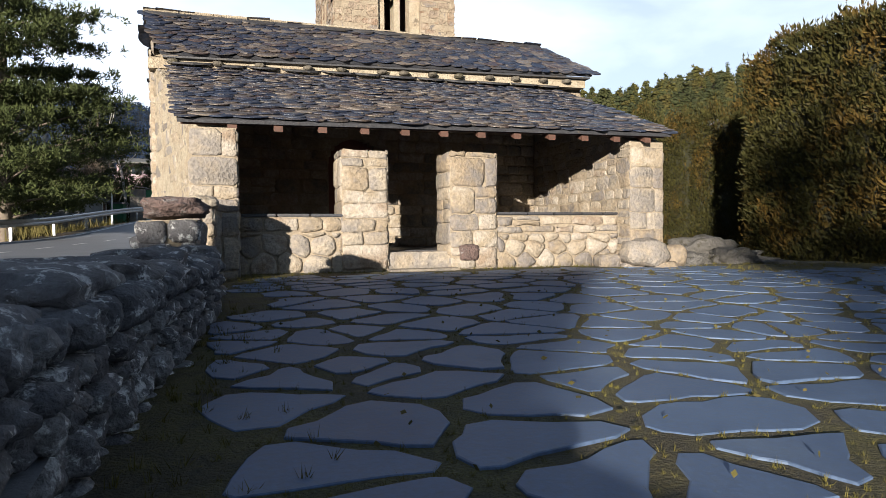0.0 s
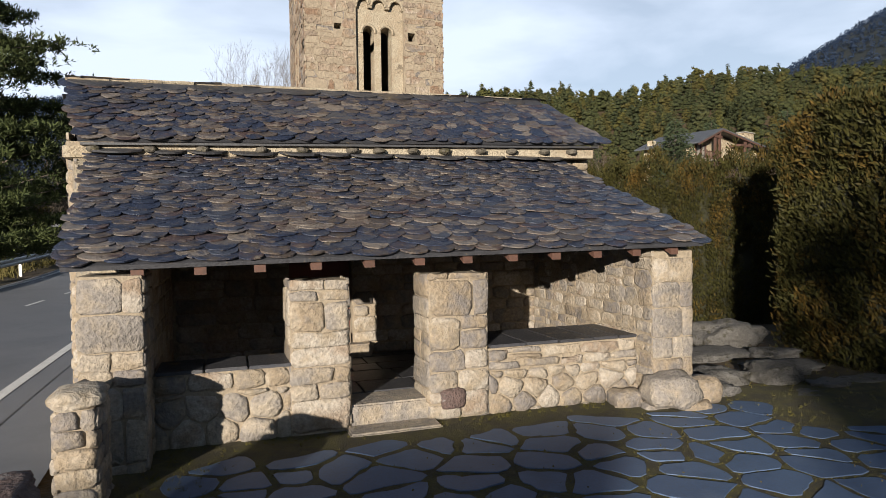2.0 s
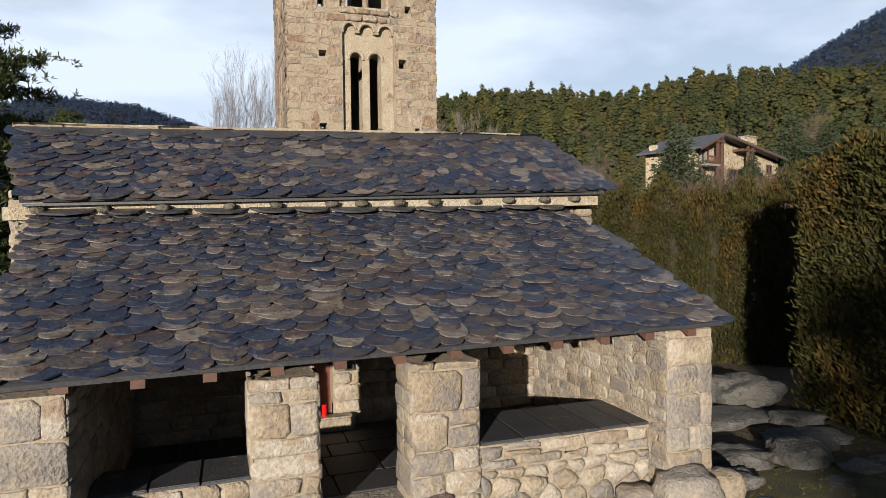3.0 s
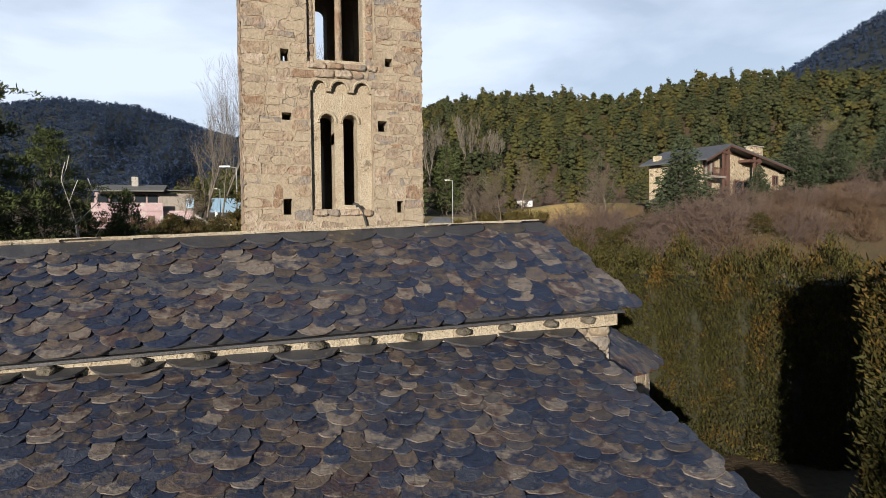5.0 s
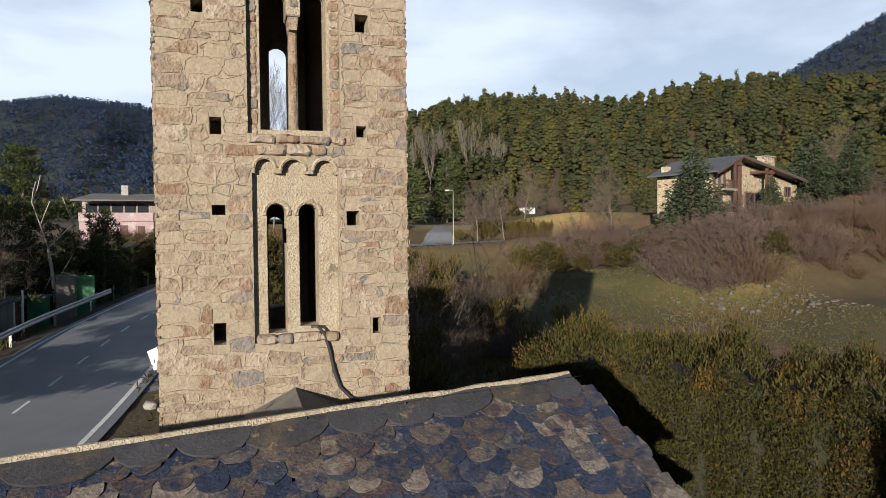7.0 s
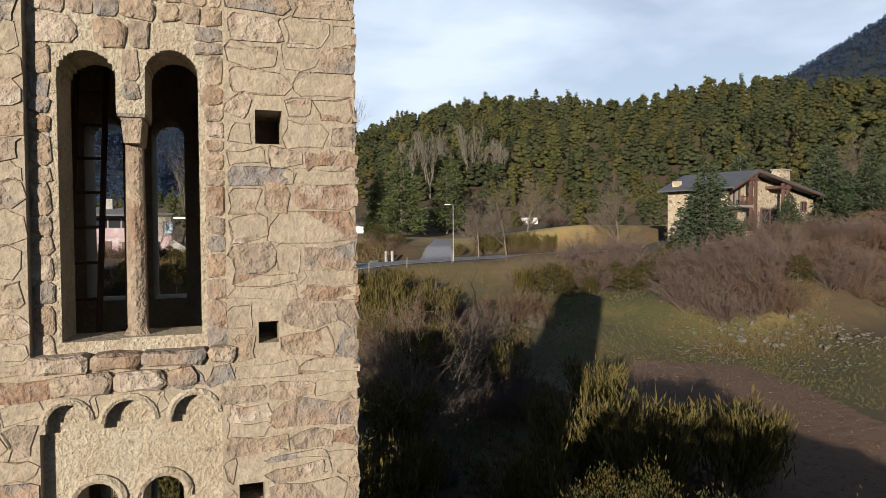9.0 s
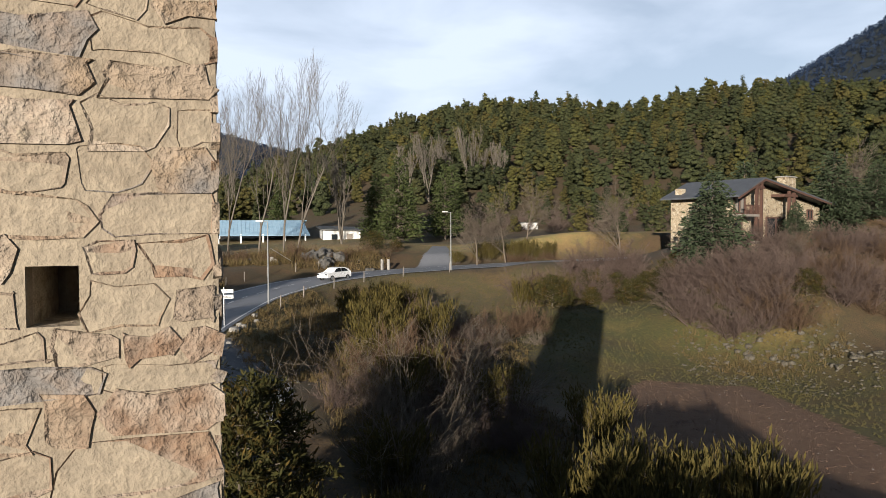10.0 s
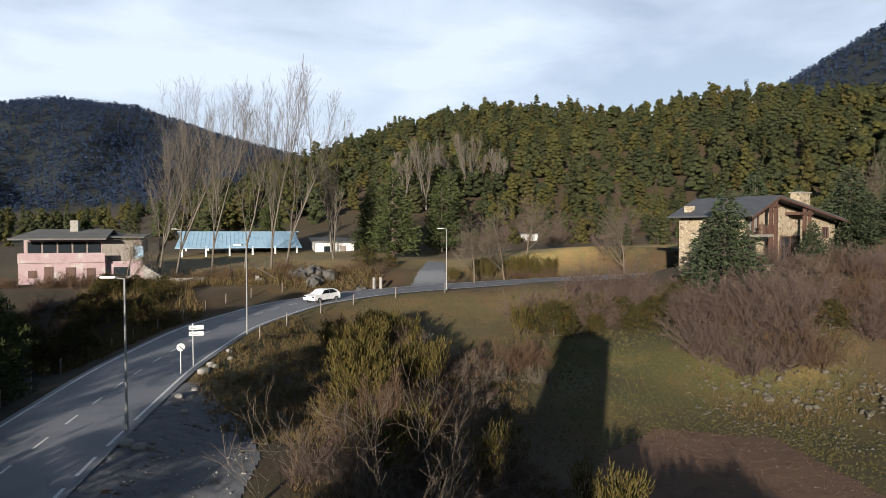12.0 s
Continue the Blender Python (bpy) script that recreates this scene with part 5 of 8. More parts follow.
while y < 5.4:
    s = rng.uniform(0.16, 0.34)
    for k, off in enumerate((0.10, 0.40)):
        bm = bmesh.new()
        w = rng.uniform(0.16, 0.22)
        lump(bm, (wall_x(y) - off - rng.uniform(0, 0.05), y + s, 1.20 + rng.uniform(-0.03, 0.05)), (w, s * 1.08, rng.uniform(0.06, 0.10)), 500 + i, 3, 0.30)
        part("capstone", bm, DRYSTONE, drywall)
        i += 1
    y += 2 * s * 0.96

pier = empty("gate_pier", (0.0, 5.65, 0.75), "squat stone gate pier topped by a dark red boulder", "gate pier")
body = part("body", boxed(-0.20, 5.36, 0.6, 0.20, 5.92, 1.50), MORTAR, pier)
faces_of(321, body, -0.22, 5.34, 0.22, 5.94, 0.72, 1.50, (0.10, 0.2), (0.14, 0.26), "SEWN", mat=DRYSTONE, proud=(0.01, 0.045), jit=0.015)
bm = bmesh.new()
lump(bm, (0.03, 5.62, 1.60), (0.24, 0.34, 0.085), 77, 4, 0.22)
part("capstone", bm, REDSTONE, pier, "dark reddish boulder capstone")
slim = empty("gate_pier", (0.13, 7.45, 0.75), "slim pale stone gate pier against the church corner", "gate pier")
body = part("body", boxed(0.0, 7.23, 0.6, 0.26, 7.72, 1.66), MORTAR, slim)
faces_of(331, body, -0.02, 7.21, 0.28, 7.74, 0.74, 1.66, (0.11, 0.17), (0.12, 0.24), "SEWN", proud=(0.008, 0.03))
bm = bmesh.new()
lump(bm, (0.13, 7.45, 1.72), (0.20, 0.27, 0.085), 78, 3, 0.25)
part("capstone", bm, GRANITE, slim)
for i, (c, s) in enumerate((((0.10, 6.75, 0.82), (0.24, 0.22, 0.12)), ((0.22, 6.35, 0.80), (0.2, 0.2, 0.1)), ((-0.1, 6.3, 0.92), (0.16, 0.2, 0.14)))):
    bm = bmesh.new()
    lump(bm, c, s, 80 + i, 3, 0.3)
    thing("fieldstone", bm, DRYSTONE, "loose grey fieldstone lying between the gate piers", "stone", "stones between the piers")
# outcrop and boulders east of the porch
for i, (c, s) in enumerate((((7.22, 8.42, 0.84), (0.24, 0.22, 0.15)), ((7.75, 8.95, 0.84), (0.42, 0.30, 0.20)), ((8.5, 8.75, 0.86), (0.40, 0.32, 0.27)), ((9.3, 9.3, 0.80), (0.7, 0.45, 0.10)), ((8.9, 10.5, 0.80), (0.9, 0.5, 0.14)),
                            ((10.0, 11.2, 0.95), (0.6, 0.5, 0.33)), ((8.0, 10.9, 0.85), (0.5, 0.5, 0.2)), ((9.9, 8.3, 0.78), (0.5, 0.25, 0.07)), ((7.3, 10.4, 0.82), (0.35, 0.5, 0.14)), ((8.9, 7.7, 0.775), (0.7, 0.28, 0.05)),
                            ((8.1, 8.1, 0.78), (0.55, 0.3, 0.06)), ((9.0, 8.25, 0.80), (0.3, 0.2, 0.10)), ((9.75, 9.9, 0.84), (0.35, 0.3, 0.16)), ((9.6, 13.2, 0.8), (0.3, 0.3, 0.2)))):
    bm = bmesh.new()
    lump(bm, c, (s[0], s[1], s[2] * 0.8), 120 + i, 4, 0.32)
    thing("boulder", bm, ROCK, "grey weathered boulder half sunk in the ground by the church", "boulder", "boulders by the church")
# ---- plants: makers ----
def joined(name, chunks, mats, ids=None, smooth=False):
    """One mesh out of numpy chunks of vertices and triangles."""
    vs, fs, mi, off = [], [], [], 0
    for k, (v, f) in enumerate(chunks):
        vs.append(v)
        fs.append(f + off)
        mi.append(np.full(len(f), ids[k] if ids else 0))
        off += len(v)
    v, f, mi = np.concatenate(vs).astype(np.float32), np.concatenate(fs).astype(np.int32), np.concatenate(mi).astype(np.int32)
    me = bpy.data.meshes.new(name)
    me.vertices.add(len(v))
    me.vertices.foreach_set("co", v.ravel())
    me.loops.add(3 * len(f))
    me.loops.foreach_set("vertex_index", f.ravel())
    me.polygons.add(len(f))
    me.polygons.foreach_set("loop_start", np.arange(0, 3 * len(f), 3, dtype=np.int32))
    for m in mats:
        me.materials.append(m)
    me.polygons.foreach_set("material_index", mi)
    if smooth:
        me.polygons.foreach_set("use_smooth", [True] * len(f))
    me.update(calc_edges=True)
    return me


def sprays(rs, origin, way, length, width, droop=0.0):
    """A leaf blade at each origin along each way."""
    n = len(origin)
    way = way / np.linalg.norm(way, axis=1, keepdims=True)
    rnd = rs.normal(size=(n, 3))
    a = np.cross(way, rnd)
    a /= np.linalg.norm(a, axis=1, keepdims=True) + 1e-9
    L, W = np.broadcast_to(length, n)[:, None], np.broadcast_to(width, n)[:, None] * 1.4
    tip = origin + way * L - np.array([0, 0, 1.0]) * droop * L
    mid = origin + way * L * 0.45
    v = np.stack([origin, mid + a * W, tip, mid - a * W], 1).reshape(-1, 3)
    t = np.array([[0, 1, 2], [0, 2, 3]])
    f = (np.arange(n)[:, None, None] * 4 + t).reshape(-1, 3)
    return v, f


def limbs(rs, tips, n=3):
    """Tapered bars from rows of (start, end, radius, radius)."""
    s = np.array([t[0] for t in tips], float)
    e = np.array([t[1] for t in tips], float)
    r0, r1 = np.array([t[2] for t in tips]), np.array([t[3] for t in tips])
    d = e - s
    d /= np.linalg.norm(d, axis=1, keepdims=True) + 1e-9
    a = np.cross(d, np.where(np.abs(d[:, 2:]) > 0.9, [[1.0, 0, 0]], [[0, 0, 1.0]]))
    a /= np.linalg.norm(a, axis=1, keepdims=True) + 1e-9
    b = np.cross(d, a)
    vs = []
    for p, r in ((s, r0), (e, r1)):
        for k in range(n):
            c = 2 * math.pi * k / n
            vs.append(p + (a * math.cos(c) + b * math.sin(c)) * r[:, None])
    v = np.stack(vs, 1).reshape(-1, 3)
    t = []
    for k in range(n):
        m = (k + 1) % n
        t += [[k, m, n + m], [k, n + m, n + k]]
    f = (np.arange(len(s))[:, None, None] * 2 * n + np.array(t)).reshape(-1, 3)
    return v, f


def branching(rs, start, way, length, radius, levels, split, spread, rise, out, shrink=0.68, least=0.006, wob=0.12):
    """Limbs of a bare tree or bush, into out."""
    p, d = np.array(start, float), np.array(way, float)
    d /= np.linalg.norm(d)
    seg = 3 if levels > 1 else 2
    r = radius
    for i in range(seg):
        d2 = d + rs.normal(size=3) * wob + np.array([0, 0, rise * 0.3])
        d2 /= np.linalg.norm(d2)
        q = p + d2 * length / seg
        r2 = max(least, r * (0.82 if levels > 0 else 0.5))
        out.append((p, q, r, r2))
        if levels > 0:
            for _ in range(split if i == seg - 1 else max(0, split - 1 - (rs.rand() < 0.4))):
                e = d2 + rs.normal(size=3) * spread + np.array([0, 0, rise])
                branching(rs, q, e, length * shrink * rs.uniform(0.7, 1.15), max(least, r2 * 0.62), levels - 1, split, spread, rise, out, shrink, least, wob)
        p, d, r = q, d2, r2


def conifer_parts(seed, h, radius, whorls, per, size, base=0.12, ragged=0.25, up=0.0):
    """Trunk and crown of a conifer standing at the origin."""
    rs = np.random.RandomState(seed)
    tips = [((0, 0, -0.3), (0, 0, h * 0.5), 0.028 * h * 0.6, 0.018 * h * 0.6), ((0, 0, h * 0.5), (0, 0, h), 0.018 * h * 0.6, 0.01)]
    org, way, ln = [], [], []
    for i in range(whorls):
        t = base + (1 - base) * (i + rs.rand()) / whorls
        reach = radius * (1 - t) ** 0.75 * (0.55 + 0.45 * min(1, (t - base) * 6 + 0.4))
        k = max(3, int(per * (1 - 0.5 * t)))
        for j in range(k):
            a = rs.uniform(0, 2 * math.pi)
            rr = reach * rs.uniform(1 - ragged * 1.6, 1 + ragged * 0.6)
            z = t * h + rs.normal() * h * 0.012
            end = np.array([math.cos(a) * rr, math.sin(a) * rr, z + rr * (0.05 + up) - 0.10 * rr])
            start = np.array([0, 0, z - 0.05 * rr])
            if rr > 0.5:
                tips.append((tuple(start), tuple(end * 0.9 + start * 0.1), 0.012 * h * (1 - t) * 0.35 + 0.008, 0.006))
            m = max(2, int(rr / size * 2.2))
            for q in range(m):
                f = 0.25 + 0.75 * (q + rs.rand()) / m
                org.append(start + (end - start) * f + rs.normal(size=3) * size * 0.35)
                way.append((end - start) / (rr + 1e-6) + rs.normal(size=3) * 0.65 + np.array([0, 0, 0.15 + up]))
                ln.append(size * rs.uniform(0.7, 1.3))
    org, way, ln = np.array(org), np.array(way), np.array(ln)
    return limbs(rs, tips, 5), sprays(rs, org, way, ln * 1.35, ln * 0.15, 0.12)


def pine_parts(seed, h, radius, limbs_n, size, bare=0.3, tufts_n=16, blades=12):
    """Trunk and crown of a broad pine: spreading limbs that carry pads of needle tufts."""
    rs = np.random.RandomState(seed)
    tips = [((0, 0, -0.3), (0.1, 0, h * 0.45), 0.02 * h, 0.015 * h), ((0.1, 0, h * 0.45), (0, 0.1, h * 0.95), 0.015 * h, 0.02)]
    cen = []
    for i in range(limbs_n):
        t = bare + (1 - bare) * (i + rs.rand()) / limbs_n
        env = math.sin(min(1.0, (1 - t) / (1 - bare) * 0.88 + 0.10) * math.pi * 0.62)
        a, rr = 2.4 * i + rs.normal() * 0.3, radius * env * rs.uniform(0.62, 1.1)
        start = np.array([0, 0, t * h - 0.10 * rr])
        end = np.array([math.cos(a) * rr, math.sin(a) * rr, t * h + rr * rs.uniform(0.0, 0.28)])
        tips.append((tuple(start), tuple(end), 0.004 * h * (1.1 - t) + 0.012, 0.01))
        k = max(3, int(tufts_n * (0.45 + 0.75 * env)))
        f = 0.30 + 0.72 * rs.rand(k) ** 0.75
        wide = rr * 0.15 + size * 0.9
        c = start + (end - start) * f[:, None] + rs.normal(size=(k, 3)) * np.array([wide, wide, size * 0.38]) * (1.2 - 0.5 * f[:, None])
        cen.append(c)
    cen = np.concatenate(cen)
    o = np.repeat(cen, blades, 0) + rs.normal(size=(len(cen) * blades, 3)) * size * 0.35
    out = o.copy()
    out[:, 2] = 0
    out /= np.linalg.norm(out, axis=1, keepdims=True) + 0.3
    w = rs.normal(size=o.shape) * 0.75 + out * 0.45 + np.array([0, 0, 0.75])
    ln = size * rs.uniform(0.7, 1.3, len(o))
    return limbs(rs, tips, 5), sprays(rs, o, w, ln, ln * 0.085, 0.0)


def crown_tris(seed, h, radius, n, size, base=0.1, layers=9, power=0.8, up=0.25, droop=0.18, blunt=0.0):
    """A far conifer's crown of single needle sprays in rough layers."""
    rs = np.random.RandomState(seed)
    t = rs.rand(n) ** 1.3
    lay_ = np.floor(t * layers)
    t = 0.6 * t + 0.4 * (lay_ + 0.5) / layers
    t = base + (1 - base) * t
    a = rs.uniform(0, 2 * math.pi, n)
    lobes = 1 + 0.28 * np.sin(a * (2 + lay_ % 3) + lay_ * 2.4) + 0.12 * rs.normal(size=n)
    reach = radius * np.clip(1 - (t - base) / (1 - base) + blunt, 0.03, 1) ** power * lobes
    f = rs.rand(n) ** 0.55
    o = np.stack([np.cos(a), np.sin(a), np.zeros(n)], 1)
    p = o * (reach * f)[:, None]
    p[:, 2] = h * t - droop * reach * f + rs.normal(size=n) * h * 0.012
    d = o * 0.75 + rs.normal(size=(n, 3)) * 0.42 + np.array([0, 0, up - 0.45])
    d /= np.linalg.norm(d, axis=1, keepdims=True)
    side = np.stack([-np.sin(a), np.cos(a), np.zeros(n)], 1) + rs.normal(size=(n, 3)) * 0.45
    side /= np.linalg.norm(side, axis=1, keepdims=True)
    L = size * rs.uniform(0.6, 1.35, n)[:, None]
    v = np.stack([p - side * L * 0.26, p + side * L * 0.26, p + d * L], 1).reshape(-1, 3)
    trunk = limbs(rs, [((0, 0, -0.5), (0, 0, h * 0.9), 0.018 * h, 0.02)], 3)
    return np.concatenate([v, trunk[0]]), np.concatenate([np.arange(3 * n).reshape(-1, 3), trunk[1] + 3 * n])


def merge(*chunks):
    vs, fs, k = [], [], 0
    for v, f in chunks:
        vs.append(v)
        fs.append(f + k)
        k += len(v)
    return np.concatenate(vs), np.concatenate(fs)


def blades_of(tips, rs):
    """Fine twigs, each one narrow blade, from rows of (start, end, radius)."""
    p, e, r = np.array([q[0] for q in tips], float), np.array([q[1] for q in tips], float), np.array([q[2] for q in tips], float)
    d = np.cross(e - p, rs.normal(size=p.shape))
    d /= np.linalg.norm(d, axis=1, keepdims=True) + 1e-9
    v = np.stack([p - d * r[:, None], p + d * r[:, None], e], 1).reshape(-1, 3)
    return v, np.arange(len(v)).reshape(-1, 3)


def bush_parts(seed, h, stems, subs, twigs, fan=0.42, thick=0.010, wide=0.22):
    """A leafless bush: curved stems, side shoots and a dome of fine twigs."""
    rs = np.random.RandomState(seed)
    bars, fine = [], []
    unit = lambda q: q / (np.linalg.norm(q) + 1e-9)  # noqa: E731
    for _ in range(stems):
        p = np.array([rs.normal() * wide, rs.normal() * wide, -0.15])
        d = unit(np.array([rs.normal() * fan, rs.normal() * fan, 1.0]))
        ln = h * rs.uniform(0.6, 1.0) * (0.72 + 0.28 * d[2])
        q1 = p + d * ln * 0.5
        d2 = unit(d + rs.normal(size=3) * 0.26 + np.array([0, 0, 0.05]))
        q2 = q1 + d2 * ln * 0.5
        bars += [(p, q1, thick * 2.0, thick * 1.4), (q1, q2, thick * 1.4, thick * 0.5)]
        for _ in range(subs):
            f = rs.uniform(0.12, 0.97)
            o = p + (q1 - p) * f * 2 if f < 0.5 else q1 + (q2 - q1) * (f - 0.5) * 2
            e = unit(d2 * 0.7 + rs.normal(size=3) * 0.55 + np.array([0, 0, 0.2]))
            l2 = h * rs.uniform(0.16, 0.40) * (1.15 - f * 0.5)
            end = o + e * l2
            bars.append((o, end, thick * 0.8, thick * 0.35))
            for _ in range(twigs):
                g = rs.uniform(0.1, 1.0)
                w = unit(e * 0.7 + rs.normal(size=3) * 0.55 + np.array([0, 0, 0.2]))
                o2 = o + (end - o) * g
                fine.append((o2, o2 + w * h * rs.uniform(0.06, 0.17), thick * 0.5))
    return merge(limbs(rs, bars, 3), blades_of(fine, rs))


def plant(name, place, parts, mats, names, label, category, group="", scale=1.0, turn=0.0):
    ob = empty(name, place, label, category, group)
    ob.rotation_euler = (0, 0, turn)
    ob.scale = (scale, scale, scale)
    for nm, ch, mat in zip(names, parts, mats):
        o = new(nm, joined(nm, [ch], [mat]))
        o.parent = ob
    return ob


def spread_copies(first, places, seed, low=0.8, high=1.25):
    rs = np.random.RandomState(seed)
    for x, y in places:
        s = rs.uniform(low, high) * first.scale.x
        m = pose(x, y, height(x, y) - 0.05, 0, 0, rs.uniform(0, 360))
        keep = first.scale.copy()
        first.scale = (s, s, s * rs.uniform(0.9, 1.1))
        copy_thing(first, m)
        first.scale = keep


def stand(kind, x, y):
    return (x, y, height(x, y) - 0.05)


# ---- hedges ----
def hedge(name, a, b, thick, top, seed, count, label, leaf=0.066, ragged=1.0):
    """A tall clipped hedge from a to b, its face to the left of that way."""
    rs = np.random.RandomState(seed)
    a, b = np.array(a, float), np.array(b, float)
    d = b - a
    ln = np.linalg.norm(d)
    d /= ln
    side = np.array([d[1], -d[0]])
    z0 = min(height(*a), height(*b)) - 0.1
    ob = empty(name, (float((a[0] + b[0]) / 2), float((a[1] + b[1]) / 2), z0), label, "hedge")
    org, way = [], []
    for _ in range(count):
        k = rs.rand()
        u, v, h = rs.uniform(0, ln), 0.0, rs.rand() ** 0.9
        tp = top + (0.22 * noise.noise(Vector((u * 0.9, seed, 0))) + 0.14 * noise.noise(Vector((u * 3.3, seed, 2)))) * ragged + 0.10 * ragged * max(0, noise.noise(Vector((u * 9, seed, 5))))
        tp -= 0.55 * max(0.0, 1 - (ln - u) / 0.9) ** 2
        col = u / 0.95 + 0.3 * noise.noise(Vector((u * 0.7, seed, 9)))
        bulge = abs(math.sin(math.pi * col)) * (ragged - 1)
        tp += (ragged - 1) * (0.40 * bulge + 0.68 * noise.noise(Vector((math.floor(col) * 5.3, seed, 1))) - 0.24)
        swell = 0.22 * bulge - 0.14 * (ragged - 1) + 0.18 * noise.noise(Vector((u * 0.8, h * 3.5, seed))) + 0.12 * noise.noise(Vector((u * 2.6, h * 9, seed))) + 0.07 * noise.noise(Vector((u * 7, h * 26, seed)))
        if k < 0.52:
            v, n = -swell - 0.22 * max(0, h - 0.75), np.array([-side[0], -side[1], 0.25])
            w = v + 0.10 * rs.rand()
            z = z0 + (tp - z0) * h
        elif k < 0.70:
            w, n = rs.uniform(0, thick), np.array([0, 0, 1.0])
            z = tp + (0.16 * noise.noise(Vector((u * 2, w * 2, seed))) + 0.12 * noise.noise(Vector((u * 5, w * 5, seed)))) * ragged + abs(rs.normal()) * 0.09 * ragged
        elif k < 0.85:
            u, n = (0.0 if rs.rand() < 0.5 else ln), None
            w, z = rs.uniform(0, thick), z0 + (tp - z0) * h
            n = np.array([*(d if u > 0 else -d), 0.25])
            u += rs.normal() * 0.06 + (swell if u > 0 else -swell)
        else:
            w, n = thick + swell, np.array([side[0], side[1], 0.25])
            z = z0 + (tp - z0) * h
        p = a + d * u + side * w
        org.append((p[0], p[1], z))
        way.append(n * 0.8 + rs.normal(size=3) * 0.62 + np.array([0, 0, 0.9]))
    org, way = np.array(org), np.array(way)
    L = leaf * rs.uniform(0.6, 1.7, len(org))
    o = new("leaves", joined("leaves", [sprays(rs, org, way, L * 1.35, L * 0.15)], [HEDGE]))
    adopt(o, ob)
    # a plain box inside, coloured near black as the shade behind the leaves
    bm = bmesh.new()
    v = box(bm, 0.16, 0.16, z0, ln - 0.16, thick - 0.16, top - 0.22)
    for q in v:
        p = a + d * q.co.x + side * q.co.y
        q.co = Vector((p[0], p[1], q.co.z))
    part("shade_core", bm, HEDGESHADE, ob)
    return ob


# the hedge's inner shade, put into a near-black colour
HEDGESHADE = surface("shaded_twigs", [(0.012, 0.013, 0.006), (0.03, 0.03, 0.014), (0.02, 0.02, 0.01)], 6, 30, 0.98, bump=1.0, depth=0.05)
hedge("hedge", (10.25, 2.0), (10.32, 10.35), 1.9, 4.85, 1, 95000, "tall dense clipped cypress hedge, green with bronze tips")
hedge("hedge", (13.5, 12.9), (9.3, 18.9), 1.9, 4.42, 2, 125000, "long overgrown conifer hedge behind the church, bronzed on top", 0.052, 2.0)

# ---- trees and shrubs ----
plant("pine_tree", stand(0, -7.7, 28.3), pine_parts(401, 12.8, 4.2, 74, 0.20, 0.08, 76, 20), (BARK, PINE), ("trunk", "crown"), "large dark pine with a broad ragged crown across the road", "pine tree")
pine_b = plant("pine_tree", stand(0, -12.5, 36.0), pine_parts(402, 9.0, 3.4, 46, 0.30, 0.12, 20, 11), (BARK, PINE), ("trunk", "crown"), "dark bushy pine among brush beside the road", "pine tree", "pines across the road")
# the copies farthest west are out of view, added to shade the bank
spread_copies(pine_b, [(-16, 29), (-17, 42), (-11.5, 51), (-15, 56), (-19, 62), (-22, 36), (-14, 47), (-20, 52), (-24, 60), (-12.6, 44), (-27, 48), (-26, 33), (-24, 40), (-29, 43)], 3, 0.6, 0.95)
small_pine = plant("young_pine", stand(0, -5.6, 58.5), pine_parts(403, 4.6, 1.5, 40, 0.2, 0.05, 14, 12), (BARK, PINE), ("trunk", "crown"), "young pine on the dark bank beside the road", "pine tree", "young pines")
plant("pine_tree", stand(0, -8.6, 52.0), pine_parts(406, 10.8, 2.9, 60, 0.24, 0.06, 26, 14), (BARK, PINE), ("trunk", "crown"), "dark ragged pine on the bank across the road", "pine tree", "pines across the road")
spread_copies(small_pine, [(-4.8, 55.4)], 39, 1.25, 1.3)
spread_copies(small_pine, [(-8.0, 60), (-7.0, 66), (-10, 58), (-6.8, 62)], 4, 0.5, 0.95)
house_fir = plant("fir_tree", stand(0, 49.2, 60.6), conifer_parts(404, 10.2, 4.7, 34, 22, 0.40, 0.03, 0.22, -0.06), (BARK, FIR), ("trunk", "crown"), "full dark-green fir in front of the stone house", "fir tree", "firs")
spread_copies(house_fir, [(61.8, 62.6)], 38, 0.42, 0.45)
spread_copies(house_fir, [(78, 66), (70, 78), (76, 70), (82, 62), (79, 80), (66, 84)], 5, 0.55, 1.25)
hut_fir = plant("fir_tree", stand(0, 29.8, 104.5), conifer_parts(405, 13.2, 4.4, 34, 18, 0.50, 0.06, 0.35, 0.1), (BARK, PINE), ("trunk", "crown"), "tall dark conifer beside the lane and white hut", "conifer", "conifers by the lane")
spread_copies(hut_fir, [(40.5, 114), (43.5, 118), (35.5, 121), (29, 116), (14, 128), (46, 126)], 6, 0.6, 0.95)


def bare_parts(seed, h, levels, split, spread, rise, radius, least, shrink=0.62, stems=1, wide=0.0):
    rs = np.random.RandomState(seed)
    out = []
    for _ in range(stems):
        p = np.array([rs.normal() * wide * 0.25, rs.normal() * wide * 0.25, -0.1])
        w = np.array([rs.normal() * wide, rs.normal() * wide, 1.0])
        branching(rs, p, w, h * rs.uniform(0.7, 1.1), radius, levels, split, spread, rise, out, shrink, least)
    stout = [q for q in out if q[2] > radius * 0.45]
    return limbs(rs, stout, 6), limbs(rs, [q for q in out if q[2] <= radius * 0.45], 3)


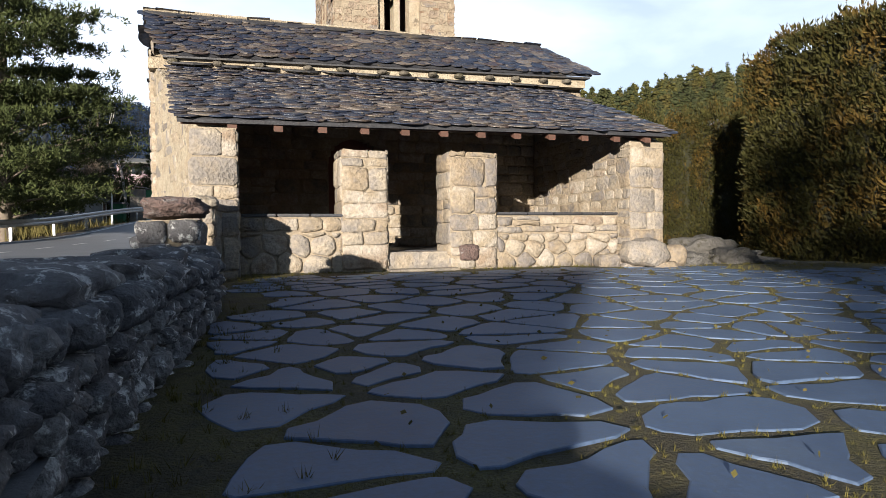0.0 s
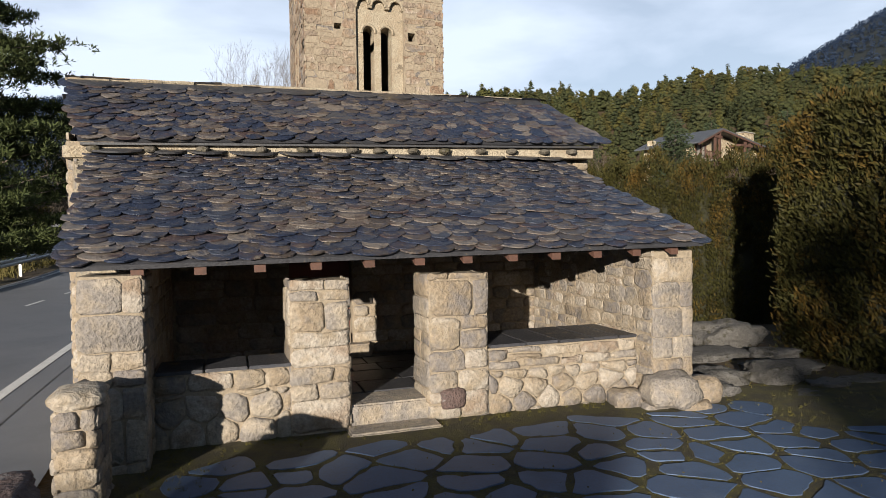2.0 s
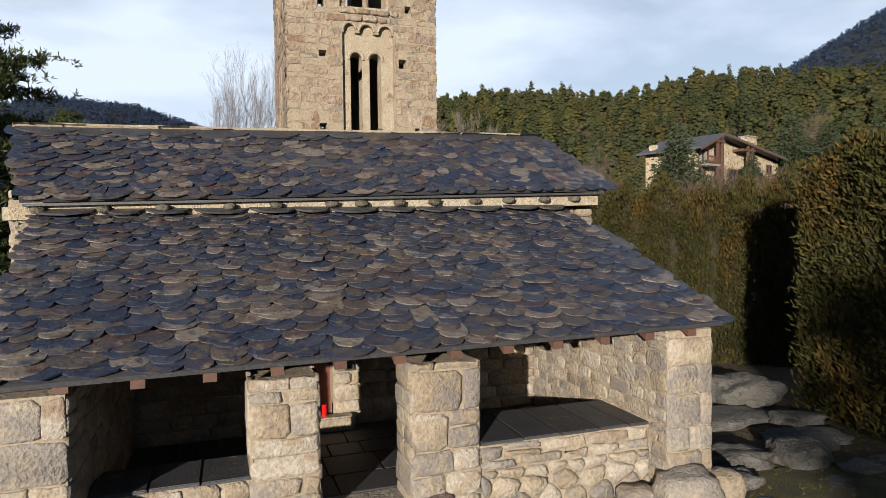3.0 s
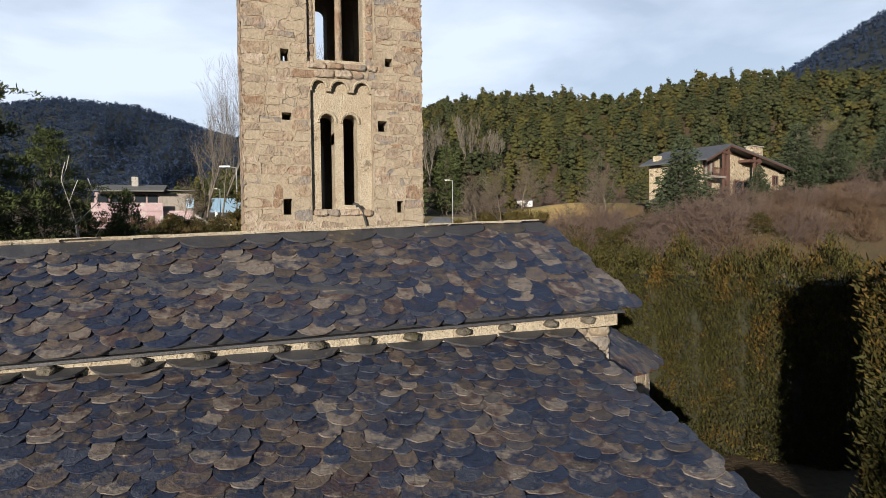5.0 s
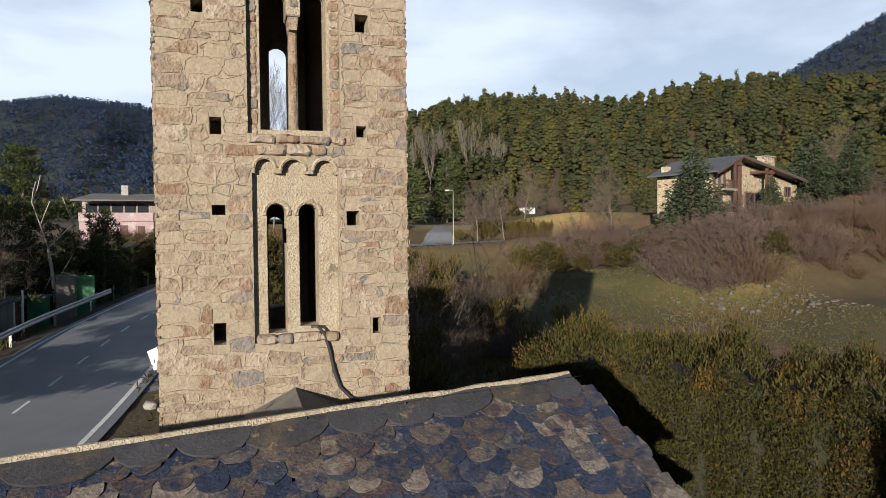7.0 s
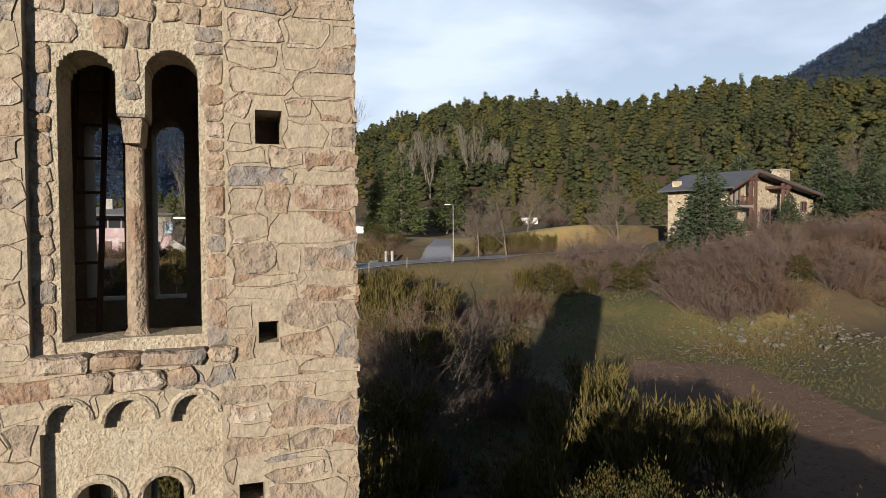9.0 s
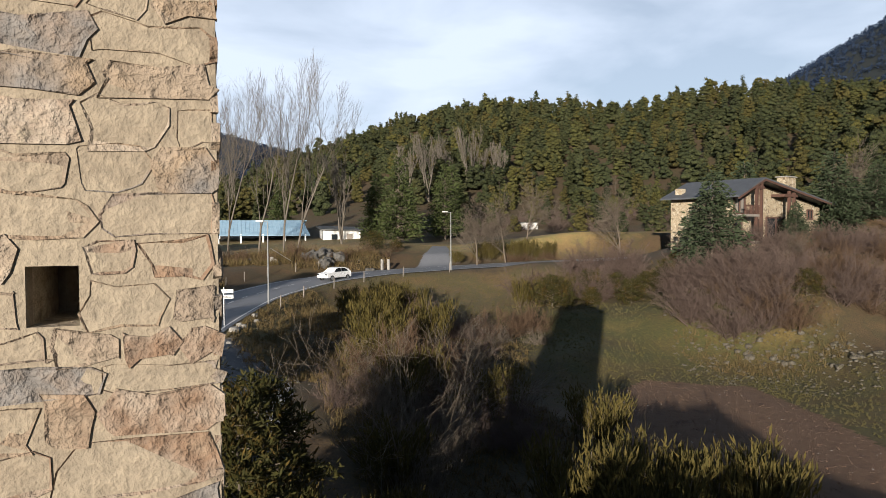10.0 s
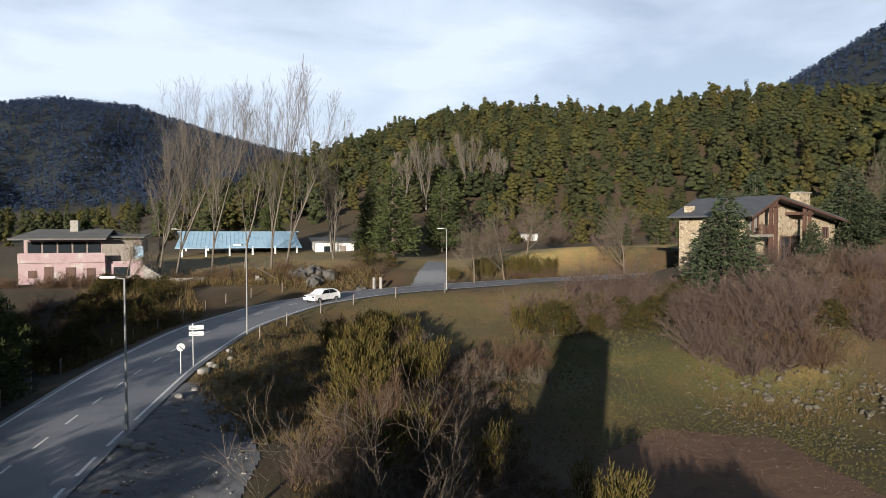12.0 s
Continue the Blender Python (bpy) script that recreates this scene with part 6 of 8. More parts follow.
poplar = plant("bare_poplar", stand(0, 1.2, 95.5), bare_parts(411, 10.8, 4, 3, 0.36, 0.26, 0.15, 0.007, 0.57), [PALEBARK, PALEBARK], ["trunk", "branchwork"], "tall leafless poplar with pale upright limbs", "poplar", "bare poplars")
poplar2 = plant("bare_poplar", stand(0, 5.2, 96.5), bare_parts(412, 11.4, 4, 3, 0.31, 0.30, 0.15, 0.007, 0.57), [PALEBARK, PALEBARK], ["trunk", "branchwork"], "tall leafless poplar with pale upright limbs", "poplar", "bare poplars")
spread_copies(poplar, [(9.0, 95.6), (13.9, 96.6), (-0.6, 95.0)], 7, 0.95, 1.1)
spread_copies(poplar2, [(12.2, 97.0), (-1.6, 99)], 8, 0.9, 1.05)
grove = plant("bare_poplar", stand(0, 66, 168), bare_parts(413, 9.0, 3, 3, 0.20, 0.4, 0.20, 0.03, 0.58, 3, 0.10), [PALEBARK, PALEBARK], ["trunk", "branchwork"], "pale leafless trees standing before the pine slope", "poplar", "pale bare trees")
spread_copies(grove, [(70, 171), (62, 174), (73, 166), (21.2, 104.8), (52, 160), (48, 166), (60, 178)], 9, 0.6, 1.0)
dead = plant("dead_tree", stand(0, -6.4, 50.0), bare_parts(416, 4.6, 2, 2, 0.7, 0.10, 0.15, 0.03, 0.6), [CONCRETE, CONCRETE], ["trunk", "branchwork"], "bleached dead tree with broken grey limbs", "dead tree")
shrub_tree = plant("bare_tree", stand(0, 86, 74), bare_parts(414, 4.2, 4, 3, 0.55, 0.15, 0.14, 0.014, 0.66), [GREYTWIG, GREYTWIG], ["trunk", "branchwork"], "small leafless tree with a spreading crown", "bare tree", "bare trees")
spread_copies(shrub_tree, [(41, 90), (46, 94), (-7.5, 44), (-10.8, 47), (-3, 88), (36, 88), (55, 84)], 10, 0.55, 1.0)


def broom_parts(seed, h, n, width):
    rs = np.random.RandomState(seed)
    org, way, ln = [], [], []
    tips = []
    for _ in range(34):
        w = np.array([rs.normal() * 0.27, rs.normal() * 0.27, 1.0])
        w /= np.linalg.norm(w)
        q = w * h * rs.uniform(0.45, 1.05)
        s = np.array([rs.normal() * 0.42, rs.normal() * 0.42, 0])
        tips.append((tuple(s), tuple(s + q), 0.022, 0.008))
        k = n // 34
        f = 0.22 + 0.78 * rs.rand(k) ** 0.7
        o = s + q * f[:, None] + rs.normal(size=(k, 3)) * 0.12 * h * 0.5
        org.append(o)
        way.append(w + rs.normal(size=(k, 3)) * 0.35 + np.array([0, 0, 0.4]))
    org, way = np.concatenate(org), np.concatenate(way)
    ln = width * rs.uniform(0.6, 1.5, len(org))
    return limbs(rs, tips, 3), sprays(rs, org, way, ln, ln * 0.055)


FIELD = [(22, 40), (26.4, 44.2), (31.6, 46.7), (37.2, 43.8), (35.4, 37.5), (33, 31), (30, 25), (20, 25)]


def in_field(x, y):
    odd = False
    for (x1, y1), (x2, y2) in zip(FIELD, FIELD[1:] + FIELD[:1]):
        if (y1 > y) != (y2 > y) and x < (x2 - x1) * (y - y1) / (y2 - y1) + x1:
            odd = not odd
    return odd


def scatter(n, cx, cy, rx, ry, seed, clear=3.9):
    """Places in an ellipse, off the road and off the field."""
    r = np.random.RandomState(seed)
    got = []
    while len(got) < n:
        a, q = r.uniform(0, 2 * math.pi), math.sqrt(r.rand())
        x, y = cx + rx * q * math.cos(a), cy + ry * q * math.sin(a)
        if np.min((ROADLINE[:, 0] - x) ** 2 + (ROADLINE[:, 1] - y) ** 2) > clear ** 2 and not in_field(x, y):
            got.append((x, y))
    return got


BUSHES = []
for i, (h, st, mat, word) in enumerate(((2.3, 26, TWIG, "brown"), (1.9, 24, GREYTWIG, "grey"), (2.0, 26, RUSTTWIG, "rust-brown"))):
    first = plant("bare_shrub", stand(0, *((44, 52), (12, 31.2), (46, 49))[i]), [bush_parts(420 + i, h, 26, 8, 16, 0.85, 0.009)], [mat], ["branchwork"], f"leafless {word} shrub of many fine stems", "shrub", "bare shrubs")
    BUSHES.append(first)
# thicket below the house
spread_copies(BUSHES[0], scatter(40, 51, 56, 8.5, 8.5, 51) + scatter(16, 40, 69, 7, 3.5, 52), 11, 1.1, 1.9)
spread_copies(BUSHES[2], scatter(14, 51, 51, 8, 7, 53) + scatter(8, 62, 58, 5, 5, 54) + scatter(6, 26, 58, 4, 3, 55), 12, 0.9, 1.6)
spread_copies(BUSHES[1], scatter(12, 54, 60, 7, 6, 56) + [(27.6, 54.3), (19, 47), (22.5, 57), (24.4, 55.2), (21, 60)], 13, 0.9, 1.5)
# dark bank beyond the road, and the slope under the poplars
spread_copies(BUSHES[0], scatter(24, -9.5, 66, 5, 18, 57, 4.6), 14, 0.6, 1.2)
spread_copies(BUSHES[2], scatter(16, 58, 52, 6, 6, 70), 29, 1.1, 1.6)
spread_copies(BUSHES[2], scatter(10, 44, 88, 9, 2.5, 60), 15, 0.5, 1.0)
# brush on the slope between the road and the meadow
pale = plant("bare_tree", stand(0, 11.6, 34.8), bare_parts(415, 3.0, 4, 2, 0.45, 0.12, 0.05, 0.006, 0.70, 7, 0.6), [GREYTWIG, GREYTWIG], ["trunk", "branchwork"], "many-stemmed leafless tree with pale spreading branches", "bare tree", "bare trees")
tall = plant("bare_shrub", stand(0, 12.6, 33.8), [bush_parts(425, 3.0, 24, 8, 12, 0.26, 0.008, 0.35)], [GREYTWIG], ["branchwork"], "tall clump of leafless grey-brown upright stems", "shrub", "bare shrubs")
spread_copies(tall, [(12.6, 36.5), (14.2, 36), (12.0, 39.5), (17.6, 29.3), (15.2, 42.3), (12.2, 44.2), (16.4, 46), (13.6, 39.6)] + scatter(12, 17.5, 45, 3.6, 5.5, 65), 27, 0.55, 1.0)
spread_copies(BUSHES[2], [(13.6, 43.6), (15.4, 42.6), (16.4, 44.6), (14.8, 45.4)], 36, 1.7, 2.1)
spread_copies(BUSHES[0], scatter(22, 44.5, 54, 4.5, 5, 73), 37, 1.2, 1.8)
spread_copies(BUSHES[0], scatter(14, 15, 40, 5, 7, 61) + scatter(9, 21, 55, 4, 5, 66), 25, 0.7, 1.25)
spread_copies(BUSHES[0], scatter(26, 76, 58, 9, 12, 68), 26, 1.1, 1.8)
spread_copies(BUSHES[0], scatter(14, 67, 60, 6, 5, 72), 30, 1.0, 1.5)
overgrown = plant("evergreen_shrub", stand(0, 4.4, 25.4), pine_parts(442, 5.2, 1.6, 70, 0.17, 0.03, 16, 12), (BARK, HEDGE), ("branchwork", "foliage"), "tall overgrown evergreen shrub, bronzed by winter, behind the tower", "shrub", "evergreen shrubs behind the tower")
spread_copies(overgrown, [(5.8, 24.6), (6.4, 26.6), (3.4, 27.2), (5.0, 27.8)], 31, 1.0, 1.2)
broom = plant("broom_bush", stand(0, 17.2, 27.2), broom_parts(431, 2.4, 2600, 0.30), (BARK, BROOM), ("branchwork", "foliage"), "yellow-green broom bush with upright wiry stems", "broom bush", "broom bushes")
spread_copies(broom, [(18.6, 28.9), (16.4, 25.6), (13.2, 27.2), (14.6, 43), (13.5, 41.5), (16, 40), (10.6, 30), (8.2, 26.6), (9.2, 23.2), (7.2, 23.6), (11.2, 25.4), (13.2, 24), (6.6, 27.5), (6.2, 21.2), (7.6, 20.4), (20.5, 30.5), (22, 28),
                      (17.4, 44.6), (18.8, 42), (21, 36), (12.4, 46), (32, 66), (35, 67.5), (37.5, 68.5), (11.4, 34.6), (10.4, 30.6)] + scatter(8, 17, 53, 4.5, 8, 64) + scatter(8, 18, 62, 4, 4, 67) + scatter(10, 40, 90, 8, 2, 63), 16, 0.6, 1.15)
spread_copies(broom, [(17.8, 28.0), (19.3, 29.7), (20.8, 27.2), (16.2, 29.4)], 33, 1.1, 1.4)
evergreen = plant("evergreen_shrub", stand(0, 33.8, 63.8), pine_parts(441, 2.9, 2.0, 34, 0.22, 0.03, 14, 10), (BARK, HEDGE), ("branchwork", "foliage"), "rounded evergreen shrub at the edge of the field", "shrub", "evergreen shrubs")
spread_copies(evergreen, [(36.2, 66.2), (38.4, 64.6), (42.4, 66), (44.6, 64.4), (40, 67.4), (46.8, 62.8), (41.6, 62.6), (44.4, 60.6), (49, 50), (-8.6, 60), (-10, 63), (-7.8, 70), (-9.6, 72), (-12, 68), (-8, 50), (-11, 40), (-9.5, 44.5),
                          (-7.6, 56), (-9.4, 52.5), (-6.6, 66), (24, 96), (27, 95)], 17, 0.5, 1.15)
spread_copies(evergreen, scatter(22, -2, 74, 5, 13, 69, 5.0), 40, 0.35, 0.7)

# ---- forest on the slopes ----
TONES = np.array([(0.62, 0.70, 0.72), (0.80, 0.86, 0.80), (1.0, 1.0, 1.0), (1.18, 1.14, 0.9), (1.35, 1.22, 0.85), (0.9, 0.98, 1.0), (0.72, 0.82, 0.86), (1.25, 1.05, 0.8)])


def forest(name, seed, places, variants, mat, label):
    """Many far trees in one mesh, each with a tone of its own."""
    r = np.random.RandomState(seed)
    chunks, tones = [], []
    for x, y, z, s in places:
        v, f = variants[r.randint(len(variants))]
        a = r.uniform(0, 2 * math.pi)
        c, q = math.cos(a), math.sin(a)
        k = s * np.array([r.uniform(0.85, 1.15), r.uniform(0.85, 1.15), r.uniform(0.85, 1.2)])
        w = v * k
        chunks.append((np.stack([w[:, 0] * c - w[:, 1] * q + x, w[:, 0] * q + w[:, 1] * c + y, w[:, 2] + z], 1), f))
        tones.append(np.repeat(np.array([[*(TONES[r.randint(len(TONES))] * r.uniform(0.85, 1.1)), 1.0]]), len(v), 0))
    me = joined(name, chunks, [mat], None, True)
    at = me.attributes.new("tint", 'FLOAT_COLOR', 'POINT')
    at.data.foreach_set("color", np.concatenate(tones).astype(np.float32).ravel())
    return tagged(new(name, me), label, "forest", kind="stuff")


def rows_of(seed, n, az, rr, low, high, power=0.6):
    r = np.random.RandomState(seed)
    a = np.radians(r.uniform(*az, n))
    d = rr[0] + (rr[1] - rr[0]) * r.rand(n) ** power
    x, y = 8 + d * np.sin(a), 16 + d * np.cos(a)
    z = np.concatenate([heights(x[i:i + 400], y[i:i + 400]) for i in range(0, n, 400)])
    return list(zip(x, y, z - 0.3, r.uniform(low, high, n)))


bm = bmesh.new()
bmesh.ops.create_icosphere(bm, subdivisions=1, radius=1)
bm.verts.ensure_lookup_table()
BALL_V, BALL_F = np.array([v.co[:] for v in bm.verts]), np.array([[v.index for v in f.verts] for f in bm.faces])
bm.free()


def clump_tree(seed, h, radius, n, base=0.08, power=0.7, flat=0.55, blunt=0.1, fringe=150):
    """A far pine or fir: uneven clumps of needles in rough tiers round a trunk, with loose sprays at their edges."""
    rs = np.random.RandomState(seed)
    t = base + (1 - base) * ((np.arange(n) + rs.rand(n)) / n) ** 1.12
    a = np.arange(n) * 2.4 + rs.normal(size=n) * 0.5
    env = np.clip(1 - (t - base) / (1 - base) + blunt, 0.03, 1) ** power
    reach = radius * env * rs.uniform(0.2, 0.86, n)
    c = np.stack([np.cos(a) * reach, np.sin(a) * reach, h * t], 1)
    size = radius * (0.16 + 0.24 * env) * rs.uniform(0.75, 1.2, n)
    u = BALL_V[None] * rs.uniform(0.62, 1.28, (n, len(BALL_V), 1))
    v = u * size[:, None, None] * np.array([1, 1, flat])
    v[..., 2] -= 0.22 * np.hypot(v[..., 0], v[..., 1])
    v = (v + c[:, None]).reshape(-1, 3)
    f = (np.arange(n)[:, None, None] * len(BALL_V) + BALL_F).reshape(-1, 3)
    k = rs.randint(n, size=fringe)
    d = rs.normal(size=(fringe, 3))
    d[:, 2] = d[:, 2] * 0.6 + 0.25
    d /= np.linalg.norm(d, axis=1, keepdims=True)
    o = c[k] + d * size[k][:, None] * np.array([0.85, 0.85, 0.6])
    sp = sprays(rs, o, d + rs.normal(size=d.shape) * 0.4 + np.array([0, 0, 0.3]), 0.07 * h * rs.uniform(0.6, 1.3, fringe), 0.007 * h)
    return merge((v, f), sp, limbs(rs, [((0, 0, -0.5), (0, 0, h * 0.95), 0.016 * h, 0.02)], 3))


FORMS = [clump_tree(451, 10.5, 2.6, 26, 0.03, 0.95, 0.5, 0.0, 200), clump_tree(452, 9.0, 3.0, 26, 0.06, 0.7, 0.55, 0.08, 200), clump_tree(453, 8.0, 3.5, 26, 0.10, 0.5, 0.6, 0.2, 200),
         clump_tree(454, 7.6, 3.6, 26, 0.12, 0.45, 0.6, 0.25, 200), clump_tree(457, 8.6, 3.3, 26, 0.14, 0.55, 0.58, 0.15, 200)]
tinted(FORESTPINE)
forest("pine_forest", 1, rows_of(61, 1080, (-3, 62), (140, 285), 0.55, 1.02), FORMS[1:], FORESTPINE, "dense pine forest covering the slope")
forest("pine_forest", 6, rows_of(69, 150, (20, 62), (104, 150), 0.26, 0.62), FORMS[1:], FORESTPINE, "young pines at the foot of the slope")
forest("fir_forest", 2, rows_of(62, 190, (12, 62), (130, 285), 0.45, 1.0), FORMS[:2], FORESTPINE, "blue-green firs among the pine forest")
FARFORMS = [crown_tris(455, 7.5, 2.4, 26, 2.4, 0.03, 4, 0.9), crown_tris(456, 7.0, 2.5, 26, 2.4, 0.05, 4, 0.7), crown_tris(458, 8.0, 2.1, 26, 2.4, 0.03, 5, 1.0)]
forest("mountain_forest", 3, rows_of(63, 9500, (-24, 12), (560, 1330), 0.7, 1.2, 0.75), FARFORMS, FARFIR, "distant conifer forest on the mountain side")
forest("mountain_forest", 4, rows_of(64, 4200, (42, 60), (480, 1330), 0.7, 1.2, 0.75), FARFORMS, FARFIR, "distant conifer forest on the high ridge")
forest("pine_forest", 5, rows_of(65, 200, (-28, -3), (125, 300), 0.45, 0.8), FORMS, FORESTPINE, "pines on the low ground behind the pink building")

SPARSE = [bush_parts(426 + k, 2.1, 16, 6, 9, 0.8, 0.012) for k in range(3)]


def brush(name, seed, places, low, high, mat, label):
    """Far leafless brush, too dense to tell bush from bush, as one mesh."""
    r = np.random.RandomState(seed)
    chunks = []
    for x, y in places:
        v, f = SPARSE[r.randint(3)]
        a, k = r.uniform(0, 6.28), r.uniform(low, high)
        c, q = math.cos(a) * k, math.sin(a) * k
        chunks.append((np.stack([v[:, 0] * c - v[:, 1] * q + x, v[:, 0] * q + v[:, 1] * c + y, v[:, 2] * k + height(x, y)], 1), f))
    return tagged(new(name, joined(name, chunks, [mat])), label, "brush", kind="stuff")


brush("far_brush", 45, scatter(34, 66, 121, 22, 9, 62) + scatter(34, 84, 106, 18, 13, 71), 1.1, 1.8, TWIG, "leafless mauve-brown brush at the foot of the pine slope")
brush("bank_brush", 46, scatter(24, 8, 92, 15, 4.5, 58) + scatter(18, 14, 92, 16, 5, 59) + scatter(22, -9, 89.2, 6, 2.0, 74), 0.6, 1.1, RUSTTWIG, "rust-brown bramble and brush on the bank under the bare poplars")

# ---- field ----
bed("field", FIELD, 0.03, PLOUGHED, "bare brown tilled plot at the edge of the meadow", "field", 0.3, 0.035)
bank = empty("stone_bank", (41, 46, 0.5), "tumbled dry-stone bank along the meadow", "stone bank")
r = rng_of(71)
for i in range(150):
    t = r.random()
    x, y = 40.2 + 8.5 * t + r.gauss(0, 1.2), 52.0 - 9.5 * t + r.gauss(0, 1.4)
    s = r.choice((0.08, 0.10, 0.13, 0.16, 0.26)) * r.uniform(0.8, 1.2)
    bm = bmesh.new()
    lump(bm, (x, y, height(x, y) + s * 0.15), (s, s * r.uniform(0.6, 1.1), s * r.uniform(0.5, 0.8)), 600 + i, 2, 0.5)
    part("stone", bm, BANKROCK, bank)
outcrop = empty("rock_outcrop", (14, 90, 5), "broken pale rock face above the road", "rocks")
for i in range(36):
    x, y = (r.gauss(15.8, 1.1), r.gauss(89.6, 0.9)) if i < 22 else (r.uniform(3, 24), r.uniform(87.5, 92))
    s = r.uniform(0.25, 0.75) if i < 22 else r.uniform(0.12, 0.4)
    bm = bmesh.new()
    lump(bm, (x, y, height(x, y) + s * (0.3 if i > 21 else 0.3 + r.random())), (s, s * 0.8, s * r.uniform(0.6, 1.0)), 760 + i, 3, 0.6)
    part("rock", bm, ROCK, outcrop)


def tufts(name, places, seed, size, mat, label, per=7):
    r = np.random.RandomState(seed)
    p = np.repeat(np.array(places), per, 0)
    p[:, :2] += r.normal(size=(len(p), 2)) * size * 0.35
    w = r.normal(size=(len(p), 3)) * 0.5 + np.array([0, 0, 1.1])
    L = (size * r.uniform(0.5, 1.4, len(p)))[:, None]
    side = np.cross(w, r.normal(size=(len(p), 3)))
    side /= np.linalg.norm(side, axis=1, keepdims=True) + 1e-9
    v = np.stack([p - side * L * 0.07, p + side * L * 0.07, p + w * L], 1).reshape(-1, 3)
    return tagged(new(name, joined(name, [(v, np.arange(len(v)).reshape(-1, 3))], [mat])), label, "grass", kind="stuff")


def ground_spots(n, cx, cy, rx, ry, seed, clear=3.6):
    pts = np.array(scatter(n, cx, cy, rx, ry, seed, clear))
    return np.c_[pts, heights(pts[:, 0], pts[:, 1])]


tufts("meadow_grass", np.concatenate([ground_spots(4200, 33, 53, 13, 14, 81), ground_spots(2200, 24, 72, 15, 9, 82), ground_spots(1700, 42, 37, 8, 9, 92)]), 21, 0.085, DRYGRASS, "tufts of dry winter grass over the meadow", 16)
tufts("rough_grass", np.concatenate([ground_spots(1700, 10, 60, 5, 15, 83), ground_spots(2000, 15.6, 40, 6, 13, 84), ground_spots(1200, 20, 56, 6, 9, 88), ground_spots(700, 44, 50, 6, 6, 89)]), 27, 0.22, BROWNGRASS, "long rough brown grass on the slope below the road", 12)
tufts("bank_grass", np.concatenate([ground_spots(1300, -1, 74, 6, 14, 90, 4.4), ground_spots(1500, 10, 91, 15, 5, 91, 4.2)]), 28, 0.42, BROWNGRASS, "long brown grass and bramble on the bank across the road", 12)
tufts("verge_grass", np.concatenate([ground_spots(500, -9, 20, 3, 18, 85, 4.2), ground_spots(300, -8, 40, 3, 10, 86, 4.2)]), 22, 0.32, DRYGRASS, "dry grass along the far verge of the road")

def crumbs(name, places, low, high, seed, mat, label, category):
    """Small uneven stones and clods scattered on the ground, as one mesh."""
    r = np.random.RandomState(seed)
    n = len(places)
    base = np.array([[1, 0, 0], [0, 1, 0], [-1, 0, 0], [0, -1, 0], [0, 0, 0.7], [0, 0, -0.6]], float)
    tri = np.array([[0, 1, 4], [1, 2, 4], [2, 3, 4], [3, 0, 4], [1, 0, 5], [2, 1, 5], [3, 2, 5], [0, 3, 5]])
    v = base[None] * r.uniform(0.6, 1.3, (n, 6, 1)) * (low + (high - low) * r.rand(n, 1, 1) ** 2)
    a = r.uniform(0, 6.28, n)
    x, y = v[..., 0] * np.cos(a)[:, None] - v[..., 1] * np.sin(a)[:, None], v[..., 0] * np.sin(a)[:, None] + v[..., 1] * np.cos(a)[:, None]
    v = np.stack([x, y, v[..., 2]], -1) + np.asarray(places)[:, None]
    f = (np.arange(n)[:, None, None] * 6 + tri).reshape(-1, 3)
    return tagged(new(name, joined(name, [(v.reshape(-1, 3), f)], [mat])), label, category, kind="stuff")


cr_ = np.random.RandomState(77)
fx = np.c_[cr_.uniform(20, 38, 4200), cr_.uniform(25, 47, 4200)]
fx = np.array([q for q in fx if in_field(*q)])
fz = heights(fx[:, 0], fx[:, 1]) + 0.04
crumbs("clods", np.c_[fx, fz - 0.01], 0.025, 0.075, 78, PLOUGHED, "clods of turned earth over the tilled plot", "earth")
pick = cr_.rand(len(fx)) < 0.06
crumbs("field_pebbles", np.c_[fx, fz][pick], 0.02, 0.05, 79, PALEROCK, "pale pebbles lying in the tilled plot", "pebbles")
lx_ = np.c_[cr_.uniform(2.5, 8.5, 420), cr_.uniform(32, 52, 420)]
lx_ = lx_[(lx_[:, 0] > 3.9 + (lx_[:, 1] - 44) * 0.24)]
crumbs("gravel_stones", np.c_[lx_, heights(lx_[:, 0], lx_[:, 1]) + 0.04], 0.03, 0.12, 80, PALEROCK, "loose stones on the gravel lay-by", "stones")
sx_ = ground_spots(900, 43, 47, 7, 8, 93)
crumbs("meadow_stones", sx_, 0.04, 0.20, 81, BANKROCK, "small grey stones strewn over the meadow bank", "stones")
rx_ = ground_spots(500, 9, 56, 5, 12, 94)
crumbs("slope_stones", rx_, 0.04, 0.18, 82, BANKROCK, "small grey stones on the slope below the road", "stones")

# joints of the yard
jr = np.random.RandomState(23)
spots = []
for (vs_, fs_), c in FLAGS:
    m = len(vs_) // 3
    for k in range(m):
        if jr.rand() < 0.8 and c.y > 0.3:
            p = np.array(vs_[k])
            out_ = p[:2] - np.array([c.x, c.y])
            q = p[:2] + out_ / np.linalg.norm(out_) * jr.uniform(0.008, 0.05)
            spots.append((q[0], q[1], height(q[0], q[1]) + 0.012))
tufts("joint_grass", spots, 24, 0.014, LUSHGRASS, "short yellow-green grass in the joints of the flags", 16)
edge = [(wall_x(y_) + 0.10 + abs(jr.normal()) * 0.22, y_) for y_ in jr.uniform(0.6, 5.3, 130)] + [(jr.uniform(0.45, 6.6), 8.42 - abs(jr.normal()) * 0.12) for _ in range(150)] + [(0.5 + abs(jr.normal()) * 0.3, jr.uniform(6.2, 8.2)) for _ in range(120)]
edge += [(jr.uniform(6.6, 10.2), jr.uniform(7.0, 11.5)) for _ in range(420)]
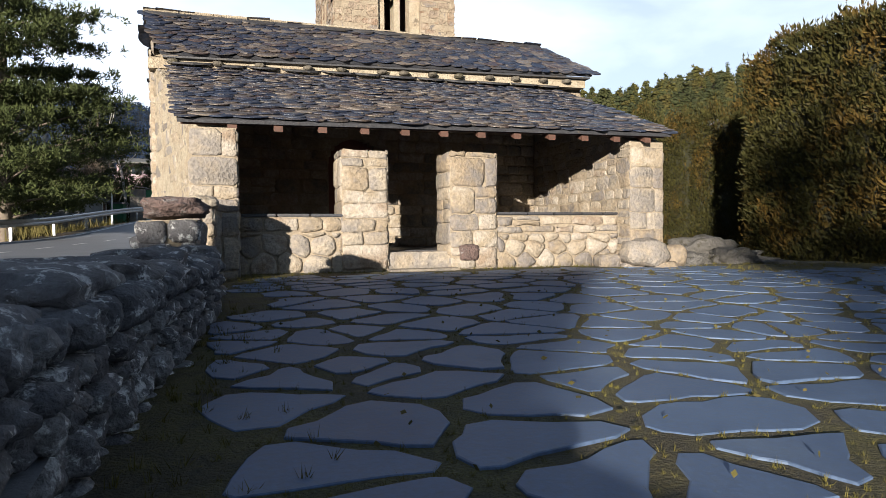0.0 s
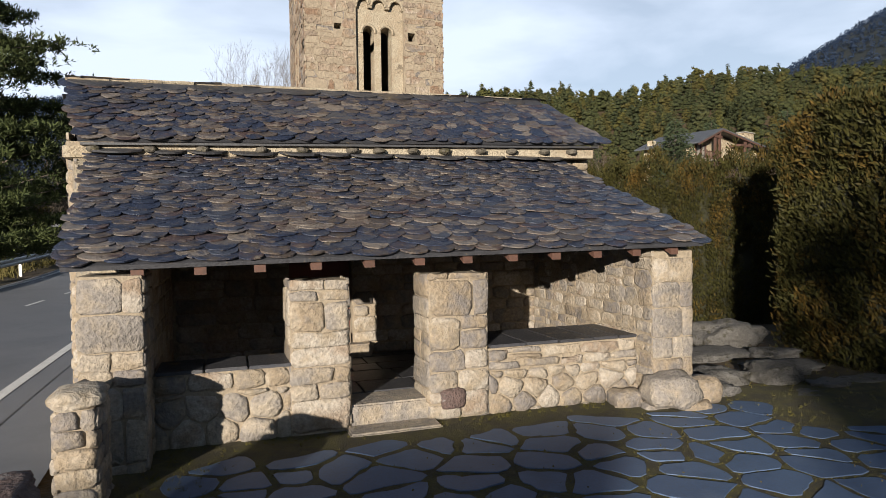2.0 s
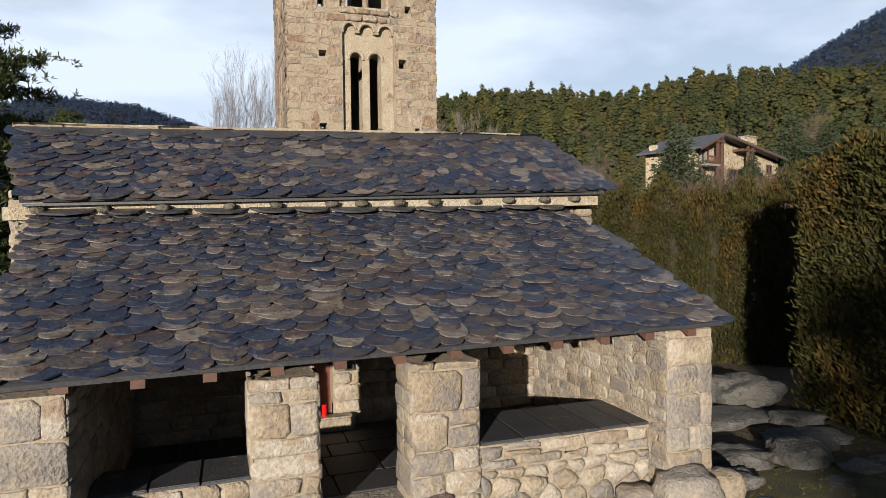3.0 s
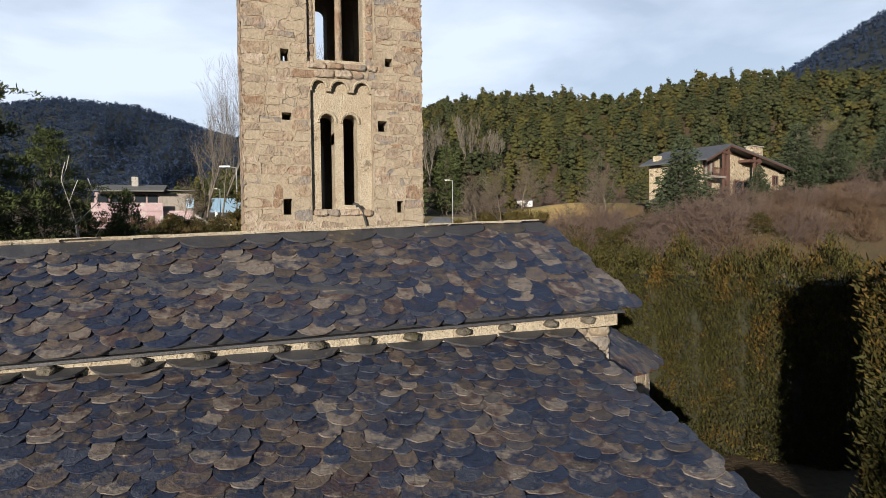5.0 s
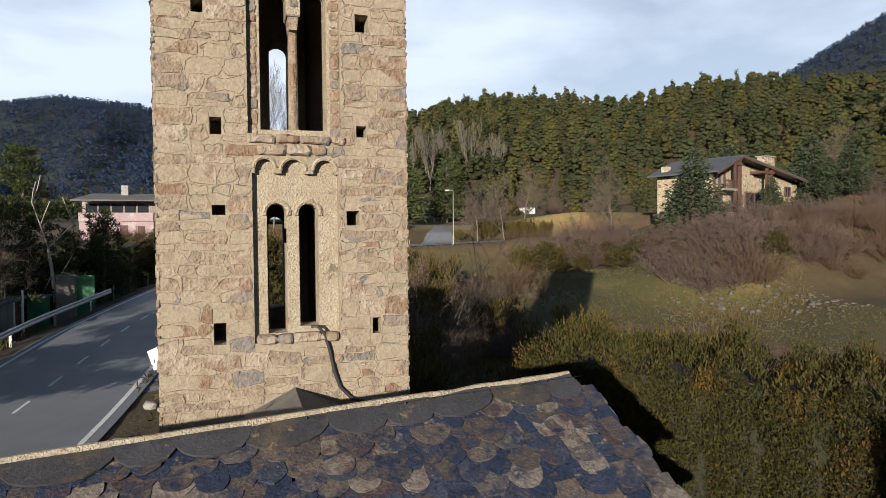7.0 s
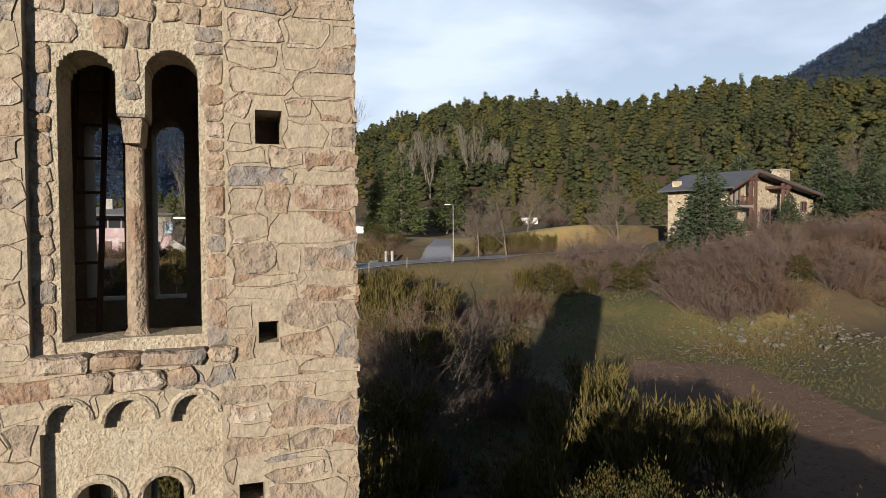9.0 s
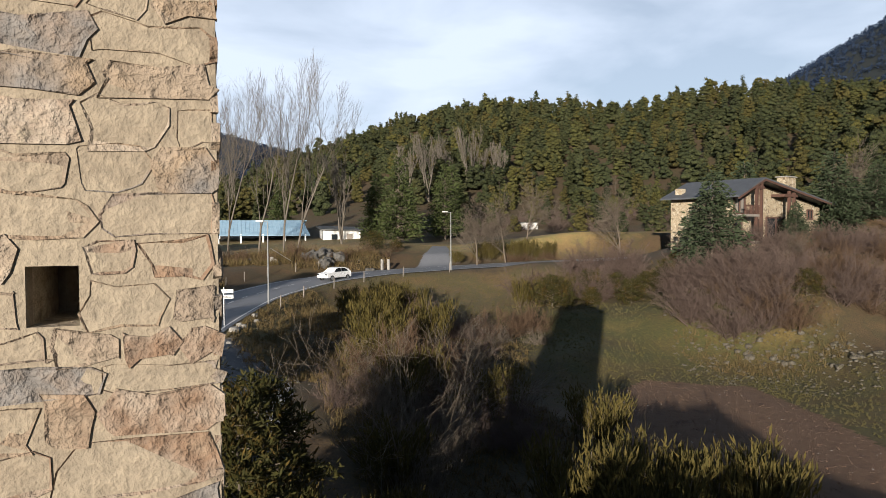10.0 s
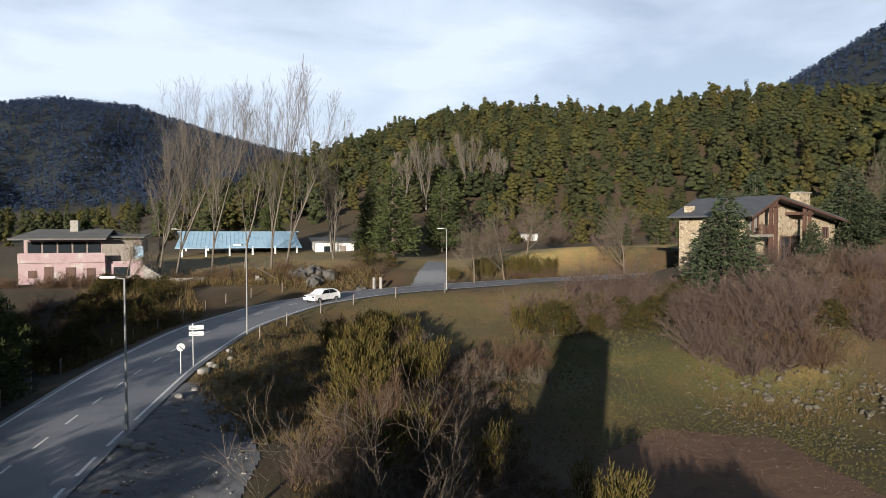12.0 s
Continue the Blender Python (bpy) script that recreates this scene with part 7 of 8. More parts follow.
edge = np.array(edge)
tufts("edge_grass", np.c_[edge, heights(edge[:, 0], edge[:, 1]) + 0.01], 26, 0.026, LUSHGRASS, "weeds and grass at the foot of the walls", 16)
# fallen leaves and crumbs on the flags
lr = np.random.RandomState(29)
lx = np.c_[lr.uniform(0.4, 9, 420), lr.uniform(0.8, 8.2, 420)]
lz = heights(lx[:, 0], lx[:, 1]) + 0.04
tagged(new("fallen_leaves", joined("fallen_leaves", [sprays(lr, np.c_[lx, lz], lr.normal(size=(420, 3)) * np.array([1, 1, 0.12]), lr.uniform(0.012, 0.035, 420), 0.008)], [DRYGRASS])), "dry leaf crumbs scattered on the flags", "leaves", kind="stuff")

# ---- street furniture ----
def street_lamp(x, y, z, h, arm, label):
    ob = empty("street_lamp", (x, y, z), label, "street lamp", "street lamps")
    bm = bmesh.new()
    tube(bm, [(x, y, z - 0.2), (x, y, z + 1.1), (x, y, z + 1.12), (x, y, z + h)], [0.085, 0.08, 0.062, 0.042], 10)
    part("post", bm, LAMPGREY, ob)
    bm = bmesh.new()
    a = Vector(arm).normalized()
    e = Vector((x, y, z + h)) + a * 1.05
    tube(bm, [(x, y, z + h - 0.03), (x + a.x * 0.5, y + a.y * 0.5, z + h + 0.03)], 0.03, 8)
    part("arm", bm, LAMPGREY, ob)
    bm = bmesh.new()
    v = box(bm, 0.35, -0.13, 0.0, 1.05, 0.13, 0.09)
    bmesh.ops.bevel(bm, geom=bm.edges[:], offset=0.025, segments=2, affect='EDGES')
    ang = math.atan2(a.y, a.x)
    bmesh.ops.transform(bm, verts=bm.verts[:], matrix=Matrix.Translation((x, y, z + h)) @ Matrix.Rotation(ang, 4, 'Z'))
    part("lamp_head", bm, WHITE, ob, "flat pale lamp head")
    return ob


street_lamp(3.0, 46.8, height(3.0, 46.8), 6.95, (-1, 0.3, 0), "slim grey street lamp at the bend of the road")
street_lamp(8.6, 66.0, height(8.6, 66.0), 6.85, (-1, 0.6, 0), "slim grey street lamp at the bend of the road")
street_lamp(30.4, 82.3, height(30.4, 82.3), 6.9, (-0.7, 0.5, 0), "slim grey street lamp opposite the lane")
street_lamp(1.2, 104, height(1.2, 104), 5.2, (-1, 0, 0), "slim grey street lamp among the bare poplars")


def sign_post(x, y, top, label):
    z = height(x, y)
    ob = empty("road_sign", (x, y, z), label, "road sign")
    bm = bmesh.new()
    tube(bm, [(x, y, z - 0.2), (x, y, top)], 0.045, 8)
    part("post", bm, STEEL, ob)
    return ob


s1 = sign_post(4.62, 55.9, 5.0, "round white road sign on a steel post")
bm = bmesh.new()
tube(bm, [(4.62, 55.86, 4.78), (4.625, 55.83, 4.78)], 0.23, 24)
disc = part("disc", bm, WHITE, s1)
bm = bmesh.new()
v = box(bm, -0.23, -0.015, -0.025, 0.23, 0.0, 0.025)
bmesh.ops.transform(bm, verts=bm.verts[:], matrix=Matrix.Translation((4.62, 55.825, 4.78)) @ Matrix.Rotation(radians(45), 4, 'Y'))
adopt(new("stripe", mesh_of("stripe", bm, CABLE)), disc)
s2 = sign_post(5.22, 57.5, 5.95, "white double direction sign on a steel post")
for z in (5.30, 5.68):
    pl = part("panel", boxed(4.98, 57.43, z - 0.13, 5.84, 57.46, z + 0.13, 0.01), WHITE, s2)
    for k in range(2):
        bm = boxed(5.06, 57.42, z - 0.06 + k * 0.08, 5.7 - 0.2 * k, 57.427, z - 0.03 + k * 0.08)
        adopt(new("lettering_bar", mesh_of("lettering_bar", bm, DARKGREY)), pl)
s3 = sign_post(-5.6, 53.5, 5.0, "triangular warning sign seen from behind")
bm = bmesh.new()
v = [bm.verts.new(p) for p in ((-6.0, 53.45, 4.3), (-5.2, 53.45, 4.3), (-5.6, 53.45, 5.0))]
f = bm.faces.new(v)
bmesh.ops.solidify(bm, geom=[f], thickness=0.02)
part("panel", bm, DARKGREY, s3)
iz = height(1.76, 30.0)
info = empty("information_board", (1.76, 30.0, iz), "tilted white information board on a wooden post", "sign")
bm = bmesh.new()
tube(bm, [(1.76, 30.0, iz - 0.2), (1.76, 30.0, 4.2)], 0.09, 8)
part("post", bm, GREYWOOD, info)
bm = bmesh.new()
box(bm, -0.48, -0.03, -0.36, 0.48, 0.0, 0.36)
bmesh.ops.transform(bm, verts=bm.verts[:], matrix=Matrix.Translation((1.42, 29.8, 2.85)) @ Matrix.Rotation(radians(-22), 4, 'Y') @ Matrix.Rotation(radians(-30), 4, 'X'))
part("board", bm, WHITE, info)
# fence posts along the meadow and bank
for i in range(6):
    p, d = at_metre(metre_at_y(66) + i * 6.5)
    side = Vector((d.y, -d.x, 0)).normalized()
    q = p + side * 4.6
    z = height(q.x, q.y)
    bm = bmesh.new()
    tube(bm, [(q.x, q.y, z - 0.2), (q.x + 0.03, q.y, z + 1.1)], 0.05, 6)
    thing("fence_post", bm, GREYWOOD, "short weathered fence post at the meadow's edge", "fence post", "fence posts")
for i in range(14):
    p, d = at_metre(metre_at_y(50) + i * 2.9)
    side = Vector((d.y, -d.x, 0)).normalized()
    q = p - side * 5.4
    z = height(q.x, q.y)
    bm = bmesh.new()
    tube(bm, [(q.x, q.y, z - 0.2), (q.x + 0.03, q.y, z + 1.0)], 0.045, 6)
    thing("fence_post", bm, GREYWOOD, "thin wooden fence post on the dark bank", "fence post", "fence posts on the bank")


# ---- car ----
def car(x, y, z, turn):
    ob = empty("car", (0, 0, 0), "small white hatchback car on the road", "car")
    prof = [(-2.0, 0.35), (-2.05, 0.62), (-1.95, 0.82), (-1.05, 0.95), (-0.45, 1.40), (0.2, 1.48), (1.15, 1.45), (1.62, 1.30), (1.88, 0.95), (1.93, 0.5), (1.88, 0.33)]
    bm = bmesh.new()
    rows = []
    for s, k in ((-0.86, 0), (-0.80, 1), (0.80, 1), (0.86, 0)):
        rows.append([bm.verts.new((px, s * (0.82 if pz > 1.0 and k else (0.88 if pz > 1.0 else 1.0)), pz if k or pz < 1.0 else 0.98)) for px, pz in prof])
    for a, b in zip(rows[:-1], rows[1:]):
        for i in range(len(prof)):
            j = (i + 1) % len(prof)
            bm.faces.new((a[i], a[j], b[j], b[i]))
    bm.faces.new(rows[0][::-1])
    bm.faces.new(rows[-1])
    bmesh.ops.recalc_face_normals(bm, faces=bm.faces[:])
    bmesh.ops.bevel(bm, geom=bm.edges[:], offset=0.03, segments=2, affect='EDGES')
    body = new("body", mesh_of("body", bm, CARPAINT))
    body.parent = ob
    panes = [((-0.95, -0.72, 1.0), (-0.47, -0.60, 1.37), (-0.47, 0.60, 1.37), (-0.95, 0.72, 1.0))]
    for s in (-1, 1):
        panes.append(((-0.85, s * 0.80, 1.0), (-0.40, s * 0.70, 1.36), (0.25, s * 0.70, 1.42), (0.25, s * 0.80, 1.0)))
        panes.append(((0.32, s * 0.80, 1.0), (0.32, s * 0.70, 1.42), (0.95, s * 0.70, 1.38), (1.45, s * 0.79, 1.05)))
    for p in panes:
        bm = bmesh.new()
        f = bm.faces.new([bm.verts.new(q) for q in p])
        bmesh.ops.solidify(bm, geom=[f], thickness=0.05)
        w = new("window", mesh_of("window", bm, GLASS))
        w.parent = ob
    for sx in (-1.28, 1.25):
        for sy in (-0.80, 0.80):
            bm = bmesh.new()
            tube(bm, [(sx, sy - 0.09, 0.31), (sx, sy + 0.09, 0.31)], 0.31, 20)
            wheel = new("wheel", mesh_of("wheel", bm, TYRE))
            wheel.parent = ob
            bm = bmesh.new()
            tube(bm, [(sx, sy - 0.1, 0.31), (sx, sy + 0.1, 0.31)], 0.19, 14)
            rim = new("rim", mesh_of("rim", bm, STEEL))
            rim.parent = wheel
    for sy in (-0.62, 0.62):
        bm = boxed(-2.06, sy - 0.16, 0.66, -1.9, sy + 0.16, 0.80, 0.02)
        o = new("headlight", mesh_of("headlight", bm, GLASS))
        o.parent = ob
    ob.matrix_basis = pose(x, y, z, 0, 0, turn) @ Matrix.Scale(0.92, 4)
    return ob


p, d = at_metre(metre_at_y(79.6))
car(16.2, 79.6, p.z + 0.03, math.degrees(math.atan2(d.y, d.x)))


# ---- stone house ----
house = empty("stone_house", (57, 65, 8.3), "two-storey stone house with a wide dark-timbered gable", "house")
HA, HD = Vector((54.9, 63.1, 0)), Vector((15.75, 4.9, 0))
HL = HD.length
HU = HD.normalized()
HB = Vector((-HU.y, HU.x, 0))     # away from the camera's side


def hp(u, w, z):
    return HA + HU * u + HB * w + Vector((0, 0, z))


def prism(bm, pts):
    """A closed block from eight corners, bottom ring then top ring."""
    v = [bm.verts.new(q) for q in pts]
    for f in ((3, 2, 1, 0), (4, 5, 6, 7), (0, 1, 5, 4), (1, 2, 6, 5), (2, 3, 7, 6), (3, 0, 4, 7)):
        bm.faces.new([v[i] for i in f])
    bmesh.ops.recalc_face_normals(bm, faces=bm.faces[:])


def hbox(name, u0, u1, w0, w1, z0, z1, mat, parent=house, label=""):
    bm = bmesh.new()
    prism(bm, [hp(u, w, z) for z in (z0, z1) for u, w in ((u0, w0), (u1, w0), (u1, w1), (u0, w1))])
    return part(name, bm, mat, parent, label)


ZB, PEAK_U = 7.0, 4.3
bm = bmesh.new()
prof = [(0.3, ZB), (20.6, ZB), (20.6, 12.5), (PEAK_U, 14.9), (0.3, 13.2)]
va, vb = ([bm.verts.new(hp(u, w, z)) for u, z in prof] for w in (1.2, 8.2))
bm.faces.new(va)
bm.faces.new(vb[::-1])
for i in range(5):
    bm.faces.new((va[i], vb[i], vb[(i + 1) % 5], va[(i + 1) % 5]))
bmesh.ops.recalc_face_normals(bm, faces=bm.faces[:])
part("wall", bm, HOUSESTONE, house)
for u0, z0, u1, z1 in ((-0.9, 13.05, PEAK_U, 15.1), (PEAK_U, 15.1, 21.6, 12.6)):
    bm = bmesh.new()
    prism(bm, [hp(u, w, z) for dz in (0, 0.16) for u, w, z in ((u0, -0.4, z0 + dz), (u1, -0.4, z1 + dz), (u1, 8.8, z1 + dz), (u0, 8.8, z0 + dz))])
    part("roof", bm, GREYROOF, house)
    bm = bmesh.new()
    prism(bm, [hp(u, w, z) for dz in (-0.22, -0.004) for u, w, z in ((u0, -0.42, z0 + dz), (u1, -0.42, z1 + dz), (u1, -0.30, z1 + dz), (u0, -0.30, z0 + dz))])
    part("barge_board", bm, DARKWOOD, house)
for u, zt in ((PEAK_U - 1.3, 14.5), (PEAK_U - 0.35, 14.75), (10.0, 14.0), (11.1, 13.85)):
    hbox("timber_post", u - 0.14, u + 0.14, -0.28, 0.0, 8.3 if u < PEAK_U else 8.6, zt, DARKWOOD)
hbox("timber_beam", 8.6, 11.6, -0.3, 1.2, 13.35, 13.65, DARKWOOD)
hbox("timber_beam", PEAK_U - 1.6, PEAK_U, -0.34, 1.2, 14.0, 14.3, DARKWOOD)
bm = bmesh.new()
prism(bm, [hp(u, w, z) for z, k in ((11.8, 0.0), (16.0, 0.16)) for u, w in ((14.8 + k, 2.4 + k), (17.4 - k, 2.4 + k), (17.4 - k, 3.8 - k), (14.8 + k, 3.8 - k))])
stack = part("chimney", bm, HOUSESTONE, house, "broad stone chimney stack")
hbox("chimney_cap", 14.8, 17.4, 2.4, 3.8, 16.004, 16.12, CONCRETE, stack)
hbox("chimney", 0.2, 0.95, 6.8, 7.6, 12.8, 14.3, HOUSESTONE)
deck = hbox("balcony", 0.5, 3.3, -0.3, 1.19, 11.1, 11.35, GREYWOOD)
for i in range(12):
    hbox("baluster", 0.55 + i * 0.24, 0.62 + i * 0.24, -0.28, -0.22, 11.354, 12.2, DARKWOOD, deck)
hbox("railing", 0.5, 3.3, -0.3, -0.2, 12.204, 12.3, DARKWOOD, deck)
hbox("terrace", -0.6, 7.4, -2.0, 1.19, 8.35, 8.6, GREYWOOD)
for u0, u1, z0, z1 in ((0.9, 2.9, 11.5, 13.1), (7.6, 11.6, 8.7, 11.0), (0.9, 2.3, 8.7, 10.6), (13.4, 15.2, 9.4, 11.2), (17.2, 18.4, 11.0, 12.0), (5.0, 5.7, 8.7, 10.8)):
    win = hbox("window", u0, u1, 1.13, 1.19, z0, z1, GLASS)
    for a, b, c, e in ((u0 - 0.12, u0, z0 - 0.1, z1 + 0.1), (u1, u1 + 0.12, z0 - 0.1, z1 + 0.1), (u0, u1, z1, z1 + 0.14), (u0, u1, z0 - 0.12, z0), ((u0 + u1) / 2 - 0.06, (u0 + u1) / 2 + 0.06, z0, z1)):
        hbox("window_frame", a, b, 1.04, 1.2, c, e, DARKWOOD, win)
for u0 in (0.95, 2.0):
    hbox("shutter", u0, u0 + 0.5, 1.0, 1.05, 11.55, 13.05, GREYWOOD, house, "weathered grey window shutter")
hbox("terrace_wall", -1.5, HL + 2, -2.3, -2.004, 6.0, 8.35, HOUSESTONE)

# ---- pink building ----
pink = empty("pink_building", (-12, 95, 6), "long faded pink building with a glazed upper gallery and grey roof", "building")
PZ = 5.6


def pbox(name, x0, x1, y0, y1, z0, z1, mat, parent=pink, label=""):
    return part(name, boxed(x0, y0, z0, x1, y1, z1), mat, parent, label)


pbox("lower_wall", -13.8, -5.6, 92.5, 101, PZ - 1.5, 8.75, PINK)
pbox("side_wing", -5.6, -2.0, 93.2, 100, PZ - 1.5, 8.35, PINK)
pbox("parapet", -13.8, -5.6, 92.3, 92.5, 8.3, 9.35, PINK)
pbox("upper_wall", -13.8, -6.2, 94.5, 101, 8.75, 10.75, PINK)
pbox("wing_wall", -6.2, -2.2, 94.2, 100, 8.35, 10.65, GREYWOOD)
for i in range(5):
    x = -13.4 + i * 1.45
    w = pbox("window", x, x + 1.2, 94.4, 94.49, 9.3, 10.5, GLASS)
    adopt(new("frame", mesh_of("frame", boxed(x - 0.1, 94.36, 9.2, x, 94.47, 10.6), GREYWOOD)), w)
for x, z0, z1, w in ((-12.9, 6.7, 7.5, 0.8), (-11.4, 5.7, 7.9, 0.8), (-9.4, 5.7, 7.8, 0.9), (-7.4, 5.7, 7.7, 0.8)):
    pbox("opening", x, x + w, 92.42, 92.49, z0, z1, DARKWOOD)
w = pbox("window", -4.9, -3.3, 93.12, 93.19, 6.7, 7.7, GLASS)
adopt(new("sill", mesh_of("sill", boxed(-5.0, 93.05, 6.58, -3.2, 93.18, 6.68), CONCRETE)), w)
for x in (-3.9, -2.9):
    pbox("painted_panel", x, x + 0.9, 94.1, 94.18, 8.7, 10.0, BLUEROOF if x > -3.5 else GREYWOOD)
bm = bmesh.new()
prism(bm, [Vector(q) for q in ((-14.6, 92.0, 10.75), (-5.4, 92.0, 10.75), (-5.4, 97, 11.75), (-13.0, 97, 11.75), (-14.6, 92.0, 10.93), (-5.4, 92.0, 10.93), (-5.4, 97, 11.93), (-13.0, 97, 11.93))])
part("roof", bm, SHEETROOF, pink)
bm = bmesh.new()
prism(bm, [Vector(q) for q in ((-13.0, 97, 11.75), (-5.4, 97, 11.75), (-5.4, 102, 10.75), (-14.6, 102, 10.75), (-13.0, 97, 11.93), (-5.4, 97, 11.93), (-5.4, 102, 10.93), (-14.6, 102, 10.93))])
part("roof", bm, SHEETROOF, pink)
bm = bmesh.new()
prism(bm, [Vector(q) for q in ((-8.4, 93.4, 11.0), (-1.8, 93.4, 10.95), (-1.8, 101, 11.25), (-8.4, 101, 11.3), (-8.4, 93.4, 11.12), (-1.8, 93.4, 11.07), (-1.8, 101, 11.37), (-8.4, 101, 11.42))])
part("roof", bm, SHEETROOF, pink)
pbox("chimney", -9.6, -8.8, 95.6, 96.4, 11.2, 12.9, CONCRETE)
stair = empty("outdoor_stair", (-0.8, 92, 6), "concrete stair climbing beside the pink building", "stair")
for i in range(9):
    part("step", boxed(-1.9 + i * 0.28, 92.4, 5.2, -1.62 + i * 0.28, 93.6, 7.9 - i * 0.2), CONCRETE, stair)
low = empty("retaining_wall", (3, 90, 5.8), "low concrete retaining wall on the slope", "wall")
part("body", boxed(0.4, 90.6, 5.0, 4.6, 91.0, 6.5, 0.03), CONCRETE, low)
steps2 = empty("outdoor_stair", (11.5, 87.5, 5), "pale stone stair with a rail beside the road", "stair")
for i in range(8):
    z = 5.2 + (7 - i) * 0.22
    part("step", boxed(10.0 + i * 0.34, 87.6 + i * 0.05, 4.2, 10.34 + i * 0.34, 88.8, z), CONCRETE, steps2)
bm = bmesh.new()
tube(bm, [(10.0, 87.6, 7.8), (12.8, 87.9, 6.0)], 0.03, 6)
part("hand_rail", bm, STEEL, steps2)
for i, x in enumerate((23.2, 24.0)):
    bm = bmesh.new()
    tube(bm, [(x, 87.3, 4.8), (x, 87.3, 6.3)], 0.18, 10)
    thing("stone_post", bm, CONCRETE, "short pale gate post beside the road", "gate post", "gate posts")

# ---- shed with a blue roof ----
shed = empty("open_shed", (9, 122, 7.1), "open-sided shed with a pale blue sheet-metal roof", "shed")
for y0, z0, y1, z1 in ((120.2, 9.0, 125, 11.6), (125, 11.6, 130, 9.2)):
    bm = bmesh.new()
    prism(bm, [Vector(q) for dz in (0, 0.08) for q in ((-0.8, y0, z0 + dz), (18.4, y0, z0 + dz), (17.6, y1, z1 + dz), (0.0, y1, z1 + dz))])
    rf = part("roof", bm, BLUEROOF, shed)
    for i in range(30):
        x = -0.4 + i * 0.64
        bm = bmesh.new()
        tube(bm, [(x, y0, z0 + 0.09), (x * 0.955 + 0.4, y1, z1 + 0.09)], 0.035, 5)
        adopt(new("seam", mesh_of("seam", bm, BLUEROOF)), rf)
for x in (0.2, 3.7, 7.2, 10.7, 14.2, 17.6):
    for y_ in (120.5, 129.5):
        part("post", boxed(x - 0.12, y_ - 0.12, 5.5, x + 0.12, y_ + 0.12, 9.3), WHITE, shed)
part("rear_wall", boxed(0, 129.7, 5.5, 17.8, 129.9, 7.9), GREYWOOD, shed)

# ---- white hut ----
hut = empty("white_hut", (24.3, 121.5, 7.6), "small white hut with a shallow grey roof", "hut")
part("wall", boxed(20.6, 120.2, 6.5, 27.0, 125, 9.9), WHITE, hut)
bm = bmesh.new()
prism(bm, [Vector(q) for dz in (0, 0.16) for q in ((20.0, 119.6, 9.95 + dz), (27.6, 119.6, 9.75 + dz), (27.6, 125.6, 10.35 + dz), (20.0, 125.6, 10.55 + dz))])
part("roof", bm, SHEETROOF, hut)
part("door", boxed(24.6, 120.12, 7.4, 25.6, 120.19, 9.3), GREYWOOD, hut)
w = part("window", boxed(22.0, 120.12, 8.3, 23.0, 120.19, 9.2), GLASS, hut)
part("porch_post", boxed(24.0, 119.8, 7.0, 24.15, 119.95, 9.9), WHITE, hut)
fh = empty("white_hut", (58.8, 119, 12), "tiny white hut far up the meadow", "hut")
z = height(58.8, 118)
part("wall", boxed(57.4, 118, z - 1, 60.2, 120, z + 1.3), WHITE, fh)
part("roof", boxed(57.1, 117.6, z + 1.3, 60.5, 120.4, z + 1.45), SHEETROOF, fh)

# ---- sheds and gates across the road ----
yard_shed = empty("garden_shed", (-9, 44, 1.6), "low grey-panelled shed with a flat dark roof and wooden gate", "shed")
gz = 1.2
part("roof", boxed(-15.5, 38.5, gz + 2.25, -6.9, 46.3, gz + 2.40), GREYROOF, yard_shed)
part("rear_wall", boxed(-15.3, 39.0, 0.2, -7.3, 46.1, gz + 2.2), DARKGREY, yard_shed)
for i in range(6):
    x0_, y0_ = -7.25, 39.2 + i * 0.95
    part("panel", boxed(x0_, y0_, 0.4, x0_ + 0.06, y0_ + 0.9, gz + 2.15), DARKGREY, yard_shed)
for i in range(7):
    part("gate_slat", boxed(-7.24, 44.95, gz + 0.35 + i * 0.26, -7.18, 46.05, gz + 0.58 + i * 0.26), BEAM, yard_shed)
for y_ in (44.85, 46.1):
    part("gate_post", boxed(-7.26, y_ - 0.06, 0.4, -7.14, y_ + 0.06, gz + 2.4), WHITE, yard_shed)
wall2 = empty("garden_wall", (-13, 36, 1), "ochre rendered garden wall beside the shed", "wall")
part("body", boxed(-16, 35.6, 0, -9.4, 35.9, gz + 1.9), HOUSESTONE, wall2)
part("coping", boxed(-16.1, 35.5, gz + 1.9, -9.3, 36.0, gz + 2.02), CONCRETE, wall2)
green = empty("green_gate", (-5.4, 49, 2.2), "bright green sheet-metal gate beside a stone pier", "gate")
part("stone_pier", boxed(-6.05, 48.3, 1.2, -5.1, 49.0, 4.5), GRANITE, green)
leaf = part("gate_leaf", boxed(-5.05, 48.5, 1.7, -4.1, 48.58, 4.45, 0.02), GREENPAINT, green)
adopt(new("gate_rail", mesh_of("gate_rail", boxed(-5.02, 48.46, 3.1, -4.13, 48.49, 3.2), GREENPAINT)), leaf)
tank = empty("green_shed", (-6.6, 46.6, 2), "small dark green shed with a pitched roof", "shed")
part("wall", boxed(-7.0, 46.4, 1.2, -6.2, 47.6, 3.4), GREENPAINT, tank)
part("roof", boxed(-7.15, 46.2, 3.4, -6.05, 47.8, 3.5), GREYROOF, tank)
bm = bmesh.new()
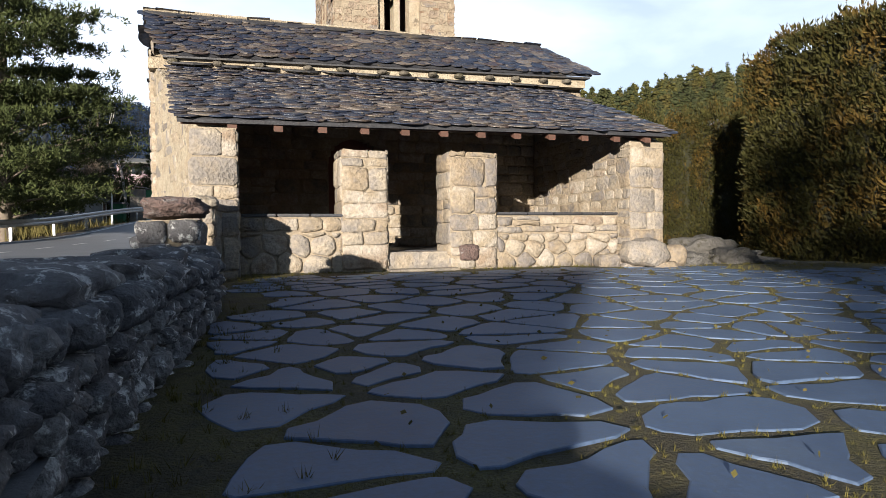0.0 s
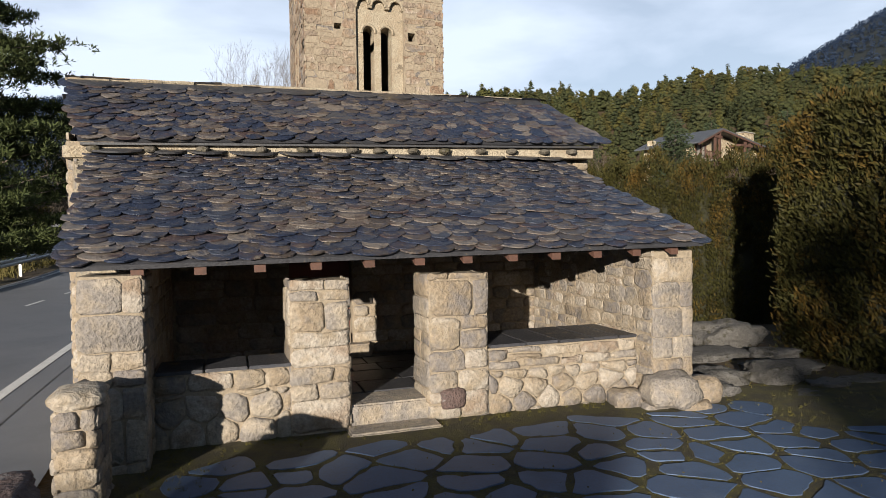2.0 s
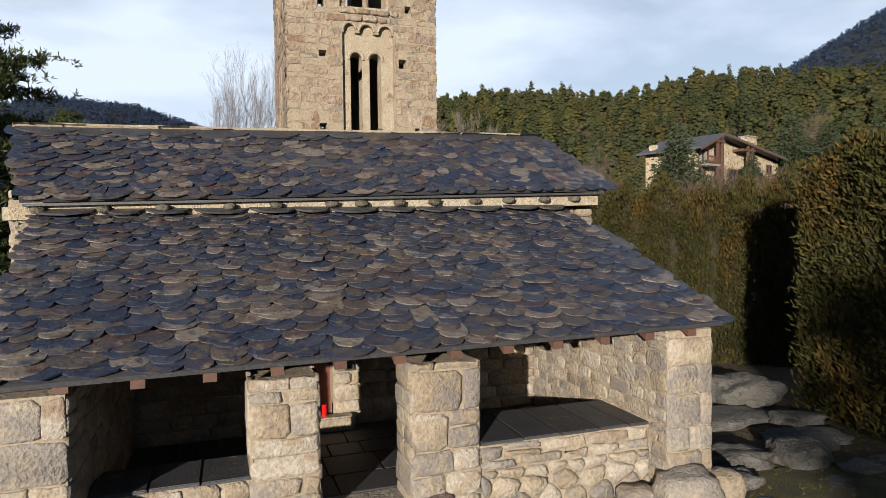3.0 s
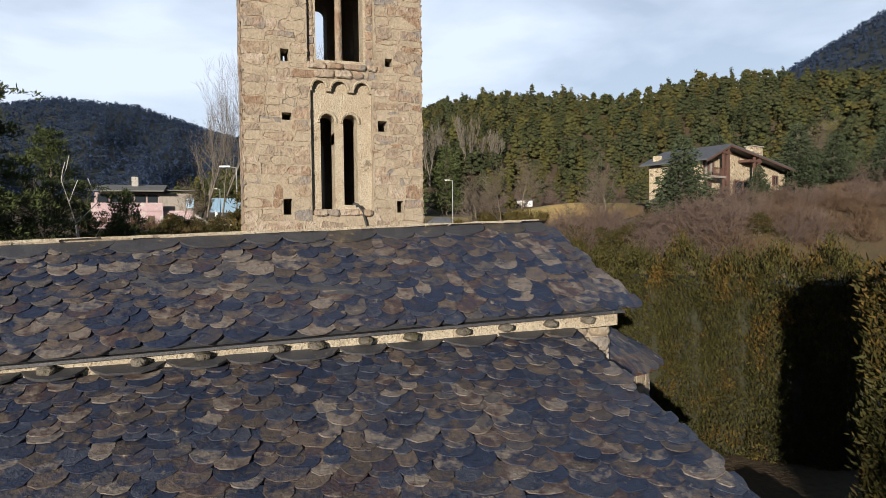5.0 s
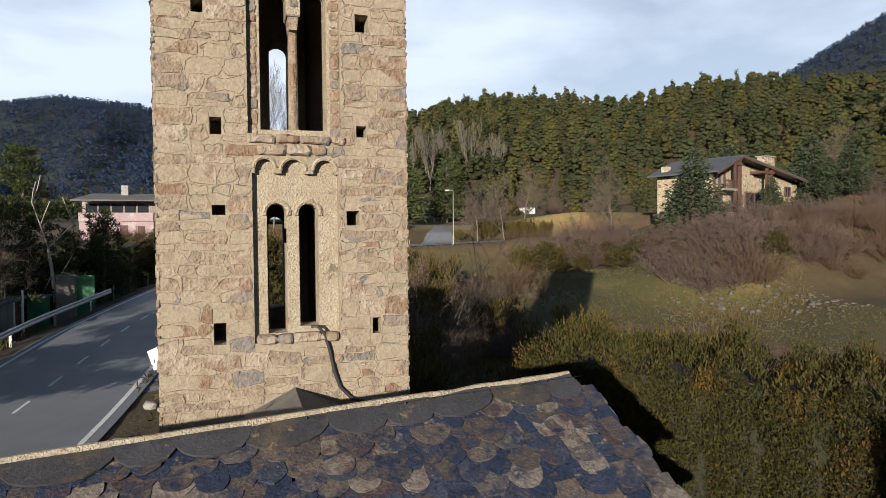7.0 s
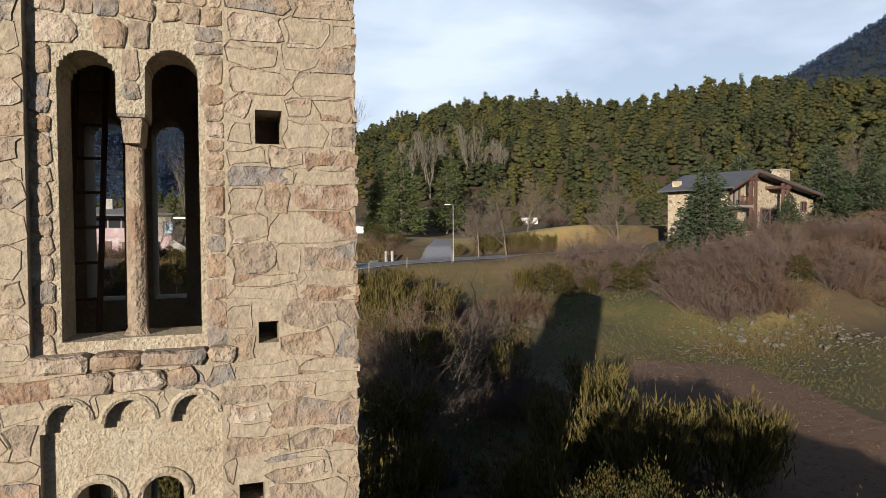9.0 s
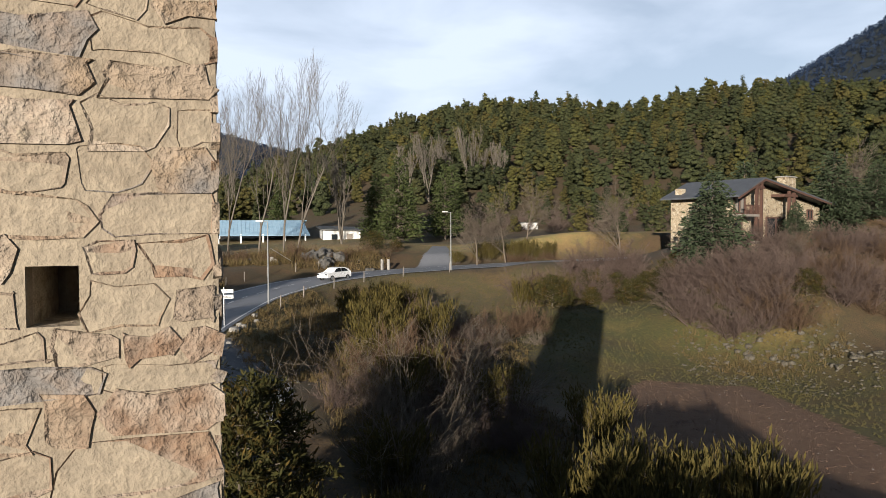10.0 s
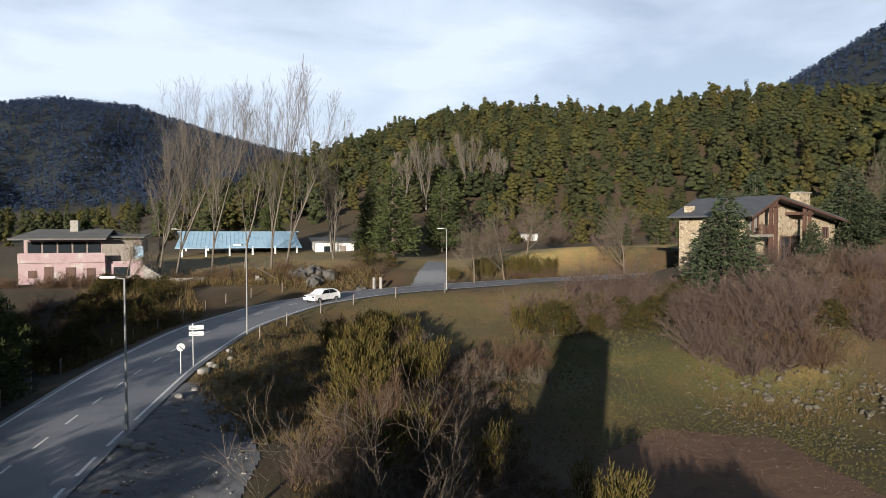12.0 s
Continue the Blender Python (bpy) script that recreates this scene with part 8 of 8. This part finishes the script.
tube(bm, [(-6.4, 43.5, 1.4), (-6.4, 43.5, 4.1)], 0.045, 8)
thing("marker_post", bm, WHITE, "slim white post standing by the guard rail", "post")

# ---- unseen house and firs, added behind the camera to shade the yard ----
back = empty("house_behind", (-23, -28, 0), "unseen plain rendered house added behind the yard to shade it", "house")
for nm, z0, z1, mat in (("wall", -0.5, 8.15, CONCRETE), ("roof", 8.15, 8.38, GREYROOF)):
    bm = bmesh.new()
    prism(bm, [Vector((x, y, z)) for z in (z0, z1) for x, y in ((-30, -26), (-18.05, -26), (-23.0, -33), (-35, -33))])
    part(nm, bm, mat, back)
shade = plant("fir_tree", stand(0, -14.3, -26.5), conifer_parts(481, 10.2, 2.6, 30, 16, 0.6, 0.03, 0.15, 0.25), (BARK, FIR), ("trunk", "crown"), "unseen dense fir added behind the yard to shade it", "fir tree", "firs behind the yard")
spread_copies(shade, [(-10.8, -26.8), (-7.2, -27), (-3.6, -26.4), (0.4, -27), (-12.6, -28.5), (-5.5, -28.5)], 19, 0.9, 1.0)

# unseen tall pines added west of the road, to shade the bank at the bend
west_pine = plant("pine_tree", stand(0, -24.0, 38.0), pine_parts(482, 11.6, 3.0, 60, 0.5, 0.05, 16, 12), (BARK, DARKPINE), ("trunk", "crown"), "unseen tall dense dark pine across the road, added for its shade", "pine tree", "pines across the road")
spread_copies(west_pine, [(-26, 42), (-23, 34.5), (-28.5, 46), (-21, 32)], 20, 0.92, 1.08)
# ---- stones, slates and flags, piece by piece ----
for name, stones, mat, parent, near, most, rest in LAID:
    worn = mat in (GRANITE, DRYSTONE)
    if near is not None:
        stones = sorted(stones, key=lambda s: near(s[1]))
    for (vs_, fs_), c in stones[:most]:
        o = new(name, raw(name, [(v[0] - c.x, v[1] - c.y, v[2] - c.z) for v in vs_], fs_, mat, worn))
        o.matrix_basis = Matrix.Translation(c)
        adopt(o, parent)
    left = stones[most:]
    if left:
        vs, fs = [], []
        for (a, b), c in left:
            k = len(vs)
            vs += a
            fs += [tuple(i + k for i in f) for f in b]
        part_raw(rest, vs, fs, mat, parent, kind="stuff", smooth=worn)
